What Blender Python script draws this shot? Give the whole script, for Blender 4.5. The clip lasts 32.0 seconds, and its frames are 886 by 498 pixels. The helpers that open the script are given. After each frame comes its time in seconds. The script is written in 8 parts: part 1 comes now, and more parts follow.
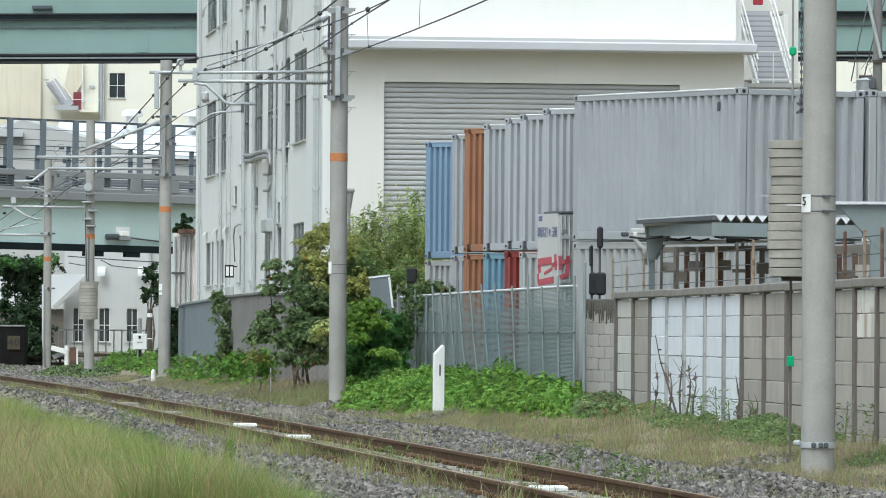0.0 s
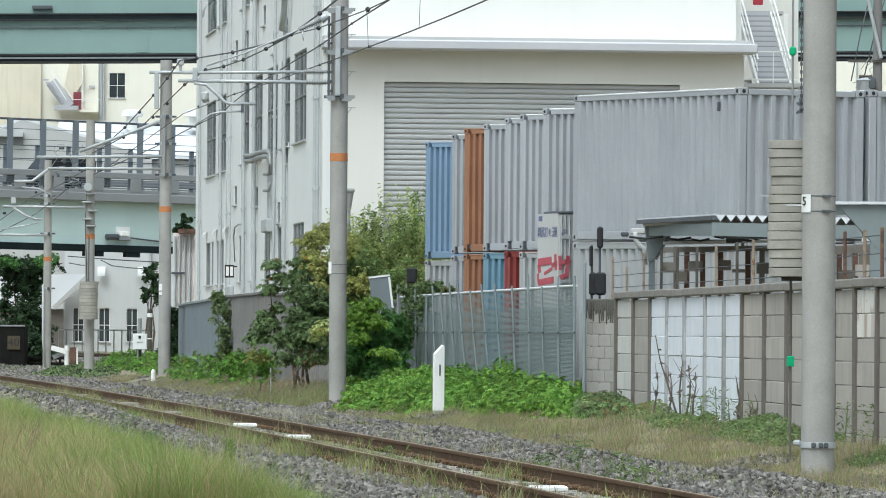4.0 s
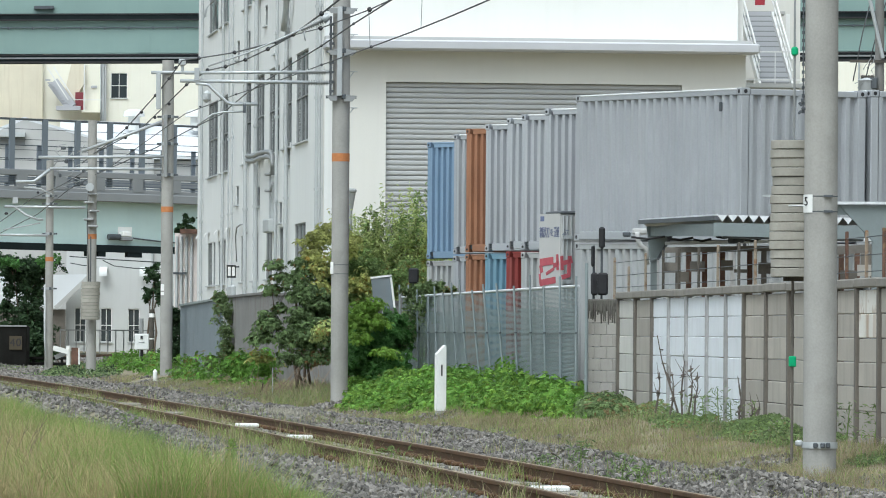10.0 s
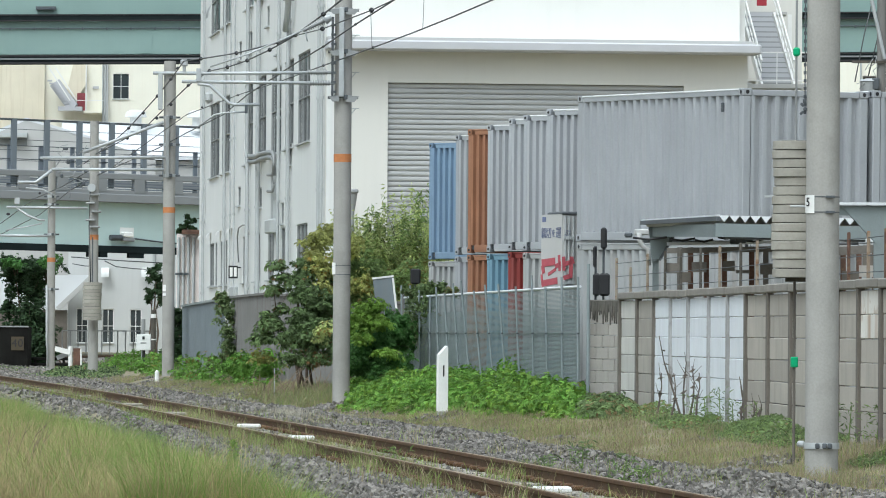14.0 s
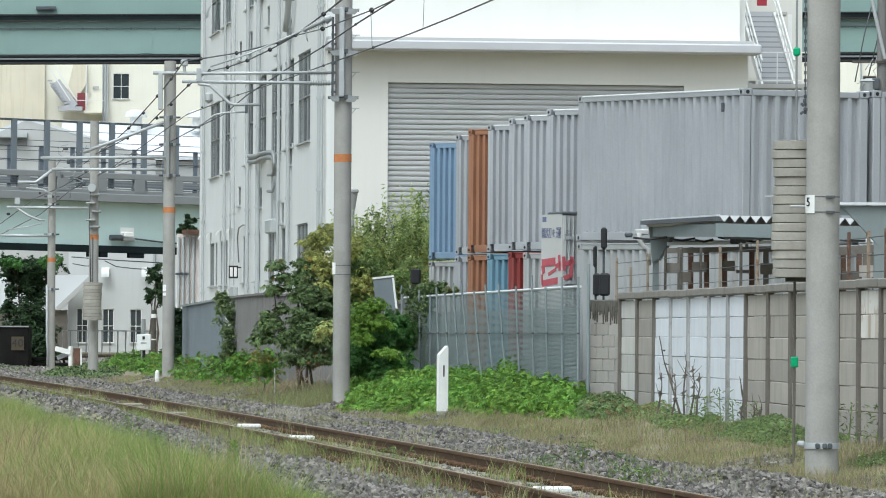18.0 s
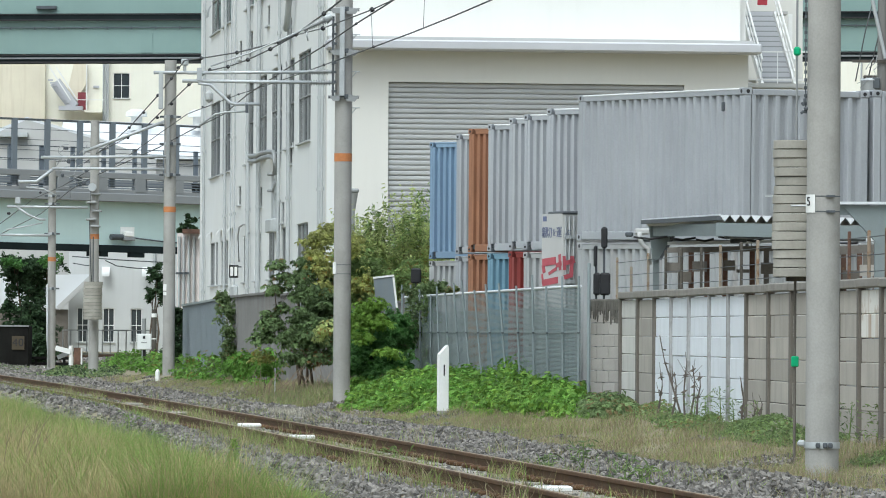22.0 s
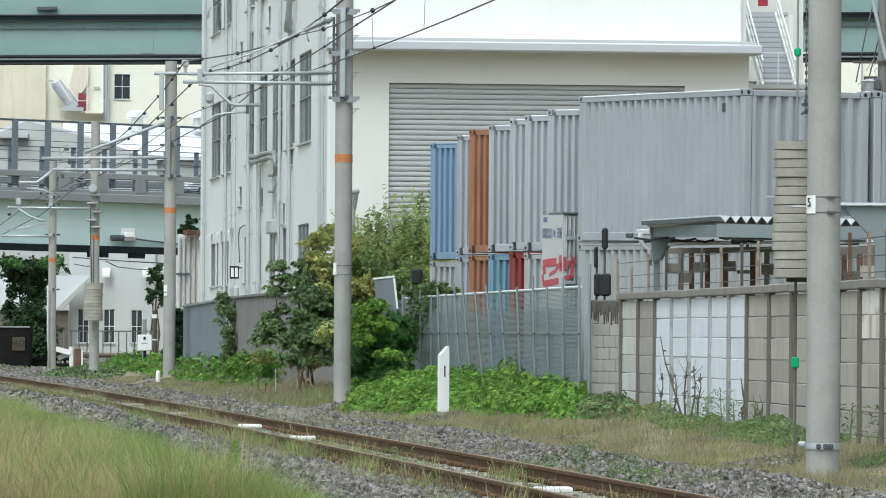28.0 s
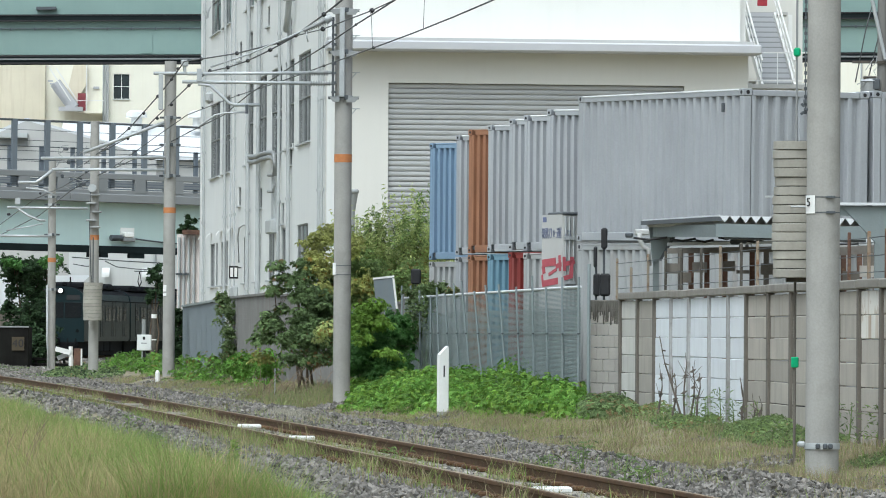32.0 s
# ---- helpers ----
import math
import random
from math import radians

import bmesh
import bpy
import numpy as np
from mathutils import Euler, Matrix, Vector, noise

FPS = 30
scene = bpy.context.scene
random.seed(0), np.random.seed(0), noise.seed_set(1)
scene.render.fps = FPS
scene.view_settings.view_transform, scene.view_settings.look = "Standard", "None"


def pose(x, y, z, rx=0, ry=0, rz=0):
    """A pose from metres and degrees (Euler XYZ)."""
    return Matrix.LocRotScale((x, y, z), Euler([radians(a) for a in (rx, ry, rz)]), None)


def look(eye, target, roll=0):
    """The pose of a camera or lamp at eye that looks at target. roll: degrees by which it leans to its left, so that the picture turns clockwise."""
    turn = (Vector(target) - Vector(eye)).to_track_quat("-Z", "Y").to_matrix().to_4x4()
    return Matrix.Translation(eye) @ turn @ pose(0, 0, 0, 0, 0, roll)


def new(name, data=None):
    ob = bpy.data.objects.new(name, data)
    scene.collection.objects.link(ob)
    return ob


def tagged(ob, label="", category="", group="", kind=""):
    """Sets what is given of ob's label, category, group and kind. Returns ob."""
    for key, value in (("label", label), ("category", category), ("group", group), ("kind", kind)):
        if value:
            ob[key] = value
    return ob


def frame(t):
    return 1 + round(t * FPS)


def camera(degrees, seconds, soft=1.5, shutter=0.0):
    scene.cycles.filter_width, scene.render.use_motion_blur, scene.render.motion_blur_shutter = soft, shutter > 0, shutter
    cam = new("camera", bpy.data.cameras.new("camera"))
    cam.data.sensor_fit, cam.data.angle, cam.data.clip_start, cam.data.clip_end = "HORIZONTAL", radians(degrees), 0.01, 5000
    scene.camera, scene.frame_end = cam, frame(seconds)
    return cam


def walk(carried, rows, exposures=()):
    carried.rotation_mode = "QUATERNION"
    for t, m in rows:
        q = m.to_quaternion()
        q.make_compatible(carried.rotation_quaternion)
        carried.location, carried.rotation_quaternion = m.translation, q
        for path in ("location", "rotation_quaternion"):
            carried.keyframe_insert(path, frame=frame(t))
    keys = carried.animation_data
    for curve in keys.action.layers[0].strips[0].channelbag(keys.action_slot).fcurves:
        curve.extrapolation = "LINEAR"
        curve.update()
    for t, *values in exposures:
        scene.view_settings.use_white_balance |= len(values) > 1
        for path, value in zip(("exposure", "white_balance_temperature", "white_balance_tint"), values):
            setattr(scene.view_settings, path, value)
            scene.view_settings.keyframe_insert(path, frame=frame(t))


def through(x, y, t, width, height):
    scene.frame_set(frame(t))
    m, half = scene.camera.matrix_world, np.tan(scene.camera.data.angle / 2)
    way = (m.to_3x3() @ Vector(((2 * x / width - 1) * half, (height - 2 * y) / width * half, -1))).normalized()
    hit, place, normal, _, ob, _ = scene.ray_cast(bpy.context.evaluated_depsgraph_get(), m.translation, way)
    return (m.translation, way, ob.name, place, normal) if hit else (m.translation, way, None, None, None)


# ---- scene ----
# ---------------------------------------------------------------- camera
cam = camera(9.1478, 32.0, soft=1.0)
YAW = ((0, -6.3, -1.3), (7.8, -6.3, -1.3), (8.0, -6.2, -0.4), (8.5, -6.2, -1.0), (8.9, -2.0, -1.2), (9.0, -1.6, -1.2), (9.5, -2.1, -0.4),
       (10.0, -3.0, -1.0), (10.5, -0.6, 0.0), (11.0, 1.7, 0.0), (12.0, 1.2, -0.4), (12.5, 0.0, 0.0), (13.0, 0.9, -0.3), (13.5, 1.2, 0.4),
       (14.0, 0.3, 0.1), (14.5, 0.4, -0.6), (16.5, 0.0, 0.0), (17.0, 0.0, 0.0), (17.5, 1.1, 0.6), (18.0, 0.6, 0.0), (19.0, 0.0, 0.0), (21.5, 0.0, 0.0),
       (22.0, 1.3, -1.0), (22.5, 0.7, 0.0), (23.0, 1.2, 0.2), (24.5, 1.3, 0.2), (25.0, 1.6, 0.2), (25.5, 2.2, 0.5), (27.5, 2.8, -0.3),
       (28.0, 2.3, 0.6), (29.0, 2.6, 0.0), (29.5, 1.3, 0.1), (30.0, 2.6, 0.6), (30.5, 2.9, 1.0), (31.0, 2.6, 0.3), (31.5, 2.7, -0.1), (32.0, 1.2, 0.5))
ROLL = 0.372


def view(dx, dy):
    """The camera on its tripod, turned by a few parts in 9800."""
    return pose(0, 0, 1.6, 90 + math.degrees((151 + dy) / 9800), 0, math.degrees(dx / 9800)) @ pose(0, 0, 0, 0, 0, ROLL)


walk(cam, [(t, view(a, b)) for t, a, b in YAW], exposures=[(0, 0.08, 5830, 1.5), (32.0, 0.08, 5830, 1.5)])

# ---------------------------------------------------------------- light: bright overcast
world = bpy.data.worlds.new("overcast_sky")
scene.world = world
world.use_nodes = True
wn, wl = world.node_tree.nodes, world.node_tree.links
sky = wn.new("ShaderNodeTexSky")
sky.sky_type = "NISHITA"
sky.sun_disc = False
sky.sun_elevation = radians(58)
sky.sun_rotation = radians(205)
sky.air_density, sky.dust_density, sky.ozone_density = 1.0, 6.0, 0.6
hs = wn.new("ShaderNodeHueSaturation")
hs.inputs["Saturation"].default_value = 0.35
wl.new(sky.outputs[0], hs.inputs["Color"])
wl.new(hs.outputs[0], wn["Background"].inputs["Color"])
wn["Background"].inputs["Strength"].default_value = 0.19
sun = new("sun", bpy.data.lights.new("sun", "SUN"))
sun.data.energy, sun.data.angle, sun.data.color = 0.7, radians(40), (1.0, 0.97, 0.92)
sun.matrix_world = look((-25, -50, 95), (0, 0, 0))


# ---------------------------------------------------------------- materials
def mat(name, col, var=0.12, scale=2.0, rough=0.75, metal=0.0, bump=0.15, streak=0.0, stain=(0.10, 0.09, 0.075), island=0.0,
        rand=0.0, fine=30.0, spec=0.4, patch=0.0, glow=None):
    """A surface with colour variation at two scales, vertical run-off streaks, patches of wear and fine relief."""
    m = bpy.data.materials.new(name)
    m.use_nodes = True
    nt = m.node_tree
    n, l = nt.nodes, nt.links
    b = n["Principled BSDF"]
    b.inputs["Roughness"].default_value, b.inputs["Metallic"].default_value = rough, metal
    b.inputs["Specular IOR Level"].default_value = spec
    tc = n.new("ShaderNodeTexCoord")
    info = n.new("ShaderNodeObjectInfo")
    off = n.new("ShaderNodeVectorMath")
    off.operation = "MULTIPLY_ADD"
    l.new(info.outputs["Random"], off.inputs[0])
    off.inputs[1].default_value = (31.0, 17.0, 23.0)
    l.new(tc.outputs["Object"], off.inputs[2])

    def tex(s, detail=4.0, stretch=None):
        t = n.new("ShaderNodeTexNoise")
        t.inputs["Scale"].default_value, t.inputs["Detail"].default_value = s, detail
        if stretch:
            mp = n.new("ShaderNodeMapping")
            mp.inputs["Scale"].default_value = stretch
            l.new(off.outputs[0], mp.inputs["Vector"])
            l.new(mp.outputs[0], t.inputs["Vector"])
        else:
            l.new(off.outputs[0], t.inputs["Vector"])
        return t.outputs["Fac"]

    def ramp(src, lo, hi, a, c):
        r = n.new("ShaderNodeMapRange")
        r.inputs[1].default_value, r.inputs[2].default_value, r.inputs[3].default_value, r.inputs[4].default_value = lo, hi, a, c
        l.new(src, r.inputs[0])
        return r.outputs[0]

    def mul(a, c):
        x = n.new("ShaderNodeMath")
        x.operation = "MULTIPLY"
        for i, s in enumerate((a, c)):
            if isinstance(s, (int, float)):
                x.inputs[i].default_value = s
            else:
                l.new(s, x.inputs[i])
        return x.outputs[0]

    big, small = tex(scale), tex(fine)
    val = mul(ramp(big, 0.25, 0.75, 1 - var, 1 + var), ramp(small, 0.25, 0.75, 1 - var * 0.6, 1 + var * 0.6))
    if rand:
        val = mul(val, ramp(info.outputs["Random"], 0, 1, 1 - rand, 1 + rand))
    if island:
        g = n.new("ShaderNodeNewGeometry")
        val = mul(val, ramp(g.outputs["Random Per Island"], 0, 1, 1 - island, 1 + island))
    sc = n.new("ShaderNodeVectorMath")
    sc.operation = "SCALE"
    sc.inputs[0].default_value = col
    l.new(val, sc.inputs["Scale"])
    out = sc.outputs[0]

    def mix(fac, a, c):
        x = n.new("ShaderNodeMix")
        x.data_type = "RGBA"
        l.new(fac, x.inputs[0])
        l.new(a, x.inputs[6])
        x.inputs[7].default_value = (*c, 1)
        return x.outputs[2]

    if streak:
        out = mix(mul(ramp(tex(1.0, 5.0, (4.0, 4.0, 0.22)), 0.5, 0.78, 0, 1), streak), out, stain)
    if patch:
        out = mix(mul(ramp(tex(scale * 1.7, 6.0), 0.56, 0.66, 0, 1), patch), out, stain)
    l.new(out, b.inputs["Base Color"])
    l.new(ramp(small, 0.2, 0.8, max(0.02, rough - 0.12), min(1, rough + 0.12)), b.inputs["Roughness"])
    if bump:
        bp = n.new("ShaderNodeBump")
        bp.inputs["Strength"].default_value, bp.inputs["Distance"].default_value = bump, 0.02
        l.new(small, bp.inputs["Height"])
        l.new(bp.outputs[0], b.inputs["Normal"])
    if glow:
        b.inputs["Emission Color"].default_value, b.inputs["Emission Strength"].default_value = (*glow[:3], 1), glow[3]
    return m


def leaf_mat(name, col, spread=0.35, dry=0.0, dry_col=(0.3, 0.22, 0.1), through=0.3):
    """Leaves: each one its own shade, some dry, light passing through."""
    m = bpy.data.materials.new(name)
    m.use_nodes = True
    n, l = m.node_tree.nodes, m.node_tree.links
    b = n["Principled BSDF"]
    g = n.new("ShaderNodeNewGeometry")
    tc = n.new("ShaderNodeTexCoord")
    nz = n.new("ShaderNodeTexNoise")
    nz.inputs["Scale"].default_value = 0.7
    l.new(tc.outputs["Object"], nz.inputs["Vector"])
    r = n.new("ShaderNodeMapRange")
    r.inputs[3].default_value, r.inputs[4].default_value = 1 - spread, 1 + spread
    l.new(g.outputs["Random Per Island"], r.inputs[0])
    r2 = n.new("ShaderNodeMapRange")
    r2.inputs[1].default_value, r2.inputs[2].default_value, r2.inputs[3].default_value, r2.inputs[4].default_value = 0.3, 0.7, 0.7, 1.3
    l.new(nz.outputs["Fac"], r2.inputs[0])
    mu = n.new("ShaderNodeMath")
    mu.operation = "MULTIPLY"
    l.new(r.outputs[0], mu.inputs[0])
    l.new(r2.outputs[0], mu.inputs[1])
    sc = n.new("ShaderNodeVectorMath")
    sc.operation = "SCALE"
    sc.inputs[0].default_value = col
    l.new(mu.outputs[0], sc.inputs["Scale"])
    out = sc.outputs[0]
    if dry:
        th = n.new("ShaderNodeMath")
        th.operation = "MULTIPLY"
        th.inputs[1].default_value = 7.31
        l.new(g.outputs["Random Per Island"], th.inputs[0])
        fr = n.new("ShaderNodeMath")
        fr.operation = "FRACT"
        l.new(th.outputs[0], fr.inputs[0])
        nz2 = n.new("ShaderNodeTexNoise")
        nz2.inputs["Scale"].default_value = 0.35
        l.new(tc.outputs["Object"], nz2.inputs["Vector"])
        ad = n.new("ShaderNodeMath")
        ad.operation = "MULTIPLY_ADD"
        ad.inputs[1].default_value = 1.6
        ad.inputs[2].default_value = -0.8
        l.new(nz2.outputs["Fac"], ad.inputs[0])
        su = n.new("ShaderNodeMath")
        su.operation = "SUBTRACT"
        l.new(fr.outputs[0], su.inputs[0])
        l.new(ad.outputs[0], su.inputs[1])
        lt = n.new("ShaderNodeMath")
        lt.operation = "LESS_THAN"
        lt.inputs[1].default_value = dry
        l.new(su.outputs[0], lt.inputs[0])
        x = n.new("ShaderNodeMix")
        x.data_type = "RGBA"
        l.new(lt.outputs[0], x.inputs[0])
        l.new(out, x.inputs[6])
        x.inputs[7].default_value = (*dry_col, 1)
        out = x.outputs[2]
    l.new(out, b.inputs["Base Color"])
    b.inputs["Roughness"].default_value = 0.6
    b.inputs["Specular IOR Level"].default_value = 0.25
    t = n.new("ShaderNodeBsdfTranslucent")
    l.new(out, t.inputs["Color"])
    ms = n.new("ShaderNodeMixShader")
    ms.inputs[0].default_value = through
    l.new(b.outputs[0], ms.inputs[1])
    l.new(t.outputs[0], ms.inputs[2])
    l.new(ms.outputs[0], n["Material Output"].inputs["Surface"])
    return m


TRAINGLASS = mat("train_window_glass", (0.008, 0.01, 0.012), 0.2, 0.5, 0.25, 0.0, 0.0, spec=0.2)
GLASS = mat("dark_glass", (0.05, 0.06, 0.065), 0.2, 0.5, 0.12, 0.0, 0.0, spec=0.6)
CONCRETE = mat("pole_concrete", (0.345, 0.338, 0.318), 0.13, 1.6, 0.9, spec=0.2, patch=0.22, streak=0.3, stain=(0.22, 0.21, 0.19), fine=40)
WEIGHTC = mat("weight_concrete", (0.34, 0.325, 0.285), 0.12, 3.0, 0.9, rand=0.07, streak=0.3, stain=(0.2, 0.18, 0.14))
GALV = mat("galvanised_steel", (0.45, 0.47, 0.48), 0.10, 4.0, 0.5, 0.35, 0.05)
DARKSTEEL = mat("dark_steel", (0.09, 0.10, 0.11), 0.2, 5.0, 0.55, 0.3)
WIRE = mat("wire", (0.10, 0.105, 0.11), 0.1, 5.0, 0.6, 0.3, 0.0)
BEAD = mat("black_bead", (0.03, 0.03, 0.035), 0.1, 5.0, 0.5, 0.0, 0.0)
ORANGE = mat("orange_band", (0.48, 0.19, 0.07), 0.15, 9.0, 0.7)
WHITE = mat("white_paint", (0.80, 0.80, 0.78), 0.05, 2.0, 0.6, bump=0.05, streak=0.06)
BLACK = mat("black_paint", (0.02, 0.02, 0.022), 0.2, 5.0, 0.5)
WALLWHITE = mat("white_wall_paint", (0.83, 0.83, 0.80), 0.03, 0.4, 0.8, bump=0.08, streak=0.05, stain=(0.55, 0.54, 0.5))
HOUSEWALL = mat("house_render", (0.57, 0.58, 0.575), 0.04, 0.4, 0.85, bump=0.1, streak=0.2, stain=(0.42, 0.42, 0.4))
WALLGREY = mat("factory_wall_paint", (0.70, 0.712, 0.70), 0.035, 0.25, 0.8, bump=0.08, streak=0.22, stain=(0.45, 0.45, 0.43))
EAVE = mat("eave_metal", (0.51, 0.515, 0.54), 0.04, 1.0, 0.5, 0.1, 0.03)
SHUTTER = mat("shutter_metal", (0.41, 0.415, 0.415), 0.05, 1.0, 0.5, 0.25, 0.03)
FRAMEGREY = mat("window_frame_metal", (0.30, 0.31, 0.31), 0.08, 3.0, 0.5, 0.3, 0.02)
PIPE = mat("pipe_paint", (0.44, 0.46, 0.465), 0.06, 1.0, 0.6, streak=0.2, stain=(0.35, 0.34, 0.32))
CREAM = mat("cream_wall", (0.85, 0.83, 0.72), 0.04, 0.3, 0.8, streak=0.12, stain=(0.6, 0.52, 0.38))
# creamier than the upper wall, and darker to hold the eave's shade
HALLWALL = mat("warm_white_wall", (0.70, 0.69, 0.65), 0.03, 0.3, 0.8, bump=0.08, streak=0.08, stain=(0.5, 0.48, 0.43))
CREAMDARK = mat("tan_wall", (0.72, 0.665, 0.53), 0.08, 0.4, 0.8, streak=0.35, stain=(0.5, 0.42, 0.3))
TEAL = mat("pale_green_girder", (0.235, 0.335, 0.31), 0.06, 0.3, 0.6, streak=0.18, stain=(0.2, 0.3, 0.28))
# near-black copy of the girder green: underside shade put into the colour
TEALSHADE = mat("shaded_girder_edge", (0.014, 0.02, 0.021), 0.2, 1.0, 0.85, spec=0.1)
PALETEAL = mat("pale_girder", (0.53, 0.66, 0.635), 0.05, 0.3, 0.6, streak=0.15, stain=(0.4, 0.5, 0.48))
PARAPET = mat("parapet_concrete", (0.235, 0.245, 0.25), 0.07, 0.5, 0.8, streak=0.25, stain=(0.25, 0.25, 0.25))
POSTBLUE = mat("blue_grey_steel", (0.155, 0.18, 0.205), 0.08, 1.0, 0.6)
ROOFWHITE = mat("white_sheet_roof", (0.66, 0.68, 0.70), 0.05, 0.5, 0.5)
ROOFGREY = mat("grey_cladding", (0.46, 0.46, 0.45), 0.05, 0.5, 0.7, streak=0.15, stain=(0.35, 0.34, 0.33))
EMBLEM = mat("faded_red_print", (0.40, 0.085, 0.105), 0.12, 6.0, 0.6)
RED = mat("red_paint", (0.33, 0.03, 0.045), 0.12, 3.0, 0.5)
ASPHALT = mat("asphalt", (0.06, 0.06, 0.062), 0.15, 1.0, 0.9)
RUSTRAIL = mat("rusty_rail", (0.098, 0.054, 0.026), 0.25, 3.0, 0.75, 0.2, patch=0.5, stain=(0.062, 0.036, 0.02))
RAILTOP = mat("rail_head", (0.25, 0.18, 0.105), 0.15, 3.0, 0.5, 0.4, 0.05)
SLEEPER = mat("concrete_sleeper", (0.32, 0.30, 0.26), 0.2, 2.0, 0.9, patch=0.4)
STONE = mat("ballast_stone", (0.162, 0.151, 0.137), 0.2, 0.8, 0.9, island=0.58, fine=60)
SOIL = mat("soil_and_gravel", (0.24, 0.21, 0.14), 0.3, 0.6, 0.95, bump=0.5, patch=0.4, stain=(0.13, 0.14, 0.05))
BOARD = mat("grey_concrete_board", (0.405, 0.376, 0.333), 0.10, 1.5, 0.9, streak=0.5, stain=(0.24, 0.225, 0.19), rand=0.10)
BOARDWHITE = mat("white_painted_board", (0.74, 0.77, 0.81), 0.05, 1.5, 0.75, streak=0.25, stain=(0.5, 0.52, 0.53), rand=0.05, patch=0.12)
BOARDPALE = mat("pale_concrete_board", (0.58, 0.565, 0.53), 0.07, 1.5, 0.9, streak=0.3, stain=(0.3, 0.28, 0.24), rand=0.08)
BOARDRUST = mat("rust_streaked_board", (0.72, 0.70, 0.65), 0.08, 1.5, 0.8, streak=0.95, stain=(0.30, 0.17, 0.07), patch=0.7)
BOARDPOST = mat("weathered_board_post", (0.145, 0.13, 0.112), 0.15, 3.0, 0.9, streak=0.5, stain=(0.10, 0.09, 0.08))
POSTPALE = mat("part_painted_post", (0.36, 0.36, 0.36), 0.12, 3.0, 0.85, streak=0.6, stain=(0.16, 0.145, 0.125), patch=0.5)
COPING = mat("weathered_coping", (0.25, 0.235, 0.21), 0.15, 3.0, 0.9, streak=0.4, stain=(0.14, 0.125, 0.11))
BLOCK = mat("concrete_block", (0.37, 0.35, 0.32), 0.08, 2.0, 0.95, rand=0.10, streak=0.3, stain=(0.2, 0.18, 0.15))
RACKGREY = mat("weathered_rack_steel", (0.165, 0.152, 0.135), 0.15, 3.0, 0.85, patch=0.3, stain=(0.10, 0.085, 0.07))
RUSTPALE = mat("flaking_rusty_paint", (0.28, 0.235, 0.18), 0.2, 5.0, 0.85, patch=0.8, stain=(0.20, 0.095, 0.04), streak=0.5)
BLOCKDARK = mat("mossy_concrete", (0.13, 0.122, 0.108), 0.2, 3.0, 0.95, streak=0.7, stain=(0.07, 0.065, 0.05))
FENCEGREEN = mat("grey_green_fence", (0.18, 0.22, 0.212), 0.08, 0.8, 0.6, 0.15, 0.0, streak=0.2, stain=(0.14, 0.15, 0.14))
FENCELIGHT = mat("pale_fence_steel", (0.26, 0.30, 0.305), 0.1, 2.0, 0.55, 0.2, 0.0)
SHEETBLUE = mat("blue_grey_sheet", (0.185, 0.215, 0.235), 0.08, 0.8, 0.6, 0.15, streak=0.3, stain=(0.22, 0.22, 0.21))
SHEETBROWN = mat("weathered_sheet", (0.195, 0.193, 0.185), 0.12, 0.8, 0.8, streak=0.6, stain=(0.14, 0.11, 0.09))
CANOPY = mat("grey_green_steel", (0.205, 0.238, 0.243), 0.08, 1.5, 0.6, 0.15, streak=0.2, stain=(0.16, 0.15, 0.14))
ROOFDARK = mat("dark_sheet", (0.10, 0.11, 0.12), 0.15, 1.5, 0.7)
RUST = mat("rusty_steel", (0.125, 0.07, 0.05), 0.35, 4.0, 0.85, patch=0.5, stain=(0.25, 0.17, 0.09))
BROWN = mat("brown_steel", (0.082, 0.074, 0.062), 0.3, 4.0, 0.8, patch=0.4, stain=(0.06, 0.05, 0.045))
GREENTAG = mat("green_tape", (0.02, 0.40, 0.17), 0.1, 9.0, 0.5)
BARK = mat("bark", (0.12, 0.09, 0.065), 0.3, 3.0, 0.95, bump=0.5)
TWIG = mat("dead_stalk", (0.12, 0.10, 0.085), 0.3, 3.0, 0.95)
CONT = {
    # its paler vertical streaks stand for light on the ribs and for scratches
    "grey": mat("grey_container_paint", (0.36, 0.375, 0.395), 0.08, 0.9, 0.55, 0.05, 0.08, streak=0.35, stain=(0.45, 0.46, 0.465), rand=0.05),
    "blue": mat("blue_container_paint", (0.19, 0.275, 0.38), 0.10, 0.7, 0.55, 0.05, 0.05, streak=0.2, stain=(0.25, 0.36, 0.5), rand=0.08),
    "orange": mat("orange_container_paint", (0.30, 0.15, 0.085), 0.15, 1.2, 0.7, 0.05, 0.05, streak=0.55, stain=(0.22, 0.105, 0.07), patch=0.3),
    "red": mat("red_container_paint", (0.22, 0.04, 0.035), 0.15, 0.8, 0.65, 0.05, 0.05, streak=0.4, stain=(0.45, 0.3, 0.27)),
    "teal": mat("teal_container_paint", (0.16, 0.28, 0.36), 0.10, 0.7, 0.6, 0.05, 0.05, streak=0.3, stain=(0.3, 0.36, 0.38)),
    # near-white: the sky-lit highlight along the top rails, as paint
    "rail": mat("rail_highlight_paint", (0.76, 0.77, 0.775), 0.08, 2.0, 0.55, 0.05, 0.04, streak=0.2, stain=(0.4, 0.38, 0.36)),
    "pale": mat("pale_container_paint", (0.355, 0.365, 0.365), 0.06, 0.7, 0.6, 0.05, 0.05, streak=0.45, stain=(0.24, 0.19, 0.14), rand=0.05),
}
HUTDARK = mat("weathered_dark_boards", (0.014, 0.014, 0.013), 0.25, 2.0, 0.95, spec=0.04, streak=0.3, stain=(0.025, 0.024, 0.021))
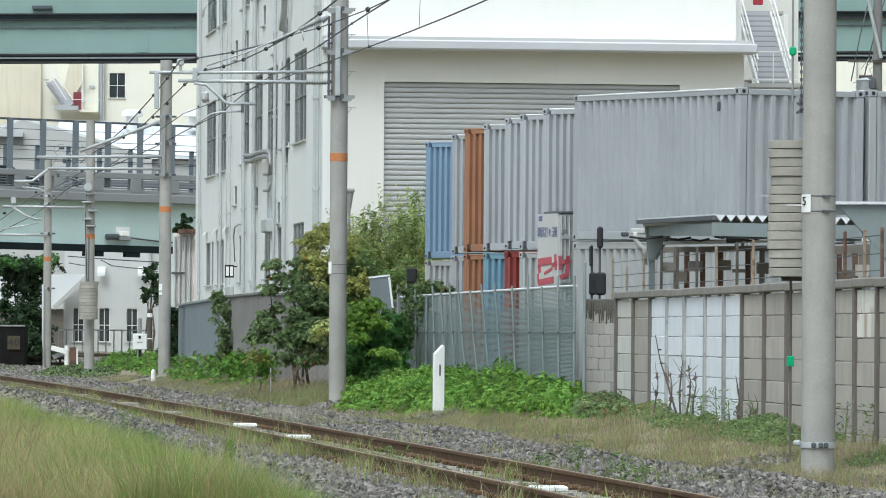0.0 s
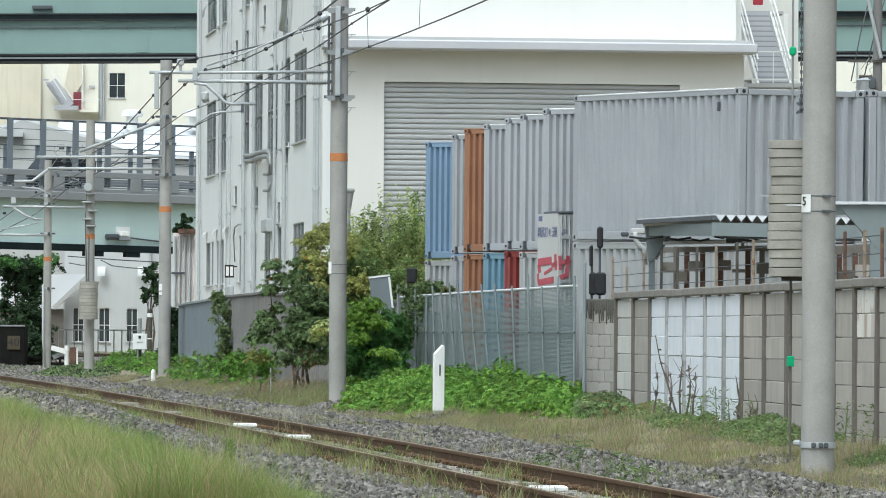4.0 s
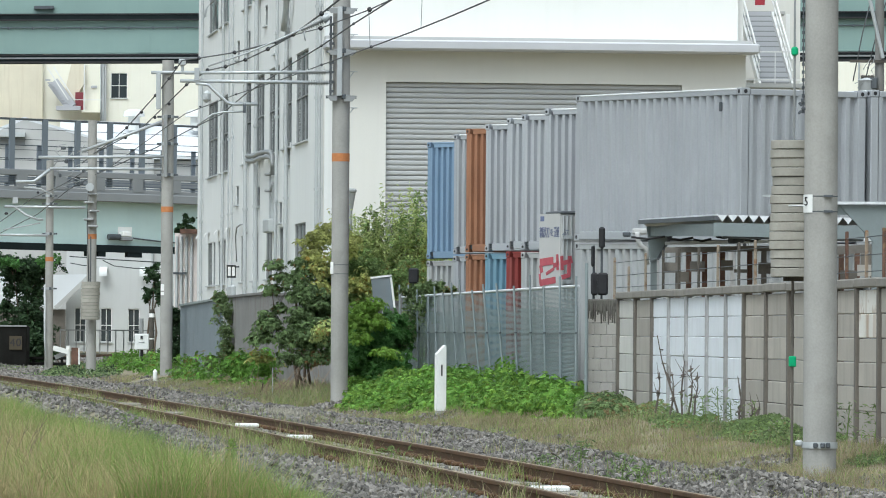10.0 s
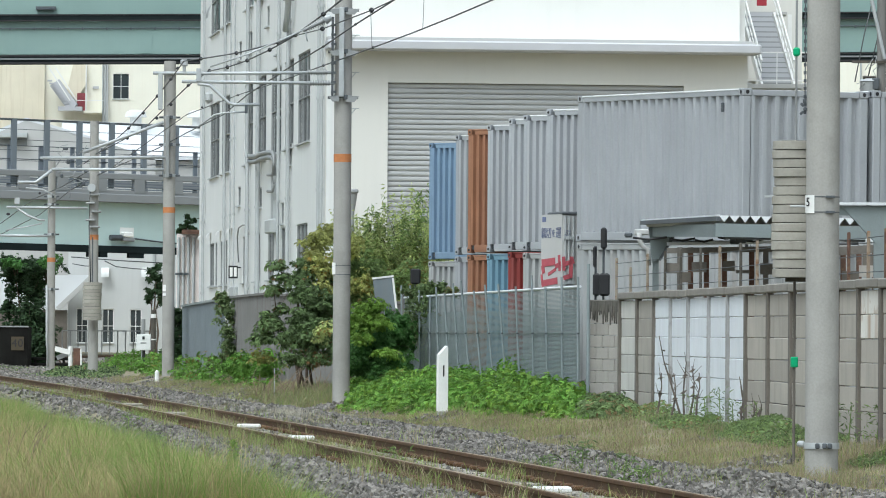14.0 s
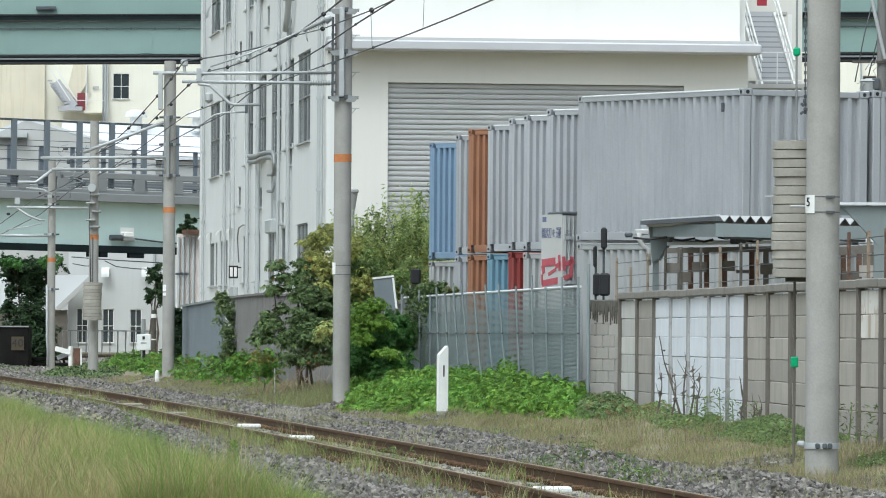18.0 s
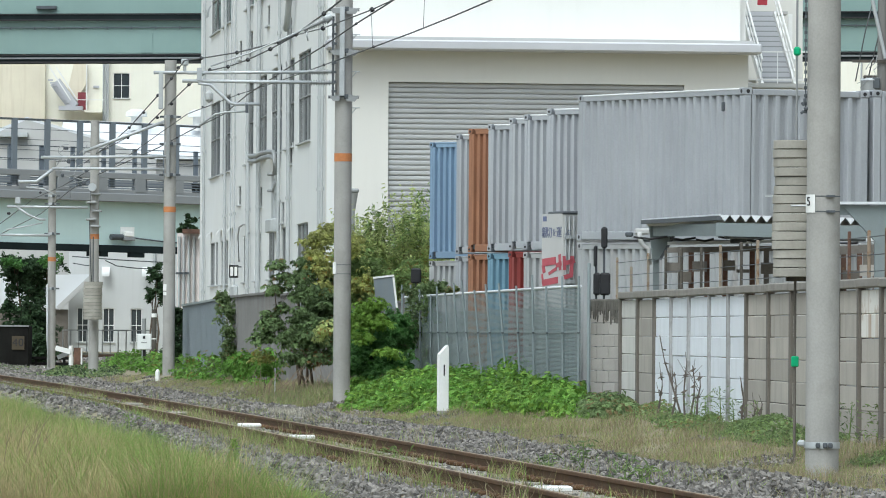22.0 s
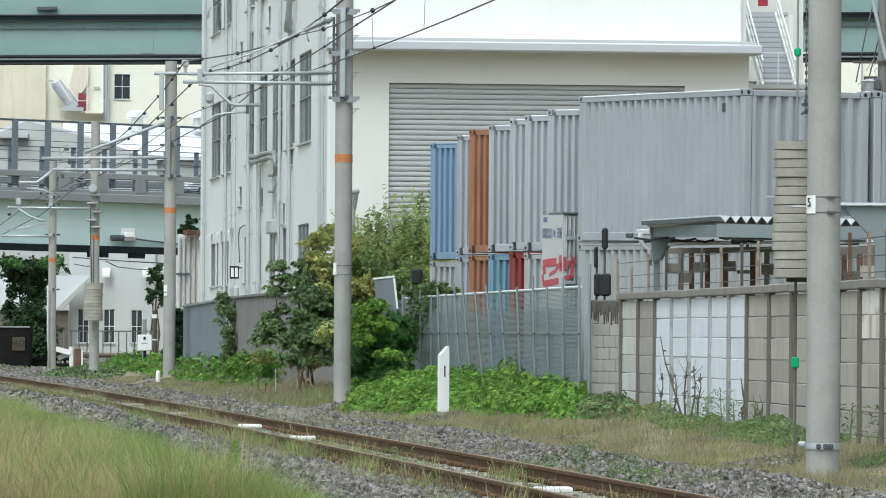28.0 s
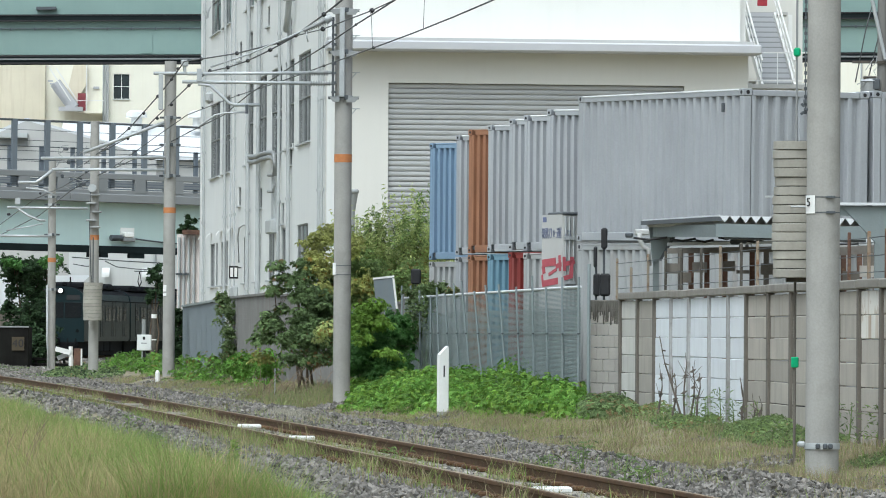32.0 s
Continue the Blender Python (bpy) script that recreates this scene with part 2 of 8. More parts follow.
LEAF = leaf_mat("bush_leaf", (0.195, 0.275, 0.095), 0.45, 0.05, (0.22, 0.19, 0.06), 0.4)
LEAFDARK = leaf_mat("dark_leaf", (0.092, 0.205, 0.055), 0.4, 0.0, through=0.4)
LEAFDEEP = leaf_mat("deep_green_leaf", (0.038, 0.07, 0.03), 0.5, 0.0, through=0.35)
LEAFBRIGHT = leaf_mat("bright_leaf", (0.145, 0.285, 0.052), 0.4, 0.03, (0.2, 0.22, 0.05), 0.35)
LEAFPALE = leaf_mat("pale_green_leaf", (0.42, 0.48, 0.195), 0.35, 0.05, (0.36, 0.3, 0.1), 0.5)
LEAFOLIVE = leaf_mat("olive_dark_leaf", (0.13, 0.19, 0.075), 0.55, 0.04, (0.2, 0.13, 0.06), 0.3)
LEAFFERN = leaf_mat("fresh_ground_leaf", (0.165, 0.30, 0.06), 0.4, 0.0, through=0.35)
LEAFWEED = leaf_mat("grey_green_weed_leaf", (0.17, 0.235, 0.10), 0.4, 0.06, (0.25, 0.2, 0.1), 0.35)
LEAFLIME = leaf_mat("lime_green_leaf", (0.225, 0.365, 0.065), 0.35, 0.0, through=0.4)
LEAFYELLOW = leaf_mat("yellowing_leaf", (0.35, 0.37, 0.12), 0.4, 0.12, (0.3, 0.22, 0.05), 0.35)
GRASSGREEN = leaf_mat("green_grass", (0.262, 0.36, 0.098), 0.2, 0.14, (0.40, 0.36, 0.17), 0.5)
VERGEDRY = leaf_mat("dry_verge_grass", (0.315, 0.265, 0.165), 0.18, 0.2, (0.22, 0.24, 0.11), 0.4)
GRASSFRESH = leaf_mat("fresh_green_grass", (0.27, 0.38, 0.12), 0.2, 0.08, (0.36, 0.34, 0.17), 0.5)
GRASSDRY = leaf_mat("dry_grass", (0.47, 0.385, 0.205), 0.22, 0.15, (0.27, 0.29, 0.12), 0.45)
TRAINTEAL = mat("train_teal_paint", (0.0009, 0.012, 0.0155), 0.06, 0.8, 0.42, spec=0.28, bump=0.0, streak=0.08, stain=(0.02, 0.05, 0.06))
TRAINDARK = mat("train_dark_parts", (0.008, 0.009, 0.01), 0.2, 2.0, 0.85, spec=0.1)
TRAINROOF = mat("train_roof", (0.012, 0.013, 0.015), 0.2, 1.0, 0.9, spec=0.08)
LAMPGLOW = mat("head_lamp_glass", (0.9, 0.9, 0.85), 0.0, 1.0, 0.2, bump=0, glow=(1.0, 0.86, 0.8, 22.0))
TYRE = mat("tyre_rubber", (0.02, 0.02, 0.02), 0.1, 5.0, 0.9)
CARGLASS = mat("car_glass", (0.03, 0.035, 0.04), 0.1, 1.0, 0.15, bump=0, spec=0.3)
CARWHITE = mat("white_car_paint", (0.78, 0.78, 0.78), 0.03, 1.0, 0.25, bump=0, spec=0.6)
CARDARK = mat("dark_car_paint", (0.03, 0.032, 0.038), 0.05, 1.0, 0.25, bump=0, spec=0.6)
CARBLUE = mat("blue_car_paint", (0.05, 0.06, 0.30), 0.05, 1.0, 0.3, bump=0, spec=0.6)
CARTEAL = mat("teal_car_paint", (0.10, 0.24, 0.23), 0.05, 1.0, 0.3, bump=0, spec=0.6)
TARP = mat("green_truck_tarp", (0.01, 0.075, 0.05), 0.15, 1.0, 0.7)
ALUBOX = mat("truck_box_aluminium", (0.50, 0.54, 0.57), 0.04, 0.8, 0.45, 0.2, 0.02)
PINK = mat("pinkish_cladding", (0.76, 0.69, 0.66), 0.05, 1.0, 0.8, streak=0.25, stain=(0.45, 0.36, 0.32))


# ---------------------------------------------------------------- mesh helpers
class Geo:
    """Collects boxes, tubes and faces for one mesh."""

    def __init__(self):
        self.v, self.f, self.s = [], [], []

    def face(self, pts, smooth=False):
        k = len(self.v)
        self.v.extend(tuple(p) for p in pts)
        self.f.append(tuple(range(k, k + len(pts))))
        self.s.append(smooth)

    def box(self, c, size, m=None, bevel=0.0):
        x, y, z = (s / 2 for s in size)
        b = min(bevel, x * 0.9, y * 0.9, z * 0.9)
        c = Vector(c)
        if b <= 0:
            pts = [Vector((i * x, j * y, k * z)) for i in (-1, 1) for j in (-1, 1) for k in (-1, 1)]
            fs = ((0, 1, 3, 2), (4, 6, 7, 5), (0, 4, 5, 1), (2, 3, 7, 6), (0, 2, 6, 4), (1, 5, 7, 3))
        else:
            ring = [(-x + b, -y), (x - b, -y), (x, -y + b), (x, y - b), (x - b, y), (-x + b, y), (-x, y - b), (-x, -y + b)]
            inner = [(px * (x - b) / x, py * (y - b) / y) for px, py in ring]
            pts = [Vector((*p, -z)) for p in inner] + [Vector((*p, -z + b)) for p in ring] + [Vector((*p, z - b)) for p in ring] + [Vector((*p, z)) for p in inner]
            fs = [tuple(range(7, -1, -1)), tuple(range(24, 32))]
            for r in range(3):
                fs += [(r * 8 + i, r * 8 + (i + 1) % 8, r * 8 + 8 + (i + 1) % 8, r * 8 + 8 + i) for i in range(8)]
        k = len(self.v)
        self.v.extend(tuple((m @ p if m else p) + c) for p in pts)
        for f in fs:
            self.f.append(tuple(k + i for i in f))
            self.s.append(False)
        return self

    def cyl(self, a, b, r0, r1=None, n=12, caps=True):
        a, b = Vector(a), Vector(b)
        r1 = r0 if r1 is None else r1
        q = (b - a).to_track_quat("Z", "Y")
        k = len(self.v)
        for p, r in ((a, r0), (b, r1)):
            for i in range(n):
                t = 2 * math.pi * i / n
                self.v.append(tuple(p + q @ Vector((r * math.cos(t), r * math.sin(t), 0))))
        for i in range(n):
            j = (i + 1) % n
            self.f.append((k + i, k + j, k + n + j, k + n + i))
            self.s.append(n > 5)
        if caps:
            for o, rev in ((0, True), (n, False)):
                pts = [self.v[k + o + i] for i in range(n)]
                self.face(pts[::-1] if rev else pts)
        return self

    def tube(self, pts, r, n=6):
        pts = [Vector(p) for p in pts]
        k = len(self.v)
        for i, p in enumerate(pts):
            q = (pts[min(i + 1, len(pts) - 1)] - pts[max(i - 1, 0)]).to_track_quat("Z", "Y")
            for j in range(n):
                t = 2 * math.pi * j / n
                self.v.append(tuple(p + q @ Vector((r * math.cos(t), r * math.sin(t), 0))))
        for i in range(len(pts) - 1):
            for j in range(n):
                a, b = k + i * n + j, k + i * n + (j + 1) % n
                self.f.append((a, b, b + n, a + n))
                self.s.append(True)
        self.f.append(tuple(range(k + n - 1, k - 1, -1)))
        self.f.append(tuple(range(len(self.v) - n, len(self.v))))
        self.s += [False, False]
        return self

    def beam(self, a, b, w, h):
        """A square bar from a to b, w wide and h high."""
        a, b = Vector(a), Vector(b)
        q = (b - a).to_track_quat("X", "Z").to_matrix()
        return self.box((a + b) / 2, ((b - a).length, w, h), q)

    def prism(self, outline, y0, y1):
        """A closed outline in x and z, drawn out from y0 to y1."""
        lo, hi = [(x, y0, z) for x, z in outline], [(x, y1, z) for x, z in outline]
        self.face(lo)
        self.face(hi[::-1])
        n = len(outline)
        for i in range(n):
            j = (i + 1) % n
            self.face((lo[j], lo[i], hi[i], hi[j]))
        return self

    def wall(self, length, z0, z1, th, holes=()):
        """A wall along x with its outside at y = 0, with openings (x0, x1, z0, z1) cut through it."""
        xs = sorted({0, length, *(h[0] for h in holes), *(h[1] for h in holes)})
        zs = sorted({z0, z1, *(h[2] for h in holes), *(h[3] for h in holes)})
        for a, b in zip(xs, xs[1:]):
            for c, d in zip(zs, zs[1:]):
                mx, mz = (a + b) / 2, (c + d) / 2
                if any(h[0] < mx < h[1] and h[2] < mz < h[3] for h in holes):
                    continue
                self.face(((a, 0, c), (b, 0, c), (b, 0, d), (a, 0, d)))
                self.face(((b, th, c), (a, th, c), (a, th, d), (b, th, d)))
        for a, b, c, d in holes:
            self.face(((a, 0, c), (a, 0, d), (a, th, d), (a, th, c)))
            self.face(((b, 0, d), (b, 0, c), (b, th, c), (b, th, d)))
            self.face(((a, 0, c), (a, th, c), (b, th, c), (b, 0, c)))
            self.face(((a, 0, d), (b, 0, d), (b, th, d), (a, th, d)))
        for x, rev in ((0, 0), (length, 1)):
            p = [(x, th, z0), (x, 0, z0), (x, 0, z1), (x, th, z1)]
            self.face(p[::-1] if rev else p)
        self.face(((0, 0, z1), (length, 0, z1), (length, th, z1), (0, th, z1)))
        return self

    def ribs(self, x0, x1, z0, z1, y, depth, pitch, a=0.35, axis="x"):
        """Trapezoid corrugation from x0 to x1, its outer flats at y, its inner ones at y + depth."""
        n = max(1, round((x1 - x0) / pitch))
        p = (x1 - x0) / n
        line = []
        for i in range(n):
            o = x0 + i * p
            line += [(o, y), (o + p * a, y), (o + p * 0.5, y + depth), (o + p * (0.5 + a), y + depth)]
        line.append((x1, y))
        for (xa, ya), (xb, yb) in zip(line, line[1:]):
            if axis == "x":
                self.face(((xa, ya, z0), (xb, yb, z0), (xb, yb, z1), (xa, ya, z1)))
            else:
                self.face(((ya, xa, z0), (yb, xb, z0), (yb, xb, z1), (ya, xa, z1)))
        return self

    def mesh(self, name, material):
        me = bpy.data.meshes.new(name)
        if not any(self.s):
            ids, order = {}, []
            for p in self.v:
                k = (round(p[0], 5), round(p[1], 5), round(p[2], 5))
                if k not in ids:
                    ids[k] = len(order)
                    order.append(p)
            keys = [ids[(round(p[0], 5), round(p[1], 5), round(p[2], 5))] for p in self.v]
            self.v, self.f = order, [tuple(keys[i] for i in f) for f in self.f]
        me.from_pydata(self.v, [], self.f)
        me.polygons.foreach_set("use_smooth", self.s)
        me.materials.append(material)
        me.update()
        return me


def thing(name, label, category, at=(0, 0, 0), rz=0.0, group="", kind=""):
    ob = new(name)
    ob.empty_display_size = 0.2
    ob.matrix_basis = at if isinstance(at, Matrix) else pose(*at, 0, 0, rz)
    return tagged(ob, label, category, group, kind)


def part(name, geo, material, parent, label="", at=None):
    ob = new(name, geo.mesh(name, material) if isinstance(geo, Geo) else geo)
    ob.parent = parent
    if at is not None:
        ob.matrix_basis = at
    return tagged(ob, label)


def single(name, geo, material, label, category, group="", kind="", at=None):
    """A thing that is one mesh."""
    ob = new(name, geo.mesh(name, material) if isinstance(geo, Geo) else geo)
    if at is not None:
        ob.matrix_basis = at
    return tagged(ob, label, category, group, kind)


def quads(name, verts, faces, material):
    """A large mesh from arrays."""
    me = bpy.data.meshes.new(name)
    me.from_pydata(verts.reshape(-1, 3).tolist(), [], faces.tolist())
    me.materials.append(material)
    me.update()
    return me


def turns(n, rng, tilt=1.0):
    """n random pairs of unit vectors at right angles."""
    a = rng.normal(size=(n, 3))
    a[:, 2] *= tilt
    a /= np.linalg.norm(a, axis=1)[:, None]
    b = np.cross(a, rng.normal(size=(n, 3)))
    b /= np.linalg.norm(b, axis=1)[:, None]
    return a, b


def leaf_mesh(name, centres, size, material, rng, slim=0.5, facing=None):
    """Pointed leaves, folded along the midrib, their upper sides turned to the sky and outwards."""
    n = len(centres)
    up = rng.normal(size=(n, 3)) * 0.55 + np.array([0, -0.25, 0.75])
    if facing is not None:
        up += facing * 0.7
    up /= np.linalg.norm(up, axis=1)[:, None]
    a = np.cross(up, rng.normal(size=(n, 3)))
    a /= np.linalg.norm(a, axis=1)[:, None]
    b = np.cross(up, a)
    s = size * rng.uniform(0.55, 1.4, (n, 1))
    c = up * s * 0.16
    v = np.stack([centres - a * s, centres + b * s * slim + c, centres + a * s - c, centres - b * s * slim + c], 1)
    i = np.arange(n)[:, None] * 4
    f = np.concatenate([i + np.array([0, 1, 2]), i + np.array([0, 2, 3])])
    return quads(name, v, f, material)


def clump_points(rng, blobs, n):
    """Leaves along many arching sprigs that spring outwards and upwards from ellipsoids (x, y, z, rx, ry, rz)."""
    bl = np.array(blobs)
    w = bl[:, 3] * bl[:, 5] + bl[:, 3] * bl[:, 4]
    per = 26
    m = max(1, n // per)
    pick = rng.choice(len(bl), m, p=w / w.sum())
    d = rng.normal(size=(m, 3))
    d /= np.linalg.norm(d, axis=1)[:, None]
    start = bl[pick, :3] + d * bl[pick, 3:] * rng.uniform(0.2, 0.85, (m, 1))
    grow = d * 0.8 + rng.normal(size=(m, 3)) * 0.35 + np.array([0, 0, 0.45])
    grow /= np.linalg.norm(grow, axis=1)[:, None]
    ln = (bl[pick, 3] + bl[pick, 5])[:, None] * rng.uniform(0.2, 0.55, (m, 1))
    t = rng.random((m, per, 1))
    pts = start[:, None] + grow[:, None] * ln[:, None] * t
    pts[:, :, 2] -= (ln * 0.35 * t[:, :, 0] ** 2)
    pts += rng.normal(size=pts.shape) * (0.16 * ln[:, None])
    return pts.reshape(-1, 3)


def fans(name, centres, normals, size, material, rng, k=5, slim=0.26, spread=1.25):
    """Compound leaves: k leaflets spread like a fan from one stalk, drooping outwards."""
    n = len(centres)
    u = normals + np.array([0, 0, 0.45]) + rng.normal(size=(n, 3)) * 0.3
    u /= np.linalg.norm(u, axis=1)[:, None]
    a = normals * np.array([1, 1, 0]) + rng.normal(size=(n, 3)) * 0.55 + np.array([0, 0, -0.25])
    a -= u * (a * u).sum(1)[:, None]
    a /= np.linalg.norm(a, axis=1)[:, None] + 1e-9
    b = np.cross(u, a)
    s = size * rng.uniform(0.6, 1.35, (n, 1))
    v = [centres]
    f = []
    for j in range(k):
        t = spread * (2 * j / (k - 1) - 1) + rng.normal(size=(n, 1)) * 0.12
        e = a * np.cos(t) + b * np.sin(t)
        w = np.cross(u, e)
        ln = s * (1 - 0.22 * np.abs(t))
        v += [centres + e * ln * 0.5 - w * ln * slim, centres + e * ln - u * ln * 0.28, centres + e * ln * 0.5 + w * ln * slim]
        f += [(0, 1 + 3 * j, 2 + 3 * j), (0, 2 + 3 * j, 3 + 3 * j)]
    m = 1 + 3 * k
    faces = (np.arange(n)[:, None, None] * m + np.array(f)).reshape(-1, 3)
    return quads(name, np.stack(v, 1), faces, material)


def lump_shell(rng, lumps, per):
    """Places and outward normals on the upper sides of ellipsoids (x, y, z, rx, ry, rz), per for each square metre."""
    cs, ns = [], []
    for x, y, z, rx, ry, rz in lumps:
        m = max(8, int(per * (rx * rz + rx * ry + ry * rz) * 2))
        d = rng.normal(size=(m, 3))
        d[:, 2] = np.abs(d[:, 2]) * 0.9 - 0.25
        d /= np.linalg.norm(d, axis=1)[:, None]
        r = np.array([rx, ry, rz])
        cs.append(np.array([x, y, z]) + d * r * rng.uniform(0.72, 1.05, (m, 1)))
        q = d / r
        ns.append(q / np.linalg.norm(q, axis=1)[:, None])
    return np.concatenate(cs), np.concatenate(ns)


# ---------------------------------------------------------------- the line of the track and the lie of the land
def cx(d):
    """Where the middle of the track lies at the distance d."""
    if d <= 161.2:
        return 1.645 - 0.1185 * (d - 43.7) - 8.5e-5 * (d - 43.7) ** 2
    if d <= 287:
        w = 125.8
        t = (d - 161.2) / w
        return ((2 * t ** 3 - 3 * t ** 2 + 1) * -13.453 + (t ** 3 - 2 * t ** 2 + t) * w * -0.1385
                + (-2 * t ** 3 + 3 * t ** 2) * -19.9 + (t ** 3 - t ** 2) * w * 0.055)
    e = min(d, 345) - 287
    return -19.9 + 0.055 * e + 0.00045 * e * e + max(0, d - 345) * 0.107


def lin(s, pts):
    for (a, p), (b, q) in zip(pts, pts[1:]):
        if s <= b:
            return p + (q - p) * max(0, (s - a) / (b - a))
    return pts[-1][1]


def gz(x, d):
    """Height of the ground."""
    s = x - cx(d)
    z = lin(s, ((-9, 0.36), (-4.5, 0.26), (-2.5, 0.06), (-1.45, 0.15), (1.45, 0.15), (2.3, 0.08), (4.3, 0.0), (6.3, 0.3), (9.5, 0.42), (40, 0.42)))
    z += 0.17 * math.exp(-((s + 1.3) / 0.34) ** 2) * lin(d, ((78, 0), (92, 1), (160, 1), (175, 0)))
    return z + 0.05 * (noise.noise((x * 0.4, d * 0.2, 0)) if abs(s) > 1.5 else 0)


def ground_sheet():
    xs = [-3000, -800, -200, -90, -60] + [-45 + 0.6 * i for i in range(30)] + [-27 + 0.25 * i for i in range(136)] + [7.2 + 0.6 * i for i in range(29)] + [35, 60, 120, 300, 900, 3000]
    ys = [-800, -100, -20, 10] + [22 + 1.5 * i for i in range(132)] + [225 + 6 * i for i in range(40)] + [500, 700, 1200, 2500, 4500]
    v = np.array([(x, y, gz(x, min(y, 700)) if -60 < x < 60 and y > 0 else 0.0) for y in ys for x in xs])
    nx = len(xs)
    f = np.array([(j * nx + i, j * nx + i + 1, (j + 1) * nx + i + 1, (j + 1) * nx + i) for j in range(len(ys) - 1) for i in range(nx - 1)])
    ob = new("ground", quads("ground", v, f, SOIL))
    ob.data.polygons.foreach_set("use_smooth", [True] * len(ob.data.polygons))
    tagged(ob, "brown soil and gravel beside the railway", "ground", kind="structure")


ground_sheet()


# ---------------------------------------------------------------- railway track
def rail_line(name, off, d0, d1, step):
    """One rail: foot, web and head swept along the line."""
    prof = [(-0.062, 0), (0.062, 0), (0.062, 0.012), (0.010, 0.028), (0.010, 0.108), (0.032, 0.118), (0.032, 0.145), (0.024, 0.153), (-0.024, 0.153),
            (-0.032, 0.145), (-0.032, 0.118), (-0.010, 0.108), (-0.010, 0.028), (-0.062, 0.012)]
    t = thing(name, "rusty steel rail spiked to the sleepers", "rail", (0, 0, 0), group="rails of the track")
    body, head = Geo(), Geo()
    ds = np.arange(d0, d1 + step, step)
    rings = []
    for d in ds:
        g = (cx(d + 0.5) - cx(d - 0.5))
        nx, ny = 1 / math.hypot(1, g), -g / math.hypot(1, g)
        rings.append([(cx(d) + (off + a) * nx, d + (off + a) * ny, 0.167 + z) for a, z in prof])
    n = len(prof)
    for p, q in zip(rings, rings[1:]):
        for i in range(n):
            j = (i + 1) % n
            (head if i in (7,) else body).face((p[i], p[j], q[j], q[i]))
    part("rail_body", body, RUSTRAIL, t)
    part("rail_head", head, RAILTOP, t, "worn brown running surface")


rail_line("rail", 0.566, 30, 170, 2.0)
rail_line("rail", -0.566, 30, 170, 2.0)
rail_line("rail", 0.566, 170, 520, 5.0)
rail_line("rail", -0.566, 170, 520, 5.0)


def along(d, s, z=0.0):
    """A place beside the track: s metres to the right of its middle, and the heading there."""
    g = cx(d + 0.5) - cx(d - 0.5)
    k = math.hypot(1, g)
    return (cx(d) + s / k, d - s * g / k, z), math.degrees(math.atan2(-g, 1))


def sleepers():
    me = Geo().box((0, 0, 0), (2.0, 0.2, 0.16), bevel=0.02).mesh("sleeper", SLEEPER)
    rng = random.Random(4)
    d = 38.0
    while d < 130:
        p, rz = along(d, 0, 0.085 + rng.uniform(-0.01, 0.008))
        single("sleeper", me, SLEEPER, "half-buried concrete railway sleeper under rusty rails", "sleeper", "sleepers of the track", at=pose(*p, 0, 0, rz + rng.uniform(-0.8, 0.8)))
        d += 0.68
    clip = Geo().box((0, 0, 0), (0.12, 0.16, 0.05), bevel=0.015).mesh("rail_clip", RUSTRAIL)
    d = 38.0
    while d < 84:
        for s in (-0.66, -0.47, 0.47, 0.66):
            p, rz = along(d, s, 0.195)
            single("rail_clip", clip, RUSTRAIL, "rusty steel rail clip beside the rail", "rail clip", "clips holding the rails", at=pose(*p, 0, 0, rz))
        d += 0.68


sleepers()


def stone_field():
    """Crushed ballast on both sides of the rails and between them."""
    rng = np.random.default_rng(7)
    sets = []
    for d0, d1, n, size in ((38, 62, 26000, 0.032), (62, 90, 30000, 0.031), (90, 170, 28000, 0.048), (170, 300, 13000, 0.085)):
        d = rng.uniform(d0, d1, n)
        s = np.where(rng.random(n) < 0.62, rng.uniform(0.7, 5.6, n), rng.uniform(-3.0, 0.7, n))
        keep = np.ones(n, bool)
        wide = np.clip((d - 85) / 20, 0, 1) * 1.1
        h = np.array([noise.noise((a * 0.8, b * 0.25, 3)) for a, b in zip(s, d)])
        keep &= ~((s > 3.4 + wide) & (h + (s - 3.4 - wide) * 0.45 > 0.35))
        keep &= ~((s < -2.1) & (h > 0.1))
        d, s, h = d[keep], s[keep], h[keep]
        x = np.array([cx(a) for a in d]) + s
        mound = (d0 < 165) * np.clip(0.16 * np.exp(-((s - 2.6) / 0.8) ** 2) * (h + 0.6), 0, 0.2)
        z = np.array([gz(a, b) for a, b in zip(x, d)]) + mound + rng.uniform(-0.01, 0.035, len(d))
        z = np.where(np.abs(s) < 0.75, z - 0.035, z)
        sets.append((np.stack([x, d, z], 1), size))
    base = np.array([(1, 0, 0), (-1, 0, 0), (0, 1, 0), (0, -1, 0), (0, 0, 1), (0, 0, -1)], float)
    fb = np.array([(0, 2, 4), (2, 1, 4), (1, 3, 4), (3, 0, 4), (2, 0, 5), (1, 2, 5), (3, 1, 5), (0, 3, 5)])
    vs, fs, k = [], [], 0
    for c, size in sets:
        n = len(c)
        a, b = turns(n, rng)
        e = np.cross(a, b)
        rot = np.stack([a, b, e], 1) * (size * rng.uniform(0.55, 1.5, (n, 3, 1)))
        p = np.einsum("ki,nij->nkj", base + rng.uniform(-0.25, 0.25, base.shape), rot) + c[:, None]
        vs.append(p.reshape(-1, 3))
        fs.append((np.arange(n)[:, None, None] * 6 + fb).reshape(-1, 3) + k)
        k += n * 6
    ob = new("ballast", quads("ballast", np.concatenate(vs), np.concatenate(fs), STONE))
    tagged(ob, "grey crushed stone ballast along the track", "gravel", kind="stuff")


stone_field()


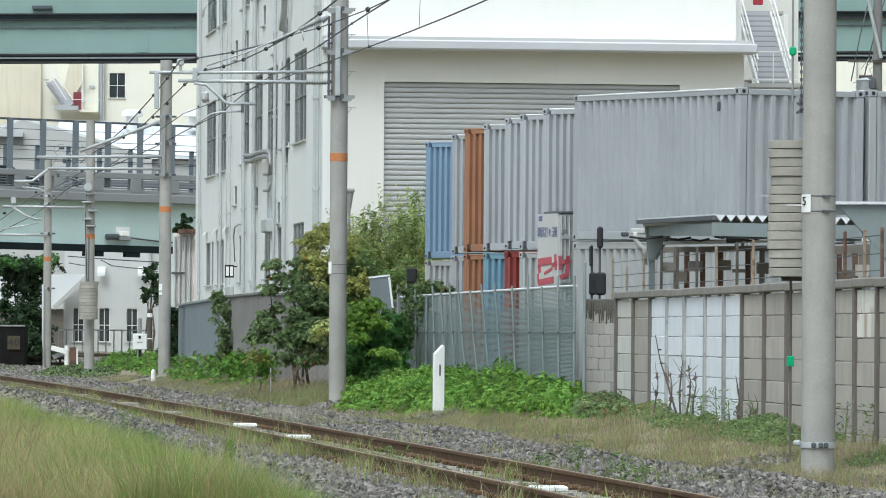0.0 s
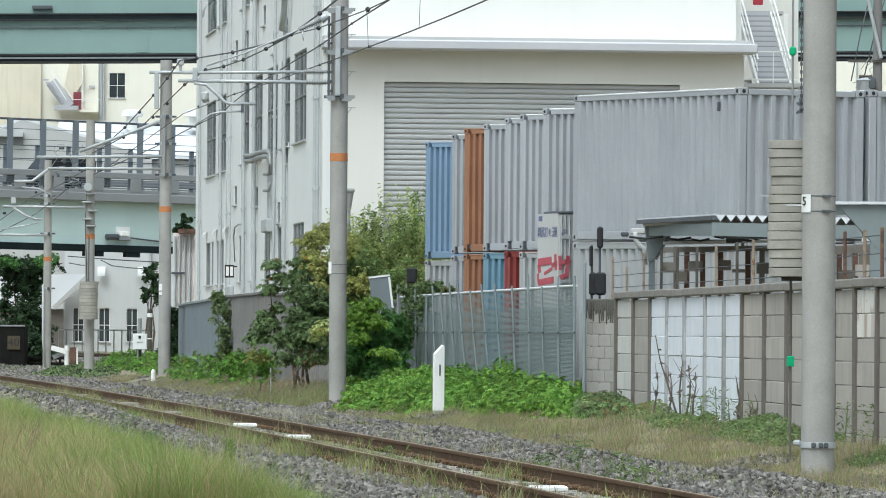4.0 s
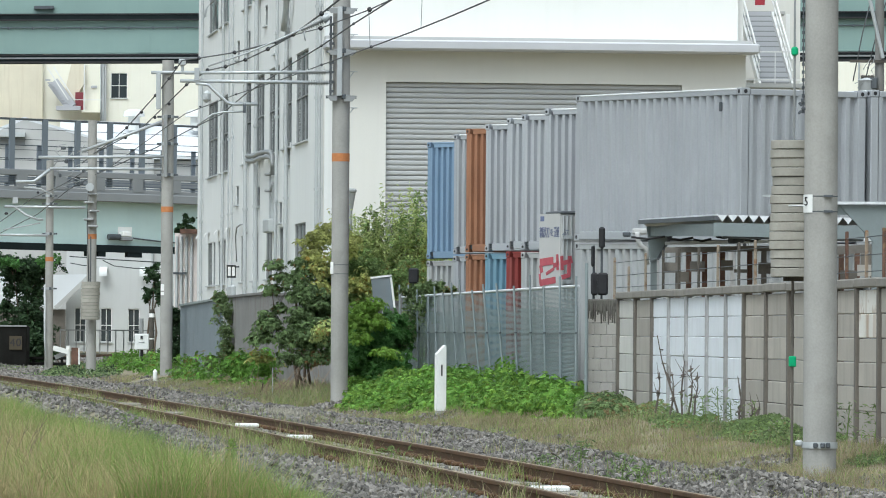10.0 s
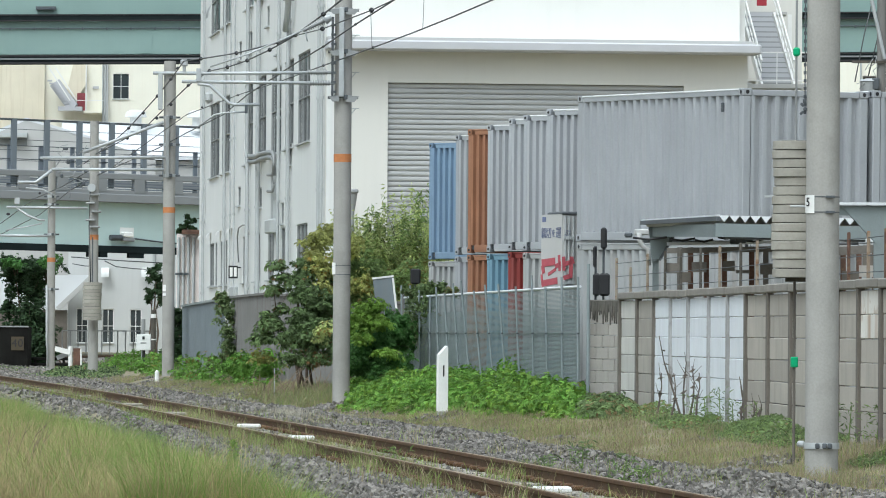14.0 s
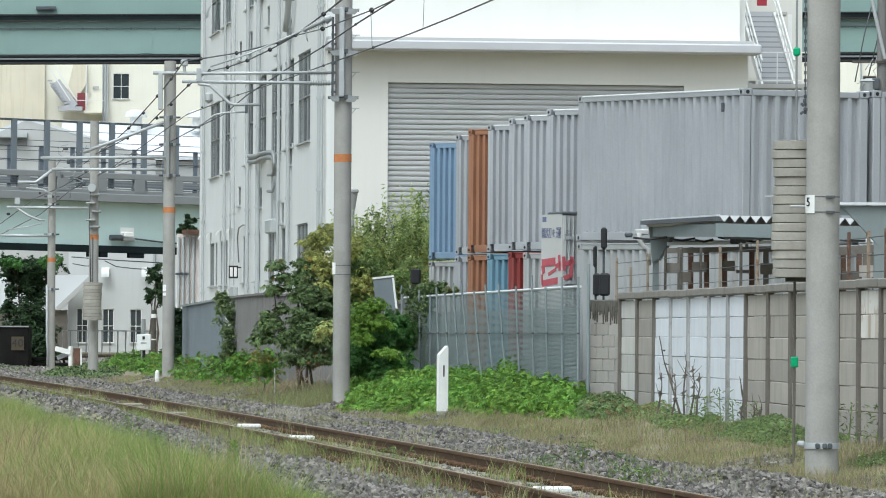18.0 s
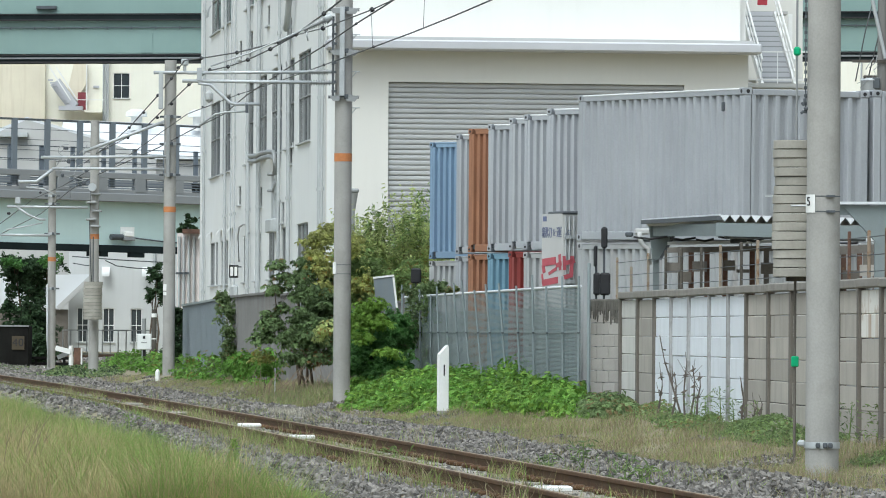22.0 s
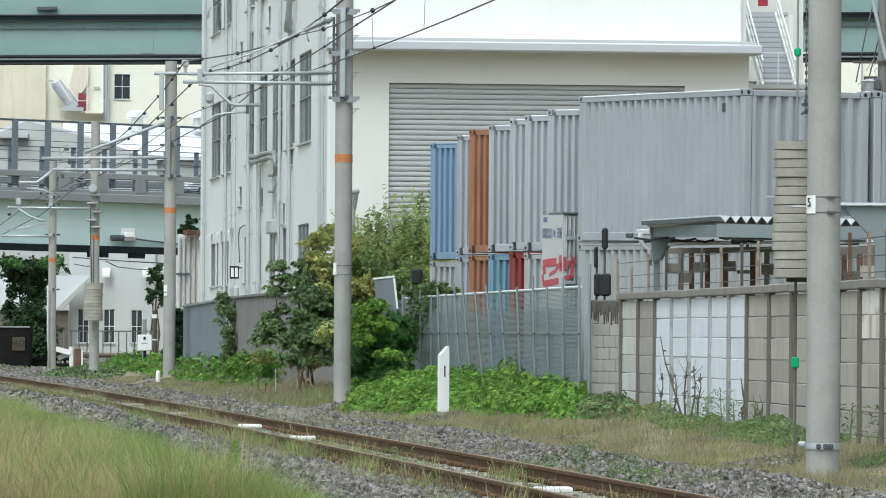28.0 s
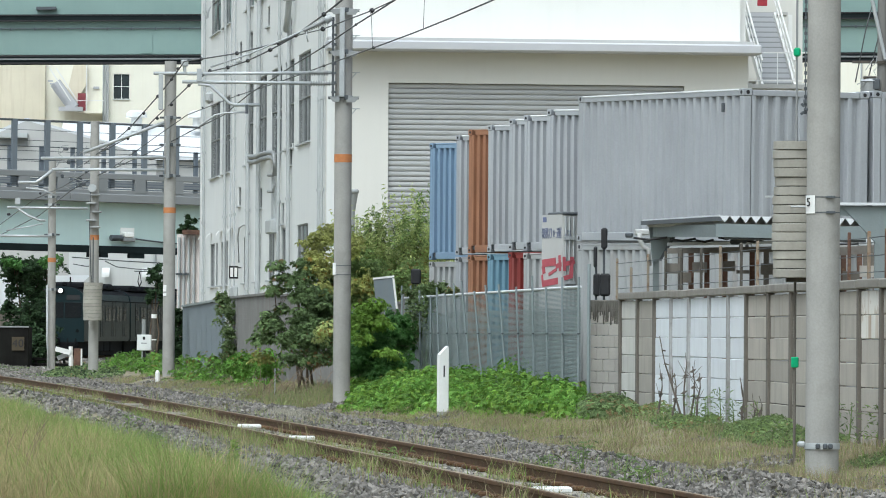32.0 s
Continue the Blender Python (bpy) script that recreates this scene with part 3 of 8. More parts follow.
for x, d, turn in ((-2.85, 81.7, 6), (-1.84, 72.6, -4), (0.974, 49.0, 5)):
    p, rz = (x, d, 0.235), along(d, 0)[1]
    single("ground_plate", Geo().box((0, 0, 0), (0.34, 0.14, 0.05), bevel=0.012), WHITE, "white painted plate lying between the rails", "plate", "white plates in the track",
           at=pose(*p, 3, 0, rz + turn))
for d, s in ((93.5, -0.1), (105, 0.0), (118, -0.1)):
    p, rz = along(d, s, 0.23)
    single("ground_plate", Geo().box((0, 0, 0), (0.5, 0.16, 0.05), bevel=0.012), SLEEPER, "pale concrete plate lying between the rails", "plate", "white plates in the track", at=pose(*p, 0, 0, rz + 4))


# ---------------------------------------------------------------- board wall along the yard
def wall_x(d):
    return 2.98 + 0.0871 * (92.4 - d)


def board_wall():
    t = thing("board_wall", "weathered concrete board wall with some boards painted white", "wall", (0, 0, 0), kind="structure")
    edges = [93.0, 92.3, 89.95, 87.8, 85.7, 83.6, 81.3, 79.3, 77.5, 75.35, 73.3, 71.35, 69.4, 67.75, 66.1, 64.2, 62.3]
    posts = edges[1:]
    rng = random.Random(2)
    rz = math.degrees(math.atan2(-1, 0.0871))
    for i, d in enumerate(posts):
        g = Geo().box((0, 0, 0.85), (0.12, 0.10, 2.7), bevel=0.01)
        part("post", g, POSTPALE if 3 <= i <= 6 else BOARDPOST, t, "post half painted white" if 3 <= i <= 6 else "dark weathered concrete post", at=pose(wall_x(d) - 0.015, d, 0.02, 0, 0, rz + rng.uniform(-3, 3)))
    for i, (a, b) in enumerate(zip(posts, posts[1:])):
        m = BOARDPALE if i == 0 else BOARD if i == 1 else BOARDWHITE if i < 7 else BOARD
        n = a - b
        for r in range(-2, 7):
            if i == 12 and r >= 5:
                m2 = BOARDRUST
            else:
                m2 = m
            h = 0.296
            g = Geo().box((0, 0, 0), (n * 1.0038 - 0.1, 0.05, h - 0.008), bevel=0.008)
            part("board", g, m2, t, at=pose(wall_x((a + b) / 2) + rng.uniform(0.0, 0.012), (a + b) / 2, 0.10 + r * h + h / 2 + rng.uniform(-0.003, 0.003), rng.uniform(-0.4, 0.4), rng.uniform(-0.25, 0.25), rz))
    for a, b in zip(posts, posts[1:]):
        g = Geo().box((0, 0, 0), (a - b - 0.012, 0.17, 0.115), bevel=0.015)
        part("coping", g, COPING, t, at=pose(wall_x((a + b) / 2), (a + b) / 2, 2.25 + rng.uniform(-0.006, 0.006), 0, rng.uniform(-0.2, 0.2), rz))
    # block return at the end
    e = thing("block_wall", "grey concrete block wall end with dark moss stains", "wall", (2.497, 93.4, 0.2), math.degrees(math.atan2(-1.0, 0.56)), kind="structure")
    for r in range(8):
        for k in range(3):
            w = 0.39 if not (r % 2 and k == 2) else 0.19
            x = k * 0.4 + (0.2 if r % 2 else 0.0)
            if x > 0.95:
                continue
            part("block", Geo().box((x + w / 2, 0.06, 0.1 + r * 0.2), (w - 0.008, 0.15, 0.192), bevel=0.008), BLOCK, e)
        if r % 2:
            part("block", Geo().box((0.098, 0.06, 0.1 + r * 0.2), (0.188, 0.15, 0.192), bevel=0.008), BLOCK, e)
    for k in range(3):
        part("block", Geo().box((k * 0.4 + 0.2, 0.06, 1.70), (0.392, 0.15, 0.192), bevel=0.008), BLOCK, e)
    rm = random.Random(19)
    for k in range(80):
        w, h = rm.uniform(0.016, 0.04), 0.06 + 0.36 * rm.random() ** 1.6
        x = 0.02 + 1.1 * k / 79 + rm.uniform(-0.015, 0.015)
        part("moss_streak", Geo().prism([(x - w / 2, 1.98), (x - w * 0.4, 1.98 - h * 0.7), (x, 1.98 - h), (x + w * 0.35, 1.98 - h * 0.75), (x + w / 2, 1.98)], -0.037 - 0.0012 * (k % 5), -0.012), BLOCKDARK, e)
    part("coping", Geo().box((0.57, 0.06, 1.90), (1.2, 0.18, 0.2), bevel=0.02), BLOCKDARK, e, "dark mossy top course")


board_wall()


# ---------------------------------------------------------------- expanded metal fence
def fence_x(d):
    return 2.33 - 0.101 * (d - 93)


def mesh_fence():
    t = thing("mesh_fence", "grey-green expanded metal fence with leaning steel posts", "fence", (0, 0, 0))
    rng = random.Random(3)
    ds = [93.2 + 2.1 * i for i in range(16)]
    rz = math.degrees(math.atan2(1, -0.101))
    for i, d in enumerate(ds):
        lean = lin(i, ((0, 0.6), (2, 1.2), (4, 3.0), (6, 4.6), (8, 5.2), (10, 3.0), (12, 0.5))) + rng.uniform(-0.9, 0.9)
        p = part("post", Geo().cyl((0, 0, -0.2), (0, 0, 2.12 + rng.uniform(0.0, 0.3)), 0.02, n=8), FENCELIGHT, t, at=pose(fence_x(d) - 0.03, d, 0.3, 0, -lean, 0))
        for z in (0.42, 1.33):
            part("tie", Geo().box((0, -0.02, z), (0.045, 0.05, 0.028), bevel=0.008), DARKSTEEL, p)
    part("end_post", Geo().cyl((0, 0, 0), (0, 0, 2.5), 0.028, n=10), FENCELIGHT, t, at=pose(fence_x(92.9) + 0.1, 92.9, 0.3))
    for a, b in zip(ds, ds[1:]):
        g = Geo()
        n = 92
        for k in range(n):
            z = 0.02 + k * 0.0223
            tall = 0.0167 if k < 76 else 0.0102
            g.box((0, 0, z), (b - a + 0.01, 0.006, tall), Matrix.Rotation(radians(24), 3, "X"))
        part("tension_wire", Geo().cyl((-(b - a) / 2, 0, 0), ((b - a) / 2, 0, 0), 0.006, n=5), FENCEGREEN, t, at=pose(fence_x((a + b) / 2) - 0.03, (a + b) / 2, 1.63, 0, 0, rz))
        part("mesh_panel", g, FENCEGREEN, t, at=pose(fence_x((a + b) / 2), (a + b) / 2, 0.36, 0, 0, rz))
        part("top_rail", Geo().cyl((-(b - a) / 2, 0, 0), ((b - a) / 2, 0, 0), 0.024, n=8), ROOFWHITE, t, at=pose(fence_x((a + b) / 2), (a + b) / 2, 2.42, 0, 0, rz))


mesh_fence()


def sheet_fence(name, label, p0, p1, z0, h0, h1, material, cap=True):
    """Ribbed steel sheets between posts from p0 to p1."""
    (x0, y0), (x1, y1) = p0, p1
    L = math.hypot(x1 - x0, y1 - y0)
    t = thing(name, label, "fence", (x0, y0, z0), math.degrees(math.atan2(y1 - y0, x1 - x0)))
    n = max(2, round(L / 1.8))
    for i in range(n):
        a, b = L * i / n, L * (i + 1) / n
        h = h0 + (h1 - h0) * (i + 0.5) / n
        part("sheet", Geo().ribs(a + 0.01, b - 0.01, 0, h, 0, 0.03, 0.18).ribs(a + 0.01, b - 0.01, 0, h, 0.004, 0.03, 0.18), material, t)
        part("rail", Geo().box(((a + b) / 2, -0.01, h), (b - a - 0.01, 0.07, 0.06)), FENCELIGHT if cap else material, t)
    for i in range(n + 1):
        part("post", Geo().box((L * i / n, 0.06, h0 / 2), (0.06, 0.06, h0)), material, t)


sheet_fence("sheet_fence", "blue-grey ribbed steel sheet fence half overgrown", (-8.046, 171), (-6.266, 157), 0.3, 2.12, 2.26, SHEETBLUE)
sheet_fence("sheet_fence", "weathered brownish sheet fence beside the bushes", (-5.933, 155), (-4.277, 143), 0.3, 2.3, 2.35, SHEETBROWN, False)
sheet_fence("sheet_fence", "weathered sheet fence behind the bushes", (-4.271, 142.8), (fence_x(125.5), 125.5), 0.3, 2.3, 2.0, SHEETBROWN, False)


# ---------------------------------------------------------------- shipping containers
def container(L, paint, label, at, rz, H=2.591, W=2.438, group="stacked containers in the yard", pitch=0.278, post=0.16, rim=False):
    """Box with its left side along local x, at the corner x = 0, y = 0; corrugated sides, posts, rails and castings."""
    t = thing("shipping_container", label, "container", at, rz, group)
    p = post
    rib = 0.075 if pitch > 0.2 else 0.07
    part("side_panel", Geo().ribs(p, L - p, 0.16, H - 0.11, 0.012, rib, pitch), paint, t)
    part("side_panel", Geo().ribs(p, L - p, 0.16, H - 0.11, W - 0.012, -rib, pitch), paint, t)
    part("end_panel", Geo().ribs(p, W - p, 0.16, H - 0.11, L - 0.012, -0.075, 0.235, 0.33, "y"), paint, t)
    part("end_panel", Geo().ribs(p, W - p, 0.16, H - 0.11, 0.012, 0.075, 0.235, 0.33, "y"), paint, t)
    part("roof_panel", Geo().box((L / 2, W / 2, H - 0.04), (L - 0.2, W - 0.2, 0.03)), paint, t)
    part("floor_frame", Geo().box((L / 2, W / 2, 0.12), (L - 0.2, W - 0.1, 0.1)), DARKSTEEL, t)
    for y in (0.04, W - 0.04):
        part("top_rail", Geo().box((L / 2, y, H - 0.075), (L - 0.36, 0.07, 0.09), bevel=0.008), paint, t)
        # with rim, a pale strip paints the sky's highlight on the top edge
        part("worn_rail_edge", Geo().box((L / 2, y, H - 0.02), (L - 0.3, 0.085, 0.03), bevel=0.008), CONT["rail"] if rim else paint, t, "pale edge painted as a sky-lit highlight" if rim else "")
        part("bottom_rail", Geo().box((L / 2, y, 0.09), (L - 0.36, 0.07, 0.15), bevel=0.008), paint, t)
    for x in (0.04, L - 0.04):
        part("top_rail", Geo().box((x, W / 2, H - 0.07), (0.07, W - 0.36, 0.1), bevel=0.008), paint, t)
        part("bottom_rail", Geo().box((x, W / 2, 0.09), (0.07, W - 0.36, 0.15), bevel=0.008), paint, t)
    for x, y in ((p / 2 + 0.005, 0.08), (L - p / 2 - 0.005, 0.08), (p / 2 + 0.005, W - 0.08), (L - p / 2 - 0.005, W - 0.08)):
        part("corner_post", Geo().box((x, y, H / 2), (p, 0.15, H - 0.24), bevel=0.012), paint, t)
        for z in (0.06, H - 0.06):
            c = part("corner_casting", Geo().box((x, y, z), (p + 0.015, 0.165, 0.12), bevel=0.01), paint, t)
            sx, sy = (1 if x > 1 else -1), (1 if y > 1 else -1)
            part("casting_hole", Geo().cyl((x, y + sy * 0.07, z), (x, y + sy * 0.085, z), min(0.036, p * 0.3), n=8), BLACK, c)
            part("casting_hole", Geo().cyl((x + sx * p * 0.45, y, z), (x + sx * (p / 2 + 0.01), y, z), min(0.036, p * 0.3), n=8), BLACK, c)
    return t


ROWYAW = -38.0
ROW = ((-0.33, 123.0, 5.85, "blue", "pale"), (0.25, 119.5, 5.91, "grey", "grey"), (0.50, 116.0, 5.90, "orange", "orange"), (0.88, 112.6, 5.87, "grey", "teal"),
       (1.27, 109.1, 5.86, "grey", "red"), (1.515, 105.7, 5.80, "grey", "pale"), (1.89, 102.2, 5.77, "grey", ""))
TEXT = {"blue": "sun-bleached blue", "grey": "light grey", "orange": "rusty orange", "teal": "faded blue-green", "red": "worn dark red", "pale": "pale grey"}
for i, (x, d, z, up, low) in enumerate(ROW):
    L = 6.058 if i < 6 else 2.4
    container(L, CONT[up], TEXT[up] + " corrugated steel container stacked on another", (x, d, z - 2.591), ROWYAW, pitch=0.155, post=0.085, rim=up == "grey")
    if low:
        container(L, CONT[low], TEXT[low] + " corrugated steel container standing on the yard", (x, d, z - 2.591 - 2.63), ROWYAW, pitch=0.155, post=0.085)
BIGYAW = math.degrees(math.atan2(-5.44, 2.66))
BIG = container(6.058, CONT["grey"], "large light grey corrugated container on top of the stack", pose(2.37, 98.8, 3.28, 0, 0.8, BIGYAW), 0, rim=True)
part("vent_cover", Geo().box((5.35, -0.005, 2.28), (0.07, 0.04, 0.16), bevel=0.01), DARKSTEEL, BIG, "small dark vent cover")
container(6.058, CONT["pale"], "pale grey corrugated container with rust at its top edge", pose(2.37, 98.8, 0.65, 0, 0.5, BIGYAW), 0)
container(2.9, CONT["grey"], "light grey container beside the large one", pose(6.04, 97.07, 3.24, 0, 0.4, BIGYAW), 0, rim=True)
container(2.9, CONT["pale"], "pale grey container standing under another one", pose(6.04, 97.07, 0.62, 0, 0, BIGYAW), 0)
single("yard_slab", Geo().box((7.75, 110, 0.5), (14, 34, 0.24), Matrix.Rotation(0.1007, 3, "Z")), ASPHALT, "dark asphalt of the container yard", "yard", kind="structure")


# ---------------------------------------------------------------- buildings
def window(parent, x0, x1, z0, z1, cols=2, rows=2, y=0.065, frame_mat=None):
    """A framed window set back in its opening; each light is a pane."""
    b = 0.045
    w, h = x1 - x0, z1 - z0
    pw, ph = (w - b * (cols + 1)) / cols, (h - b * (rows + 1)) / rows
    lights = [(b + i * (pw + b), b + i * (pw + b) + pw, b + j * (ph + b), b + j * (ph + b) + ph) for i in range(cols) for j in range(rows)]
    f = part("window", Geo().wall(w, 0, h, 0.07, lights), frame_mat or FRAMEGREY, parent, at=pose(x0, y - 0.035, z0))
    for a, c, e, g in lights:
        part("pane", Geo().box(((a + c) / 2, 0.055, (e + g) / 2), (c - a, 0.01, g - e)), GLASS, f)
    part("sill", Geo().box((w / 2, 0.005 - y, -0.03), (w + 0.1, 0.14, 0.05)), PIPE, f)


FD = lambda u: 16.466 / (u / 9800 + 0.1127)


def factory():
    """White-grey three-storey works building; its long side runs along the track."""
    t = thing("factory_building", "weathered white factory building with tall windows and pipes", "building", (-10.58, 240, 0.3), -83.57)
    L = 60.38
    at = lambda px: (240 - FD(px - 784 - 1.0)) / 0.99373
    holes, wins = [], []
    cols2 = ((371, 387.5), (391, 406.5), (431.5, 446.5), (455, 470), (478, 496.5), (502.5, 518.5), (525.5, 547.5))
    for a, b in cols2:
        for z0, z1 in ((7.8, 10.9), (13.8, 16.6)):
            wins.append((at(a), at(b), z0, z1, 3 if b - a > 19 else 2, 2))
    for a, b in ((371.5, 379.5), (381, 385), (390.5, 397.5), (399, 403), (430, 438), (450, 460.5), (474, 485), (498, 508), (525, 544.5)):
        wins.append((at(a), at(b), 3.25, 5.05, 3 if b - a > 15 else 2, 1))
    for a, z in ((421, 12.0), (440, 12.1), (470, 12.6), (487, 11.35), (509, 11.6), (511, 7.2), (484, 7.0), (458.5, 6.0), (497.5, 5.2), (421, 6.3)):
        wins.append((at(a), at(a + 4.6), z, z + 0.75, 1, 1))
    holes = [w[:4] for w in wins]
    part("front_wall", Geo().wall(L, 0, 19, 0.3, holes), WALLGREY, t)
    for w in wins:
        window(t, *w)
    part("end_wall", Geo().box((0.16, 6.3, 9.5), (0.32, 12.0, 19)), WALLGREY, t)
    part("rear_wall", Geo().box((L / 2 - 4, 12.3, 9.5), (L - 8, 0.3, 19)), WALLGREY, t)
    part("roof", Geo().box((L / 2 - 4, 6.2, 19.1), (L - 8, 12.7, 0.25)), ROOFGREY, t)
    part("floor_slab", Geo().box((L / 2 - 4, 6.2, 6.2), (L - 8.8, 11.6, 0.2)), ROOFGREY, t)
    part("floor_slab", Geo().box((L / 2 - 4, 6.2, 12.4), (L - 8.8, 11.6, 0.2)), ROOFGREY, t)
    for px, r in ((364, 0.06), (402, 0.065), (443.5, 0.08), (462.5, 0.09), (497.5, 0.06), (515.5, 0.075), (570.5, 0.07), (574, 0.05), (411, 0.03), (418, 0.03)):
        x = at(px)
        d = part("downpipe", Geo().cyl((x, -0.06 - r, 0), (x, -0.06 - r, 18.8), r, n=10), PIPE, t)
        for z in (3, 6, 9, 12, 15):
            part("pipe_bracket", Geo().cyl((x, -0.06 - r, z - 0.05), (x, -0.06 - r, z + 0.05), r + 0.025, n=10), PIPE, d)
    # ducts and cable boxes on the wall
    fz = lambda px, y: 1.3 + (595 - y) * FD(px - 785) / 9800
    for y in (282, 291):
        part("air_duct", Geo().tube([(at(454), 0.05, fz(454, y)), (at(454), -0.3, fz(454, y)), (at(462), -0.42, fz(462, y + 1)), (at(472), -0.42, fz(472, y + 1)), (at(478), -0.36, fz(478, y - 4)),
                                         (at(486), -0.3, fz(486, y - 7)), (at(493), -0.24, fz(493, y - 7)), (at(495), -0.2, fz(495, y - 2)), (at(495), -0.2, fz(495, y + 25))], 0.085, 10), FRAMEGREY, t, "bent grey duct")
    part("cable_tray", Geo().box((at(488), -0.07, (fz(488, 310) + fz(488, 395)) / 2), (1.0, 0.14, fz(488, 310) - fz(488, 395))), PIPE, t)
    for y in (315, 344):
        part("tray_strap", Geo().tube([(at(483), -0.02, fz(483, y)), (at(485), -0.24, fz(485, y)), (at(494), -0.24, fz(494, y)), (at(495), -0.2, fz(495, y - 14))], 0.05, 8), FRAMEGREY, t)
    part("junction_box", Geo().box((at(488), -0.16, (fz(488, 394) + fz(488, 418)) / 2), (2.3, 0.3, fz(488, 394) - fz(488, 418)), bevel=0.04), PIPE, t)
    part("bent_pipe", Geo().tube([(at(425), -0.05, fz(425, 470)), (at(425), -0.1, fz(425, 425)), (at(428), -0.12, fz(428, 409)), (at(434), -0.1, fz(434, 404)), (at(441), -0.08, fz(441, 404)), (at(444), -0.08, fz(444, 420))], 0.03, 8), FRAMEGREY, t)
    part("wall_duct", Geo().tube([(at(521), -0.25, 18.9), (at(521), -0.25, fz(521, 0)), (at(519), -0.25, fz(519, 30)), (at(516), -0.25, fz(516, 58))], 0.11, 10), PIPE, t, "grey duct ending on the wall")
    part("duct_collar", Geo().cyl((at(521), -0.25, fz(521, 6)), (at(521), -0.25, fz(521, -4)), 0.2, n=12), FRAMEGREY, t)
    g = Geo()
    for i in range(8):
        a0, a1 = math.pi * i / 16, math.pi * (i + 1) / 16
        x0, x1, zc = at(376), at(380.5), fz(378, 38)
        g.face(((x0, -0.34 * math.sin(a0), zc + 0.62 * math.cos(a0)), (x1, -0.34 * math.sin(a0), zc + 0.62 * math.cos(a0)), (x1, -0.34 * math.sin(a1), zc + 0.62 * math.cos(a1)), (x0, -0.34 * math.sin(a1), zc + 0.62 * math.cos(a1))), True)
    part("wall_hood", g, FRAMEGREY, t, "dark grey rounded hood")
    for px in (359, 373.5, 391, 410.5):
        x = at(px)
        g = Geo()
        for i in range(6):
            a0, a1 = math.pi / 2 * i / 6, math.pi / 2 * (i + 1) / 6
            r = 0.2
            g.face(((x - 0.35, -r * math.sin(a0), 5.3 + r * math.cos(a0)), (x + 0.35, -r * math.sin(a0), 5.3 + r * math.cos(a0)),
                    (x + 0.35, -r * math.sin(a1), 5.3 + r * math.cos(a1)), (x - 0.35, -r * math.sin(a1), 5.3 + r * math.cos(a1))), True)
        part("vent_hood", g, WHITE, t, "rounded white vent hood")
    for px, z in ((374, 11.2), (461, 13.9)):
        part("vent_cowl", Geo().box((at(px), -0.15, z), (0.9, 0.3, 0.5), bevel=0.12), PIPE, t)
    s = part("hanging_sign", Geo().box((at(427), -0.3, 3.68), (0.08, 0.36, 0.5), bevel=0.01), BLACK, t, "black-framed white signboard")
    for dy in (-0.08, 0.08):
        part("sign_face", Geo().box((at(427) + 0.05, -0.3 + dy, 3.68), (0.02, 0.11, 0.36)), WHITE, s)
    part("sign_arm", Geo().box((at(427), -0.1, 3.86), (0.06, 0.24, 0.05)), BLACK, s)
    part("meter_box", Geo().box((at(418), -0.09, 2.5), (2.2, 0.18, 1.3), bevel=0.05), PIPE, t)


factory()


def warehouse():
    """The large white hall whose gable with a roller shutter looks down the line."""
    t = thing("warehouse_building", "white warehouse with a wide grey roller shutter", "building", (-3.839, 180.1, 0.5), 6.43)
    k = 1.0063
    x = lambda px, d: (px - 784 - 1.0) * d / 9800 * k + 3.84
    a, b, top = x(687, 180.9), x(1209.5, 181.9), 9.30
    W = x(1322, 182.1)
    # the eave's shade is part of this wall's colour; the upper wall is whiter
    part("front_wall", Geo().wall(W, 0, 10.6, 0.3, [(a, b, 0.0, top)]), HALLWALL, t, "warm white wall, toned down for the shade under the eave")
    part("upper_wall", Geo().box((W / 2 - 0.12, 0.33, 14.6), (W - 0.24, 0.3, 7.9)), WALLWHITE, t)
    part("side_wall", Geo().box((W - 0.16, 15, 9.2), (0.3, 29, 18.4)), WALLWHITE, t)
    part("roof", Geo().box((W / 2, 15, 18.6), (W, 30, 0.3)), ROOFGREY, t)
    e = part("eave", Geo().box((W / 2 + 0.12, -0.45, 10.47), (W + 0.35, 1.2, 0.32), bevel=0.05), EAVE, t, "projecting grey metal eave")
    part("eave_top", Geo().box((W / 2 + 0.05, -0.15, 10.69), (W + 0.1, 0.8, 0.12)), ROOFGREY, e)
    n = 55
    p = top / n
    slat = Geo()
    prof = [(0.0, 0.03), (0.010, 0.012), (0.05, 0.0), (p * 0.62, 0.004), (p * 0.86, 0.016), (p - 0.012, 0.034), (p - 0.004, 0.05)]
    for (z0, y0), (z1, y1) in zip(prof, prof[1:]):
        slat.face(((0, y0, z0), (b - a - 0.02, y0, z0), (b - a - 0.02, y1, z1), (0, y1, z1)))
    slat = slat.mesh("slat", SHUTTER)
    for i in range(n):
        part("slat", slat, SHUTTER, t, at=pose(a + 0.01, 0.13, i * p))
    part("shutter_backing", Geo().box(((a + b) / 2, 0.24, top / 2), (b - a, 0.02, top)), SHUTTER, t)
    # stack-like vent before the wall
    v = thing("vent_stack", "short grey vent pipe with a flared square head", "vent", (-2.935, 178, 0.5))
    part("pipe", Geo().cyl((0, 0, 0), (0, 0, 5.05), 0.07, n=12), FRAMEGREY, v)
    part("flare", Geo().cyl((0, 0, 5.05), (0, 0, 5.6), 0.08, 0.17, n=12), FRAMEGREY, v)
    part("cap", Geo().box((0, 0, 5.68), (0.4, 0.4, 0.14), bevel=0.04), FRAMEGREY, v)


warehouse()


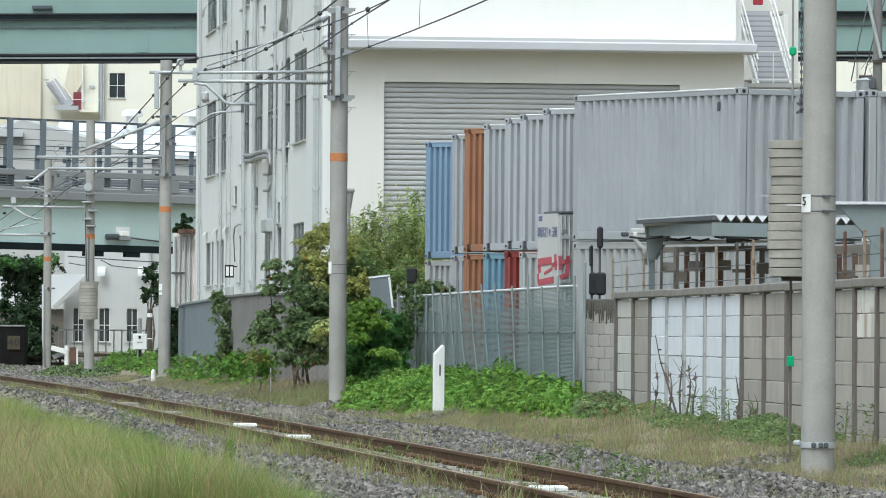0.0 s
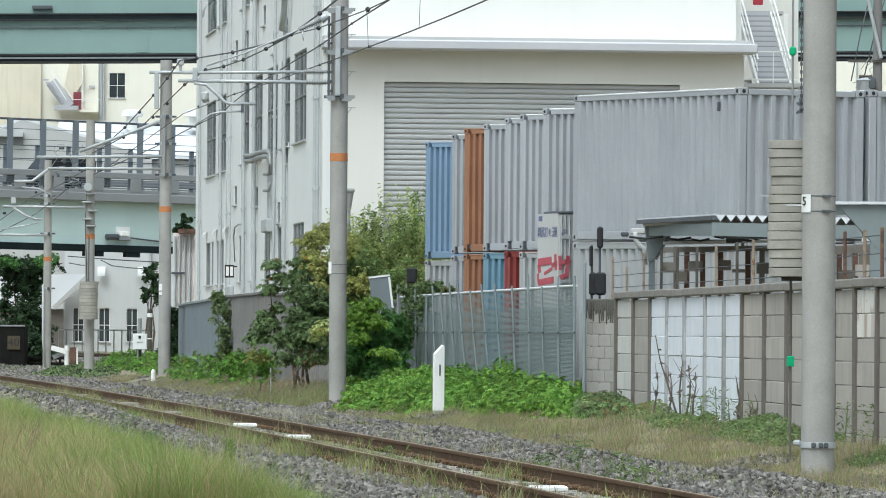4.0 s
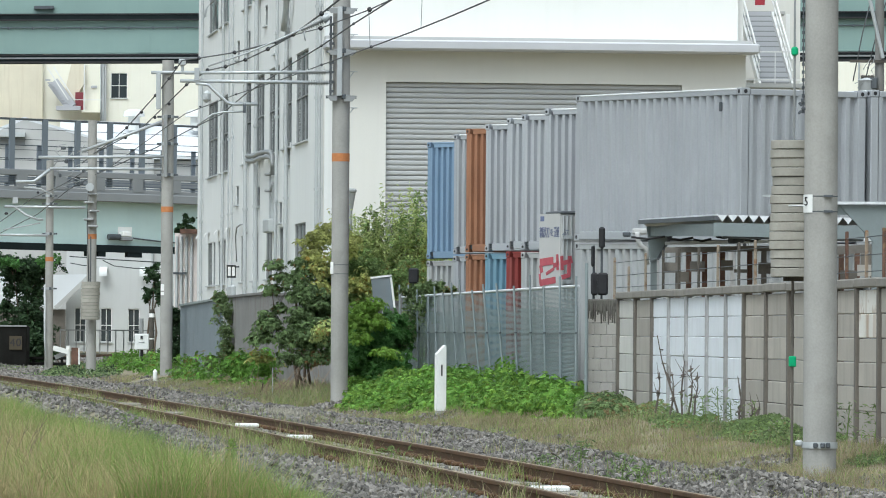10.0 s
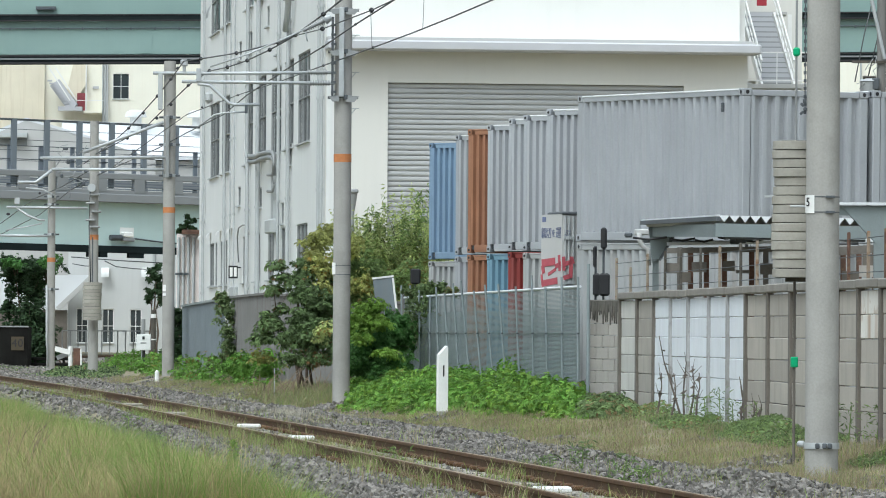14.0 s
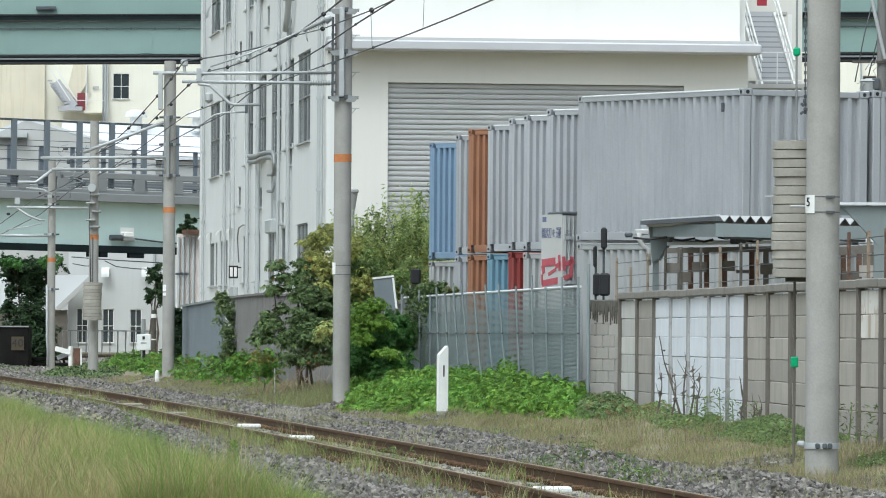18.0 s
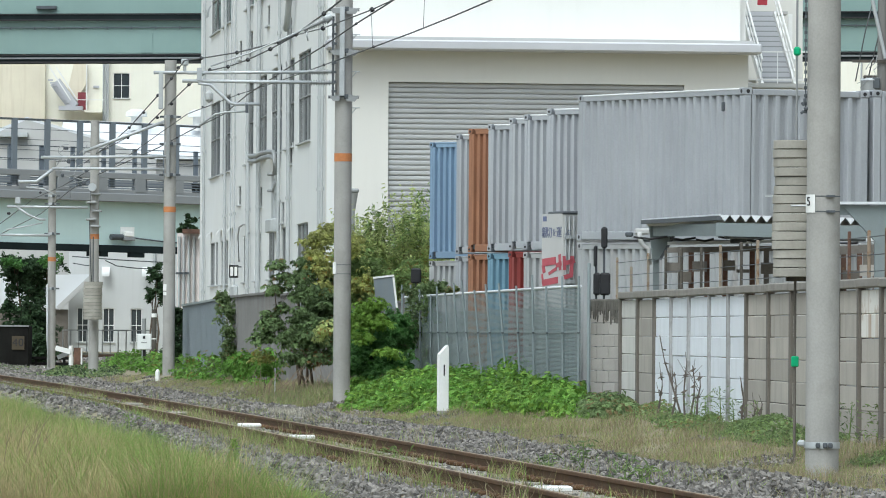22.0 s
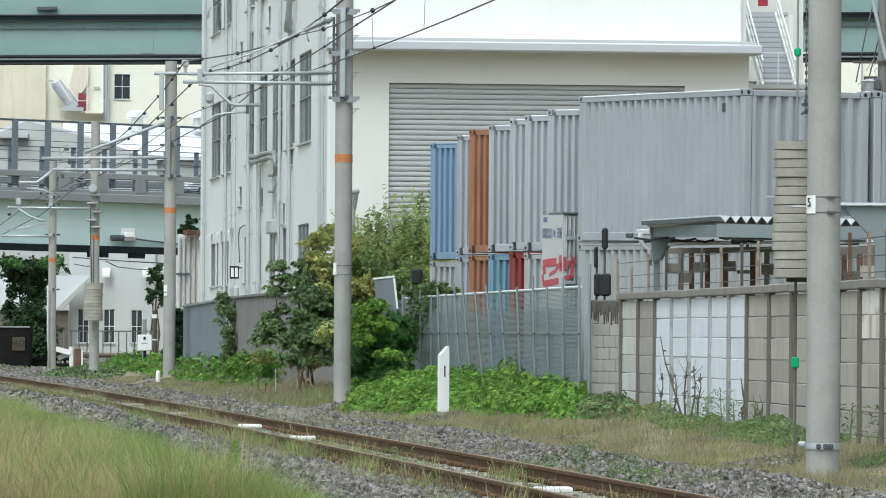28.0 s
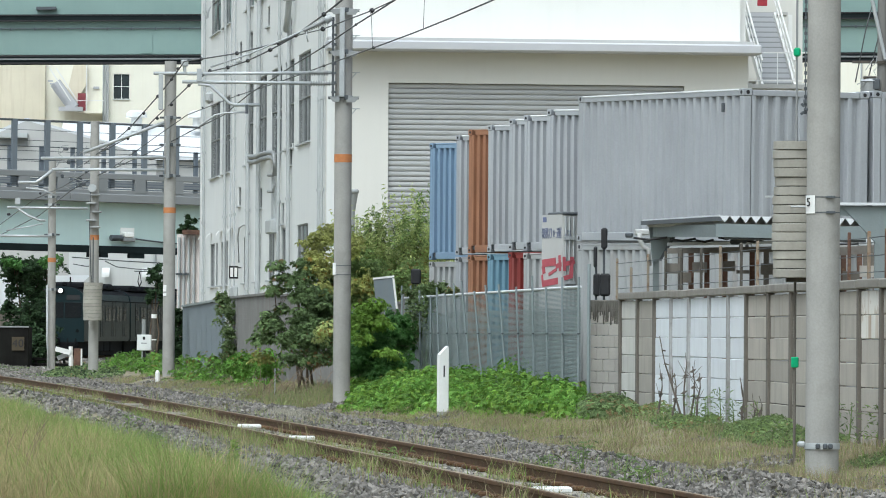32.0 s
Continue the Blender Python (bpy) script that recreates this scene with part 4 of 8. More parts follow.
def outside_stair():
    t = thing("outside_stair", "pale steel outside staircase with mesh railing", "staircase", (11.497, 195, 10.47))
    s = 195 / 9800
    mx = lambda k: 0.22 - 0.46 * k / 13
    for i in range(14):
        part("tread", Geo().box((mx(i), 0.27 * i, 0.05 + 0.195 * i), (1.02, 0.3, 0.045)), FRAMEGREY, t)
        part("riser", Geo().box((mx(i), 0.27 * i + 0.13, 0.15 + 0.195 * i), (1.02, 0.03, 0.15)), EAVE, t)
    for sx in (-0.56, 0.58):
        a, b = mx(-0.5) + sx, mx(13.5) + sx
        part("stringer", Geo().beam((a, -0.15, -0.1), (b, 3.65, 2.65), 0.08, 0.3), WHITE, t)
        part("handrail", Geo().beam((a, -0.15, 0.85), (b, 3.65, 3.6), 0.06, 0.06), WHITE, t)
        part("mid_rail", Geo().beam((a, -0.15, 0.45), (b, 3.65, 3.2), 0.04, 0.04), WHITE, t)
        for k in range(0, 14, 2):
            part("baluster", Geo().box((mx(k) + sx, 0.27 * k, 0.5 + 0.195 * k), (0.035, 0.035, 0.85)), WHITE, t)
    part("landing", Geo().box((0.15, -0.9, -0.12), (2.4, 1.4, 0.14)), ROOFGREY, t)
    for i in range(0, 9, 4):
        part("baluster", Geo().box((-0.95 + 0.27 * i, -1.55, 0.5), (0.03, 0.03, 1.1)), WHITE, t)
    for z in (0.08, 1.06):
        part("landing_rail", Geo().box((0.15, -1.55, z), (2.4, 0.045, 0.045)), WHITE, t)
    part("post", Geo().box((-0.85, -1.4, -5), (0.2, 0.2, 10)), WHITE, t)
    part("post", Geo().box((1.1, -1.4, -5), (0.2, 0.2, 10)), WHITE, t)
    part("rear_post", Geo().box((0.9, 3.8, -3.7), (0.15, 0.15, 12.8)), WHITE, t)
    part("red_door", Geo().box((-0.05, 4.8, 4.02), (0.36, 0.06, 1.9), bevel=0.02), RED, t)
    part("top_landing", Geo().box((-0.1, 4.3, 2.74), (1.8, 1.2, 0.1)), ROOFGREY, t)
    b = thing("stair_block", "cream plastered building behind the outside staircase", "building", (12.714, 203, 0.4))
    part("wall", Geo().wall(2.6, 0, 20, 0.3, [(0.1, 0.9, 9.6, 10.6)]), HALLWALL, b, at=pose(-2.2, 0, 0))
    part("body", Geo().box((-0.9, 5, 10), (2.5, 9.2, 20)), HALLWALL, b)


outside_stair()


def lower_bridge():
    """The road bridge over the railway: pale girder, slotted parapet, tall screen posts."""
    m = pose(-25.5, 319, 0, 0, 0.6, 35)
    t = thing("road_bridge", "pale green girder bridge with a grey slotted parapet", "bridge", m)
    A, B = -70.0, 90.0
    mid, L = (A + B) / 2, B - A
    part("girder", Geo().box((mid, 0.6, 7.95), (L, 0.5, 2.72)), PALETEAL, t)
    part("girder", Geo().box((mid, 11.4, 7.95), (L, 0.5, 2.72)), PALETEAL, t)
    # flange and soffit are coloured near-black for the shade below the deck
    part("bottom_flange", Geo().box((mid, 0.55, 6.53), (L, 0.9, 0.4)), TEALSHADE, t)
    part("soffit", Geo().box((mid, 6, 6.75), (L, 10.4, 0.3)), TEALSHADE, t)
    part("deck", Geo().box((mid, 6, 9.62), (L, 11.8, 0.49)), ASPHALT, t)
    part("deck_edge", Geo().box((mid, -0.15, 9.5), (L, 0.5, 0.5), bevel=0.04), PARAPET, t)
    part("deck_edge", Geo().box((mid, 12.15, 9.5), (L, 0.5, 0.5), bevel=0.04), PARAPET, t)
    for s, y in ((1, -0.15), (-1, 12.15)):
        part("parapet_base", Geo().box((mid, y, 9.85), (L, 0.28, 0.22)), PARAPET, t)
        part("parapet_rail", Geo().box((mid, y, 10.78), (L, 0.3, 0.36), bevel=0.04), PARAPET, t)
        for z in (10.04, 10.2, 10.36, 10.5):
            part("parapet_bar", Geo().box((mid, y, z), (L, 0.07, 0.06)), POSTBLUE, t)
    k = 2.62
    for i in range(-22, 31):
        x = 1.25 + i * k
        part("parapet_pier", Geo().box((x, -0.16, 10.25), (0.72, 0.32, 0.75)), PARAPET, t)
        if i % 2 == 0:
            part("parapet_pier", Geo().box((x, 12.15, 10.25), (0.72, 0.32, 0.75)), PARAPET, t)
    for i in range(-28, 38):
        x = 0.72 + i * 2.21
        part("screen_post", Geo().box((x, 0.05, 12.0), (0.34, 0.16, 3.8)), POSTBLUE, t)
        part("screen_post", Geo().box((x + 0.3, 12.3, 11.5), (0.26, 0.14, 2.9)), POSTBLUE, t)
    part("screen_rail", Geo().box((mid, 0.05, 13.86), (L, 0.14, 0.12)), DARKSTEEL, t)
    for z in (12.1, 12.9):
        part("screen_wire", Geo().cyl((A, 12.2, z), (B, 12.2, z), 0.03, n=6), DARKSTEEL, t)
    for z in (11.5, 12.1, 12.7, 13.3):
        part("screen_wire", Geo().cyl((A, 0.05, z), (B, 0.05, z), 0.018, n=6), DARKSTEEL, t)
    x = 8.4
    part("lamp_plate", Geo().box((x + 0.25, 0.33, 7.45), (0.95, 0.04, 0.75)), WALLWHITE, t, "pale mounting plate")
    part("lamp_box", Geo().box((x + 0.1, 0.05, 7.4), (0.6, 0.45, 0.3), bevel=0.05), WALLWHITE, t, "white lamp housing")
    part("lamp_box", Geo().box((x + 0.15, 0.05, 7.12), (0.8, 0.4, 0.22), bevel=0.04), PARAPET, t)
    part("lamp_barrel", Geo().cyl((x - 1.05, 0.05, 7.2), (x - 0.25, 0.05, 7.22), 0.17, n=12), DARKSTEEL, t, "dark lamp barrel")
    part("lamp_cable", Geo().tube([(x + 0.5, 0.2, 7.2), (x + 3, 0.25, 7.0), (x + 7, 0.25, 6.9)], 0.05, 6), DARKSTEEL, t)
    for xx in (6.2, 7.0, 9.0, 9.5):
        part("cable_hanger", Geo().box((xx, 0.3, 6.2), (0.5, 0.3, 0.3)), TEALSHADE, t)
    for xx in (-46, 60):
        part("pier", Geo().box((xx, 6, 3.3), (2.2, 9, 6.7), bevel=0.2), PARAPET, t)


lower_bridge()


def upper_bridge():
    t = thing("expressway_bridge", "tall pale green steel expressway girders with edges coloured dark for shade", "bridge", pose(-40, 420, 0, 0, -0.55, 0))
    A, B = -60.0, 170.0
    mid, L = (A + B) / 2, B - A
    part("lower_girder", Geo().box((mid, 0, 23.9), (L, 1.0, 2.75)), TEAL, t)
    # edges and decks take the near-black shade colour, not the girder green
    part("lower_edge", Geo().box((mid, -0.1, 22.12), (L, 1.6, 0.62)), TEALSHADE, t)
    part("lower_edge_lip", Geo().box((mid, -0.95, 22.17), (L, 0.12, 0.12)), PARAPET, t)
    part("upper_girder", Geo().box((mid, 0.4, 27.45), (L, 1.0, 3.9)), TEAL, t)
    part("upper_edge", Geo().box((mid, -0.1, 25.28), (L, 1.8, 0.5)), TEALSHADE, t)
    part("deck", Geo().box((mid, 8, 24.5), (L, 15, 1.6)), TEALSHADE, t)
    part("upper_deck", Geo().box((mid, 8, 28.6), (L, 15, 1.2)), TEALSHADE, t)
    part("edge_line", Geo().box((mid, -1.02, 25.5), (L, 0.08, 0.1)), BLACK, t)
    part("edge_line", Geo().box((mid, -1.02, 25.07), (L, 0.08, 0.1)), BLACK, t)
    part("edge_line", Geo().box((mid, -0.92, 22.4), (L, 0.08, 0.1)), BLACK, t)
    part("edge_line", Geo().box((mid, -0.92, 21.87), (L, 0.08, 0.12)), BLACK, t)
    part("service_pipe", Geo().cyl((A, -0.62, 24.5), (B, -0.62, 24.5), 0.045, n=8), POSTBLUE, t)
    for i in range(-6, 60):
        x = i * 1.83
        part("pipe_bracket", Geo().box((x, -0.6, 24.47), (0.12, 0.25, 0.2)), POSTBLUE, t)
    part("panel_step", Geo().box((17.6, -0.53, 23.4), (0.9, 0.06, 1.6)), TEAL, t)
    part("drain_box", Geo().box((10.0, -0.3, 26.05), (1.5, 0.5, 0.24)), DARKSTEEL, t)
    for xx in (-45, 62, 150):
        part("pier", Geo().box((xx, 8, 11), (4, 6, 23), bevel=0.3), PARAPET, t)


upper_bridge()


def far_buildings():
    s = 470 / 9800
    t = thing("cream_building", "cream plastered building with an outside stair and red door", "building", (-38.17, 470, 0))
    px = lambda p: (p + 10) * s
    hz = lambda y: 29.8 - y * s
    part("front_wall", Geo().wall(px(360), 0, 32, 0.4, [(px(199), px(228), hz(175), hz(130))]), CREAM, t)
    part("tan_wall", Geo().box((px(33), -0.3, 13), (px(80) - px(-12), 0.5, 26)), CREAMDARK, t, "stained tan wall bay")
    part("body", Geo().box((px(180), 8, 15.8), (px(360), 15, 32)), CREAM, t)
    window(t, px(199), px(228), hz(175), hz(130), 2, 2, 0.1, WALLWHITE)
    part("pilaster", Geo().box((px(186), -0.25, 15), (0.5, 0.5, 30)), HOUSEWALL, t, "grey pilaster with pipes")
    for o in (182, 187):
        part("service_pipe", Geo().cyl((px(o), -0.6, 0), (px(o), -0.6, 30), 0.06, n=6), PIPE, t)
    part("stair_flight", Geo().beam((px(98), -1.2, hz(148)), (px(131), -1.2, hz(192)), 1.0, 0.95), EAVE, t)
    for i in range(10):
        f = i / 9
        part("stair_tread", Geo().box((px(90 + 33 * f), -1.75, hz(145 + 44 * f)), (0.4, 0.2, 0.14)), EAVE, t)
    for o in (0, 12):
        part("stair_rail", Geo().beam((px(88 + o), -1.7, hz(122)), (px(126 + o), -1.7, hz(180)), 0.1, 0.1), WHITE, t)
    part("landing", Geo().box((px(126), -1.2, hz(194)), (px(150) - px(108), 1.3, 0.35)), EAVE, t)
    part("landing_slab", Geo().box((px(165), -0.7, hz(199)), (px(182) - px(150), 1.2, 0.2)), CREAM, t)
    part("red_door", Geo().box((px(144), -0.6, hz(181)), (px(151) - px(137), 0.2, 1.5)), mat("dull_red_paint", (0.22, 0.05, 0.06), 0.1, 3), t)
    part("landing_rail", Geo().box((px(157), -1.3, hz(179)), (px(181) - px(125), 0.06, 0.06)), WHITE, t)
    part("wall_post", Geo().box((px(153), -0.9, hz(155)), (0.1, 0.1, 4.4)), WHITE, t)
    part("slanted_wall", Geo().prism([(px(118), hz(165)), (px(136), hz(176)), (px(152), hz(150)), (px(152), hz(112)), (px(130), hz(112))], -0.5, -0.2), CREAMDARK, t)
    part("wall_panel", Geo().box((px(169), -0.06, hz(155)), (0.5, 0.1, 0.2)), EAVE, t)
    for p in (240, 350):
        v = thing("roof_vent", "white mushroom-shaped roof ventilator", "vent", (-32.383 + p * 404 / 9800, 404, 16.295))
        z = 17.408 - 16.295
        part("neck", Geo().cyl((0, 0, 0), (0, 0, z), 0.42, n=12), WALLGREY, v)
        part("hood", Geo().cyl((0, 0, z - 0.1), (0, 0, z + 0.25), 0.8, 0.72, n=16).cyl((0, 0, z + 0.25), (0, 0, z + 0.42), 0.72, 0.4, n=16), WALLGREY, v)
    # cladded halls seen between the screen posts
    h = thing("grey_hall", "grey clad gabled hall behind the bridge", "building", (-32.935, 382, 0))
    q = 382 / 9800
    apex, eave = 16.186, 14.775
    w = 235 * q
    part("gable_wall", Geo().prism([(0, 0), (w, 0), (w, eave), (105 * q, apex), (0, eave - 0.4)], 0, 0.3), ROOFGREY, h)
    part("roof", Geo().beam((105 * q, 6, apex + 0.1), (w + 0.4, 6, eave - 0.05), 12, 0.2), ROOFWHITE, h, "white sheet roof")
    part("roof", Geo().beam((105 * q, 6, apex + 0.1), (-0.4, 6, eave - 0.5), 12, 0.2), ROOFWHITE, h)
    part("canopy", Geo().box((82 * q, -0.4, 15.13), (52 * q, 0.8, 0.3)), PIPE, h)
    part("shutter_bay", Geo().box((82 * q, -0.05, 14.74), (50 * q, 0.1, 0.6)), PARAPET, h)
    g = thing("white_roofed_hall", "low hall with a broad white sheet roof", "building", (-27.949, 397, 0))
    q = 397 / 9800
    za, zb, zc = 17.12, 16.734, 13.551
    rf = Geo()
    rf.face(((0, 0, za - 3.6), (270 * q, 0, zb - 3.4), (270 * q, 9, zb), (0, 9, za)))
    rf.face(((0, 18, za - 3.6), (0, 9, za), (270 * q, 9, zb), (270 * q, 18, zb - 3.4)))
    part("roof", rf, ROOFWHITE, g, "broad white sheet roof")
    part("wall", Geo().box((130 * q, 5, (za - 5) / 2), (262 * q, 9, za - 5.1)), ROOFGREY, g)
    k = thing("grey_shed", "low grey shed with a shallow white roof", "building", (-21.964, 368, 0))
    q = 368 / 9800
    part("gable_wall", Geo().prism([(-60 * q, 0), (75 * q, 0), (75 * q, 13.078), (-24 * q, 14.369), (-60 * q, 13.835)], 0, 0.3), ROOFGREY, k)
    part("roof", Geo().prism([(60 * q, 13.076), (152 * q, 13.097), (152 * q, 13.323), (70 * q, 13.301)], 0, 6), ROOFWHITE, k)
    part("rear_wall", Geo().box((112 * q, 3, 13.01 / 2), (76 * q, 5, 13.01)), ROOFGREY, k)
    # white house beyond the track
    b = thing("white_house", "white rendered building with a lean-to sheet roof", "building", (-23.822, 352, 0))
    q = 352 / 9800
    hx = lambda p: (p - 120) * q
    wins = [(hx(135), hx(155), 0.912, 3.103), (hx(181), hx(201), 0.923, 3.078), (hx(230), hx(250), 0.934, 3.053)]
    part("front_wall", Geo().wall(hx(330), 0, 8.5, 0.3, wins), HOUSEWALL, b)
    for a, c, z0, z1 in wins:
        window(b, a, c, z0, z1, 2, 2, 0.1, WHITE)
        part("window_glass_back", Geo().box(((a + c) / 2, 0.4, (z0 + z1) / 2), (c - a, 0.05, z1 - z0)), ROOFDARK, b)
    part("roof", Geo().box((hx(225), 4, 8.6), (hx(335), 8.5, 0.25)), ROOFGREY, b)
    part("body", Geo().box((hx(225), 4.5, 4.2), (hx(330) - 0.5, 8, 8.2)), WALLGREY, b)
    for p in (179, 250):
        g = Geo()
        zz = 5.41
        for i in range(6):
            a0, a1 = math.pi / 2 * i / 6, math.pi / 2 * (i + 1) / 6
            g.face(((hx(p), -0.6 * math.cos(a0), zz + 0.6 * math.sin(a0) - 0.3), (hx(p) + 0.5, -0.6 * math.cos(a0), zz + 0.6 * math.sin(a0) - 0.3),
                    (hx(p) + 0.5, -0.6 * math.cos(a1), zz + 0.6 * math.sin(a1) - 0.3), (hx(p), -0.6 * math.cos(a1), zz + 0.6 * math.sin(a1) - 0.3)), True)
        part("vent_hood", g, WALLGREY, b)
    part("drain_pipe", Geo().cyl((hx(272), -0.1, 0), (hx(272), -0.1, 8.4), 0.1, n=8), PIPE, b)
    part("lean_to_roof", Geo().prism([(hx(-14), 3.24), (hx(106), 3.058), (hx(165), 5.227), (hx(-14), 5.1)], -1.2, -0.9), ROOFWHITE, b, "white sheet lean-to roof")
    part("lean_to_edge", Geo().beam((hx(104), -1.3, 3.058), (hx(166), -1.3, 5.191), 0.2, 0.28), ROOFGREY, b)
    # grey-brown wall, coloured dark and widened for the shade under the lean-to
    part("lean_to_wall", Geo().box((hx(53), -0.75, 2.986 / 2), (hx(121) - hx(-14), 0.3, 2.986)), BOARDPOST, b)
    f = thing("yard_railing", "thin grey railing before the white building", "railing", (-23.348, 340, 0))
    q = 340 / 9800
    for i in range(13):
        part("rail_post", Geo().box((i * 14 * q, 0, 0.85), (0.07, 0.07, 1.7)), FRAMEGREY, f)
    for z in (0.2, 1.68):
        part("top_rail", Geo().box((84 * q, 0, z), (168 * q, 0.07, 0.07)), FRAMEGREY, f)
    # pinkish tower beside the factory
    p = thing("clad_tower", "pale pinkish clad tower with thin pipes", "building", (-11.842, 246, 0.3))
    q = 246 / 9800
    part("body", Geo().ribs(0, 50 * q, 0, 5.994 - 0.3, 0, 0.02, 0.4).box((25 * q, 2.1, (5.994 - 0.3) / 2), (50 * q, 4, 5.994 - 0.3)), PINK, p)
    part("red_cap", Geo().box((30 * q, 0.1, 6.069 - 0.3), (40 * q, 1.4, 0.2)), RUST, p, "rusty red roof edge")
    for o in (4, 12, 21, 30):
        part("pipe", Geo().cyl((o * q, -0.1, 0), (o * q, -0.1, 5.843 - 0.3), 0.06, n=8), PIPE, p)
    part("bracket", Geo().box((10 * q, -0.15, 4.211 - 0.3), (24 * q, 0.1, 0.1)), DARKSTEEL, p)
    # cream block at the far end
    r = thing("cream_block", "plain cream building under the expressway", "building", (30.735, 475, 0))
    part("front_wall", Geo().wall(16, 0, 30, 0.3, [(7.0, 7.9, 20.5, 21.6)]), CREAM, r)
    part("body", Geo().box((8, 6, 15), (15.9, 11, 30)), CREAM, r)
    for i in range(3):
        part("service_pipe", Geo().cyl((2 + i * 3, -0.2, 0), (2 + i * 3, -0.2, 29), 0.08, n=6), PIPE, r)


far_buildings()


# ---------------------------------------------------------------- line poles, their arms, weights and wires
def pole(at, h, r0, r1, label, band_z=None):
    t = thing("catenary_pole", label, "pole", at, group="poles along the line")
    part("shaft", Geo().cyl((0, 0, -0.3), (0, 0, h), r0, r1, 24), CONCRETE, t)
    rad = lambda z: r0 + (r1 - r0) * z / h
    if band_z:
        part("orange_band", Geo().cyl((0, 0, band_z - 0.085), (0, 0, band_z + 0.085), rad(band_z) + 0.006, n=24), ORANGE, t, "faded orange band")
    return t, rad


def clamp(t, z, r, name="clamp_band"):
    part(name, Geo().cyl((0, 0, z - 0.045), (0, 0, z + 0.045), r + 0.012, n=20), GALV, t)
    part("clamp_bolt", Geo().box((0.06, -r - 0.05, z), (0.09, 0.09, 0.1), bevel=0.01), DARKSTEEL, t)
    part("clamp_ear", Geo().box((r + 0.06, 0, z), (0.16, 0.07, 0.06)), DARKSTEEL, t)
    part("clamp_ear", Geo().box((-r - 0.06, 0, z), (0.16, 0.07, 0.06)), DARKSTEEL, t)


def weights(name, at, z0, n, h, r, label):
    """A column of round concrete weights threaded on a rod."""
    t = thing(name, label, "weights", at)
    rng = random.Random(8)
    for i in range(n):
        z = z0 + i * h
        g = Geo().cyl((0, 0, z + 0.003), (0, 0, z + 0.009), r - 0.006, r, 28).cyl((0, 0, z + 0.009), (0, 0, z + h - 0.008), r, r, 28, False).cyl((0, 0, z + h - 0.008), (0, 0, z + h - 0.003), r, r - 0.006, 28)
        part("weight_disc", g, WEIGHTC, t, at=pose(rng.uniform(-0.008, 0.008), 0, 0, rng.uniform(-0.3, 0.3), rng.uniform(-0.35, 0.35), rng.uniform(0, 90)))
    part("spacer", Geo().cyl((0, 0, z0), (0, 0, z0 + n * h), r - 0.035, n=16), BLACK, t)
    return t


# the nearest pole
t1, rad = pole((4.22, 61.6, 0), 9.6, 0.187, 0.183, "thick grey concrete catenary pole standing in ballast and grass")
for z in (0.389,):
    part("base_band", Geo().cyl((0, 0, z - 0.035), (0, 0, z + 0.035), 0.2, n=24), GALV, t1, "galvanised band near the ground")
    for x in (-0.06, 0.02, 0.08):
        part("band_bolt", Geo().box((x, -0.205, z), (0.05, 0.05, 0.06), bevel=0.01), DARKSTEEL, t1)
    part("earth_clamp", Geo().box((-0.23, -0.02, z + 0.02), (0.09, 0.06, 0.07), bevel=0.02), GALV, t1)
for y in (349, 376):
    z = 5.348 - y * 61.6 / 9800
    part("tie_wire", Geo().cyl((0, 0, z - 0.006), (0, 0, z + 0.006), 0.189, n=24), DARKSTEEL, t1)
    part("wire_twist", Geo().box((0.07, -0.19, z), (0.1, 0.03, 0.025)), DARKSTEEL, t1)
g = Geo()
z0, z1 = 2.972, 3.173
for i in range(11):
    a0, a1 = radians(183 + i * 5), radians(183 + (i + 1) * 5)
    g.face([(0.196 * math.cos(a), 0.196 * math.sin(a), z) for a, z in ((a0, z0), (a1, z0), (a1, z1), (a0, z1))])
plate = part("number_plate", g, WHITE, t1, "small white plate with a black figure")


def letter(text, size):
    """One character as a thin mesh."""
    cu = bpy.data.curves.new("figure", "FONT")
    cu.body, cu.size, cu.align_x, cu.align_y, cu.extrude = text, size, "CENTER", "CENTER", 0.003
    ob = new("figure_text", cu)
    me = bpy.data.meshes.new_from_object(ob.evaluated_get(bpy.context.evaluated_depsgraph_get()))
    bpy.data.objects.remove(ob)
    me.materials.clear()
    me.materials.append(BLACK)
    return me


part("figure", letter("5", 0.14), BLACK, plate, "", at=pose(0.203 * math.cos(radians(212)), 0.203 * math.sin(radians(212)), (z0 + z1) / 2 + 0.02, 90, 0, -58))
chain = part("chain", Geo().cyl((-0.205, -0.02, 4.1), (-0.205, -0.02, 9.4), 0.006, n=6), DARKSTEEL, t1, "dark hanging chain")
for i in range(34):
    z = 5.55 - i * 0.044
    part("chain_link", Geo().box((-0.205, -0.02, z), (0.032 if i % 2 else 0.012, 0.012 if i % 2 else 0.032, 0.04), bevel=0.005), DARKSTEEL, chain)
for i, (x, z) in enumerate(((-0.2, 4.13), (-0.235, 4.18), (-0.215, 4.22), (-0.24, 4.09))):
    part("chain_link", Geo().box((x, -0.03, z), (0.05, 0.03, 0.03), Matrix.Rotation(i * 0.8, 3, "Y"), bevel=0.006), DARKSTEEL, chain)
part("step_bolt", Geo().cyl((-0.18, 0, 3.05), (-0.36, 0, 3.05), 0.012, n=6), GALV, t1)

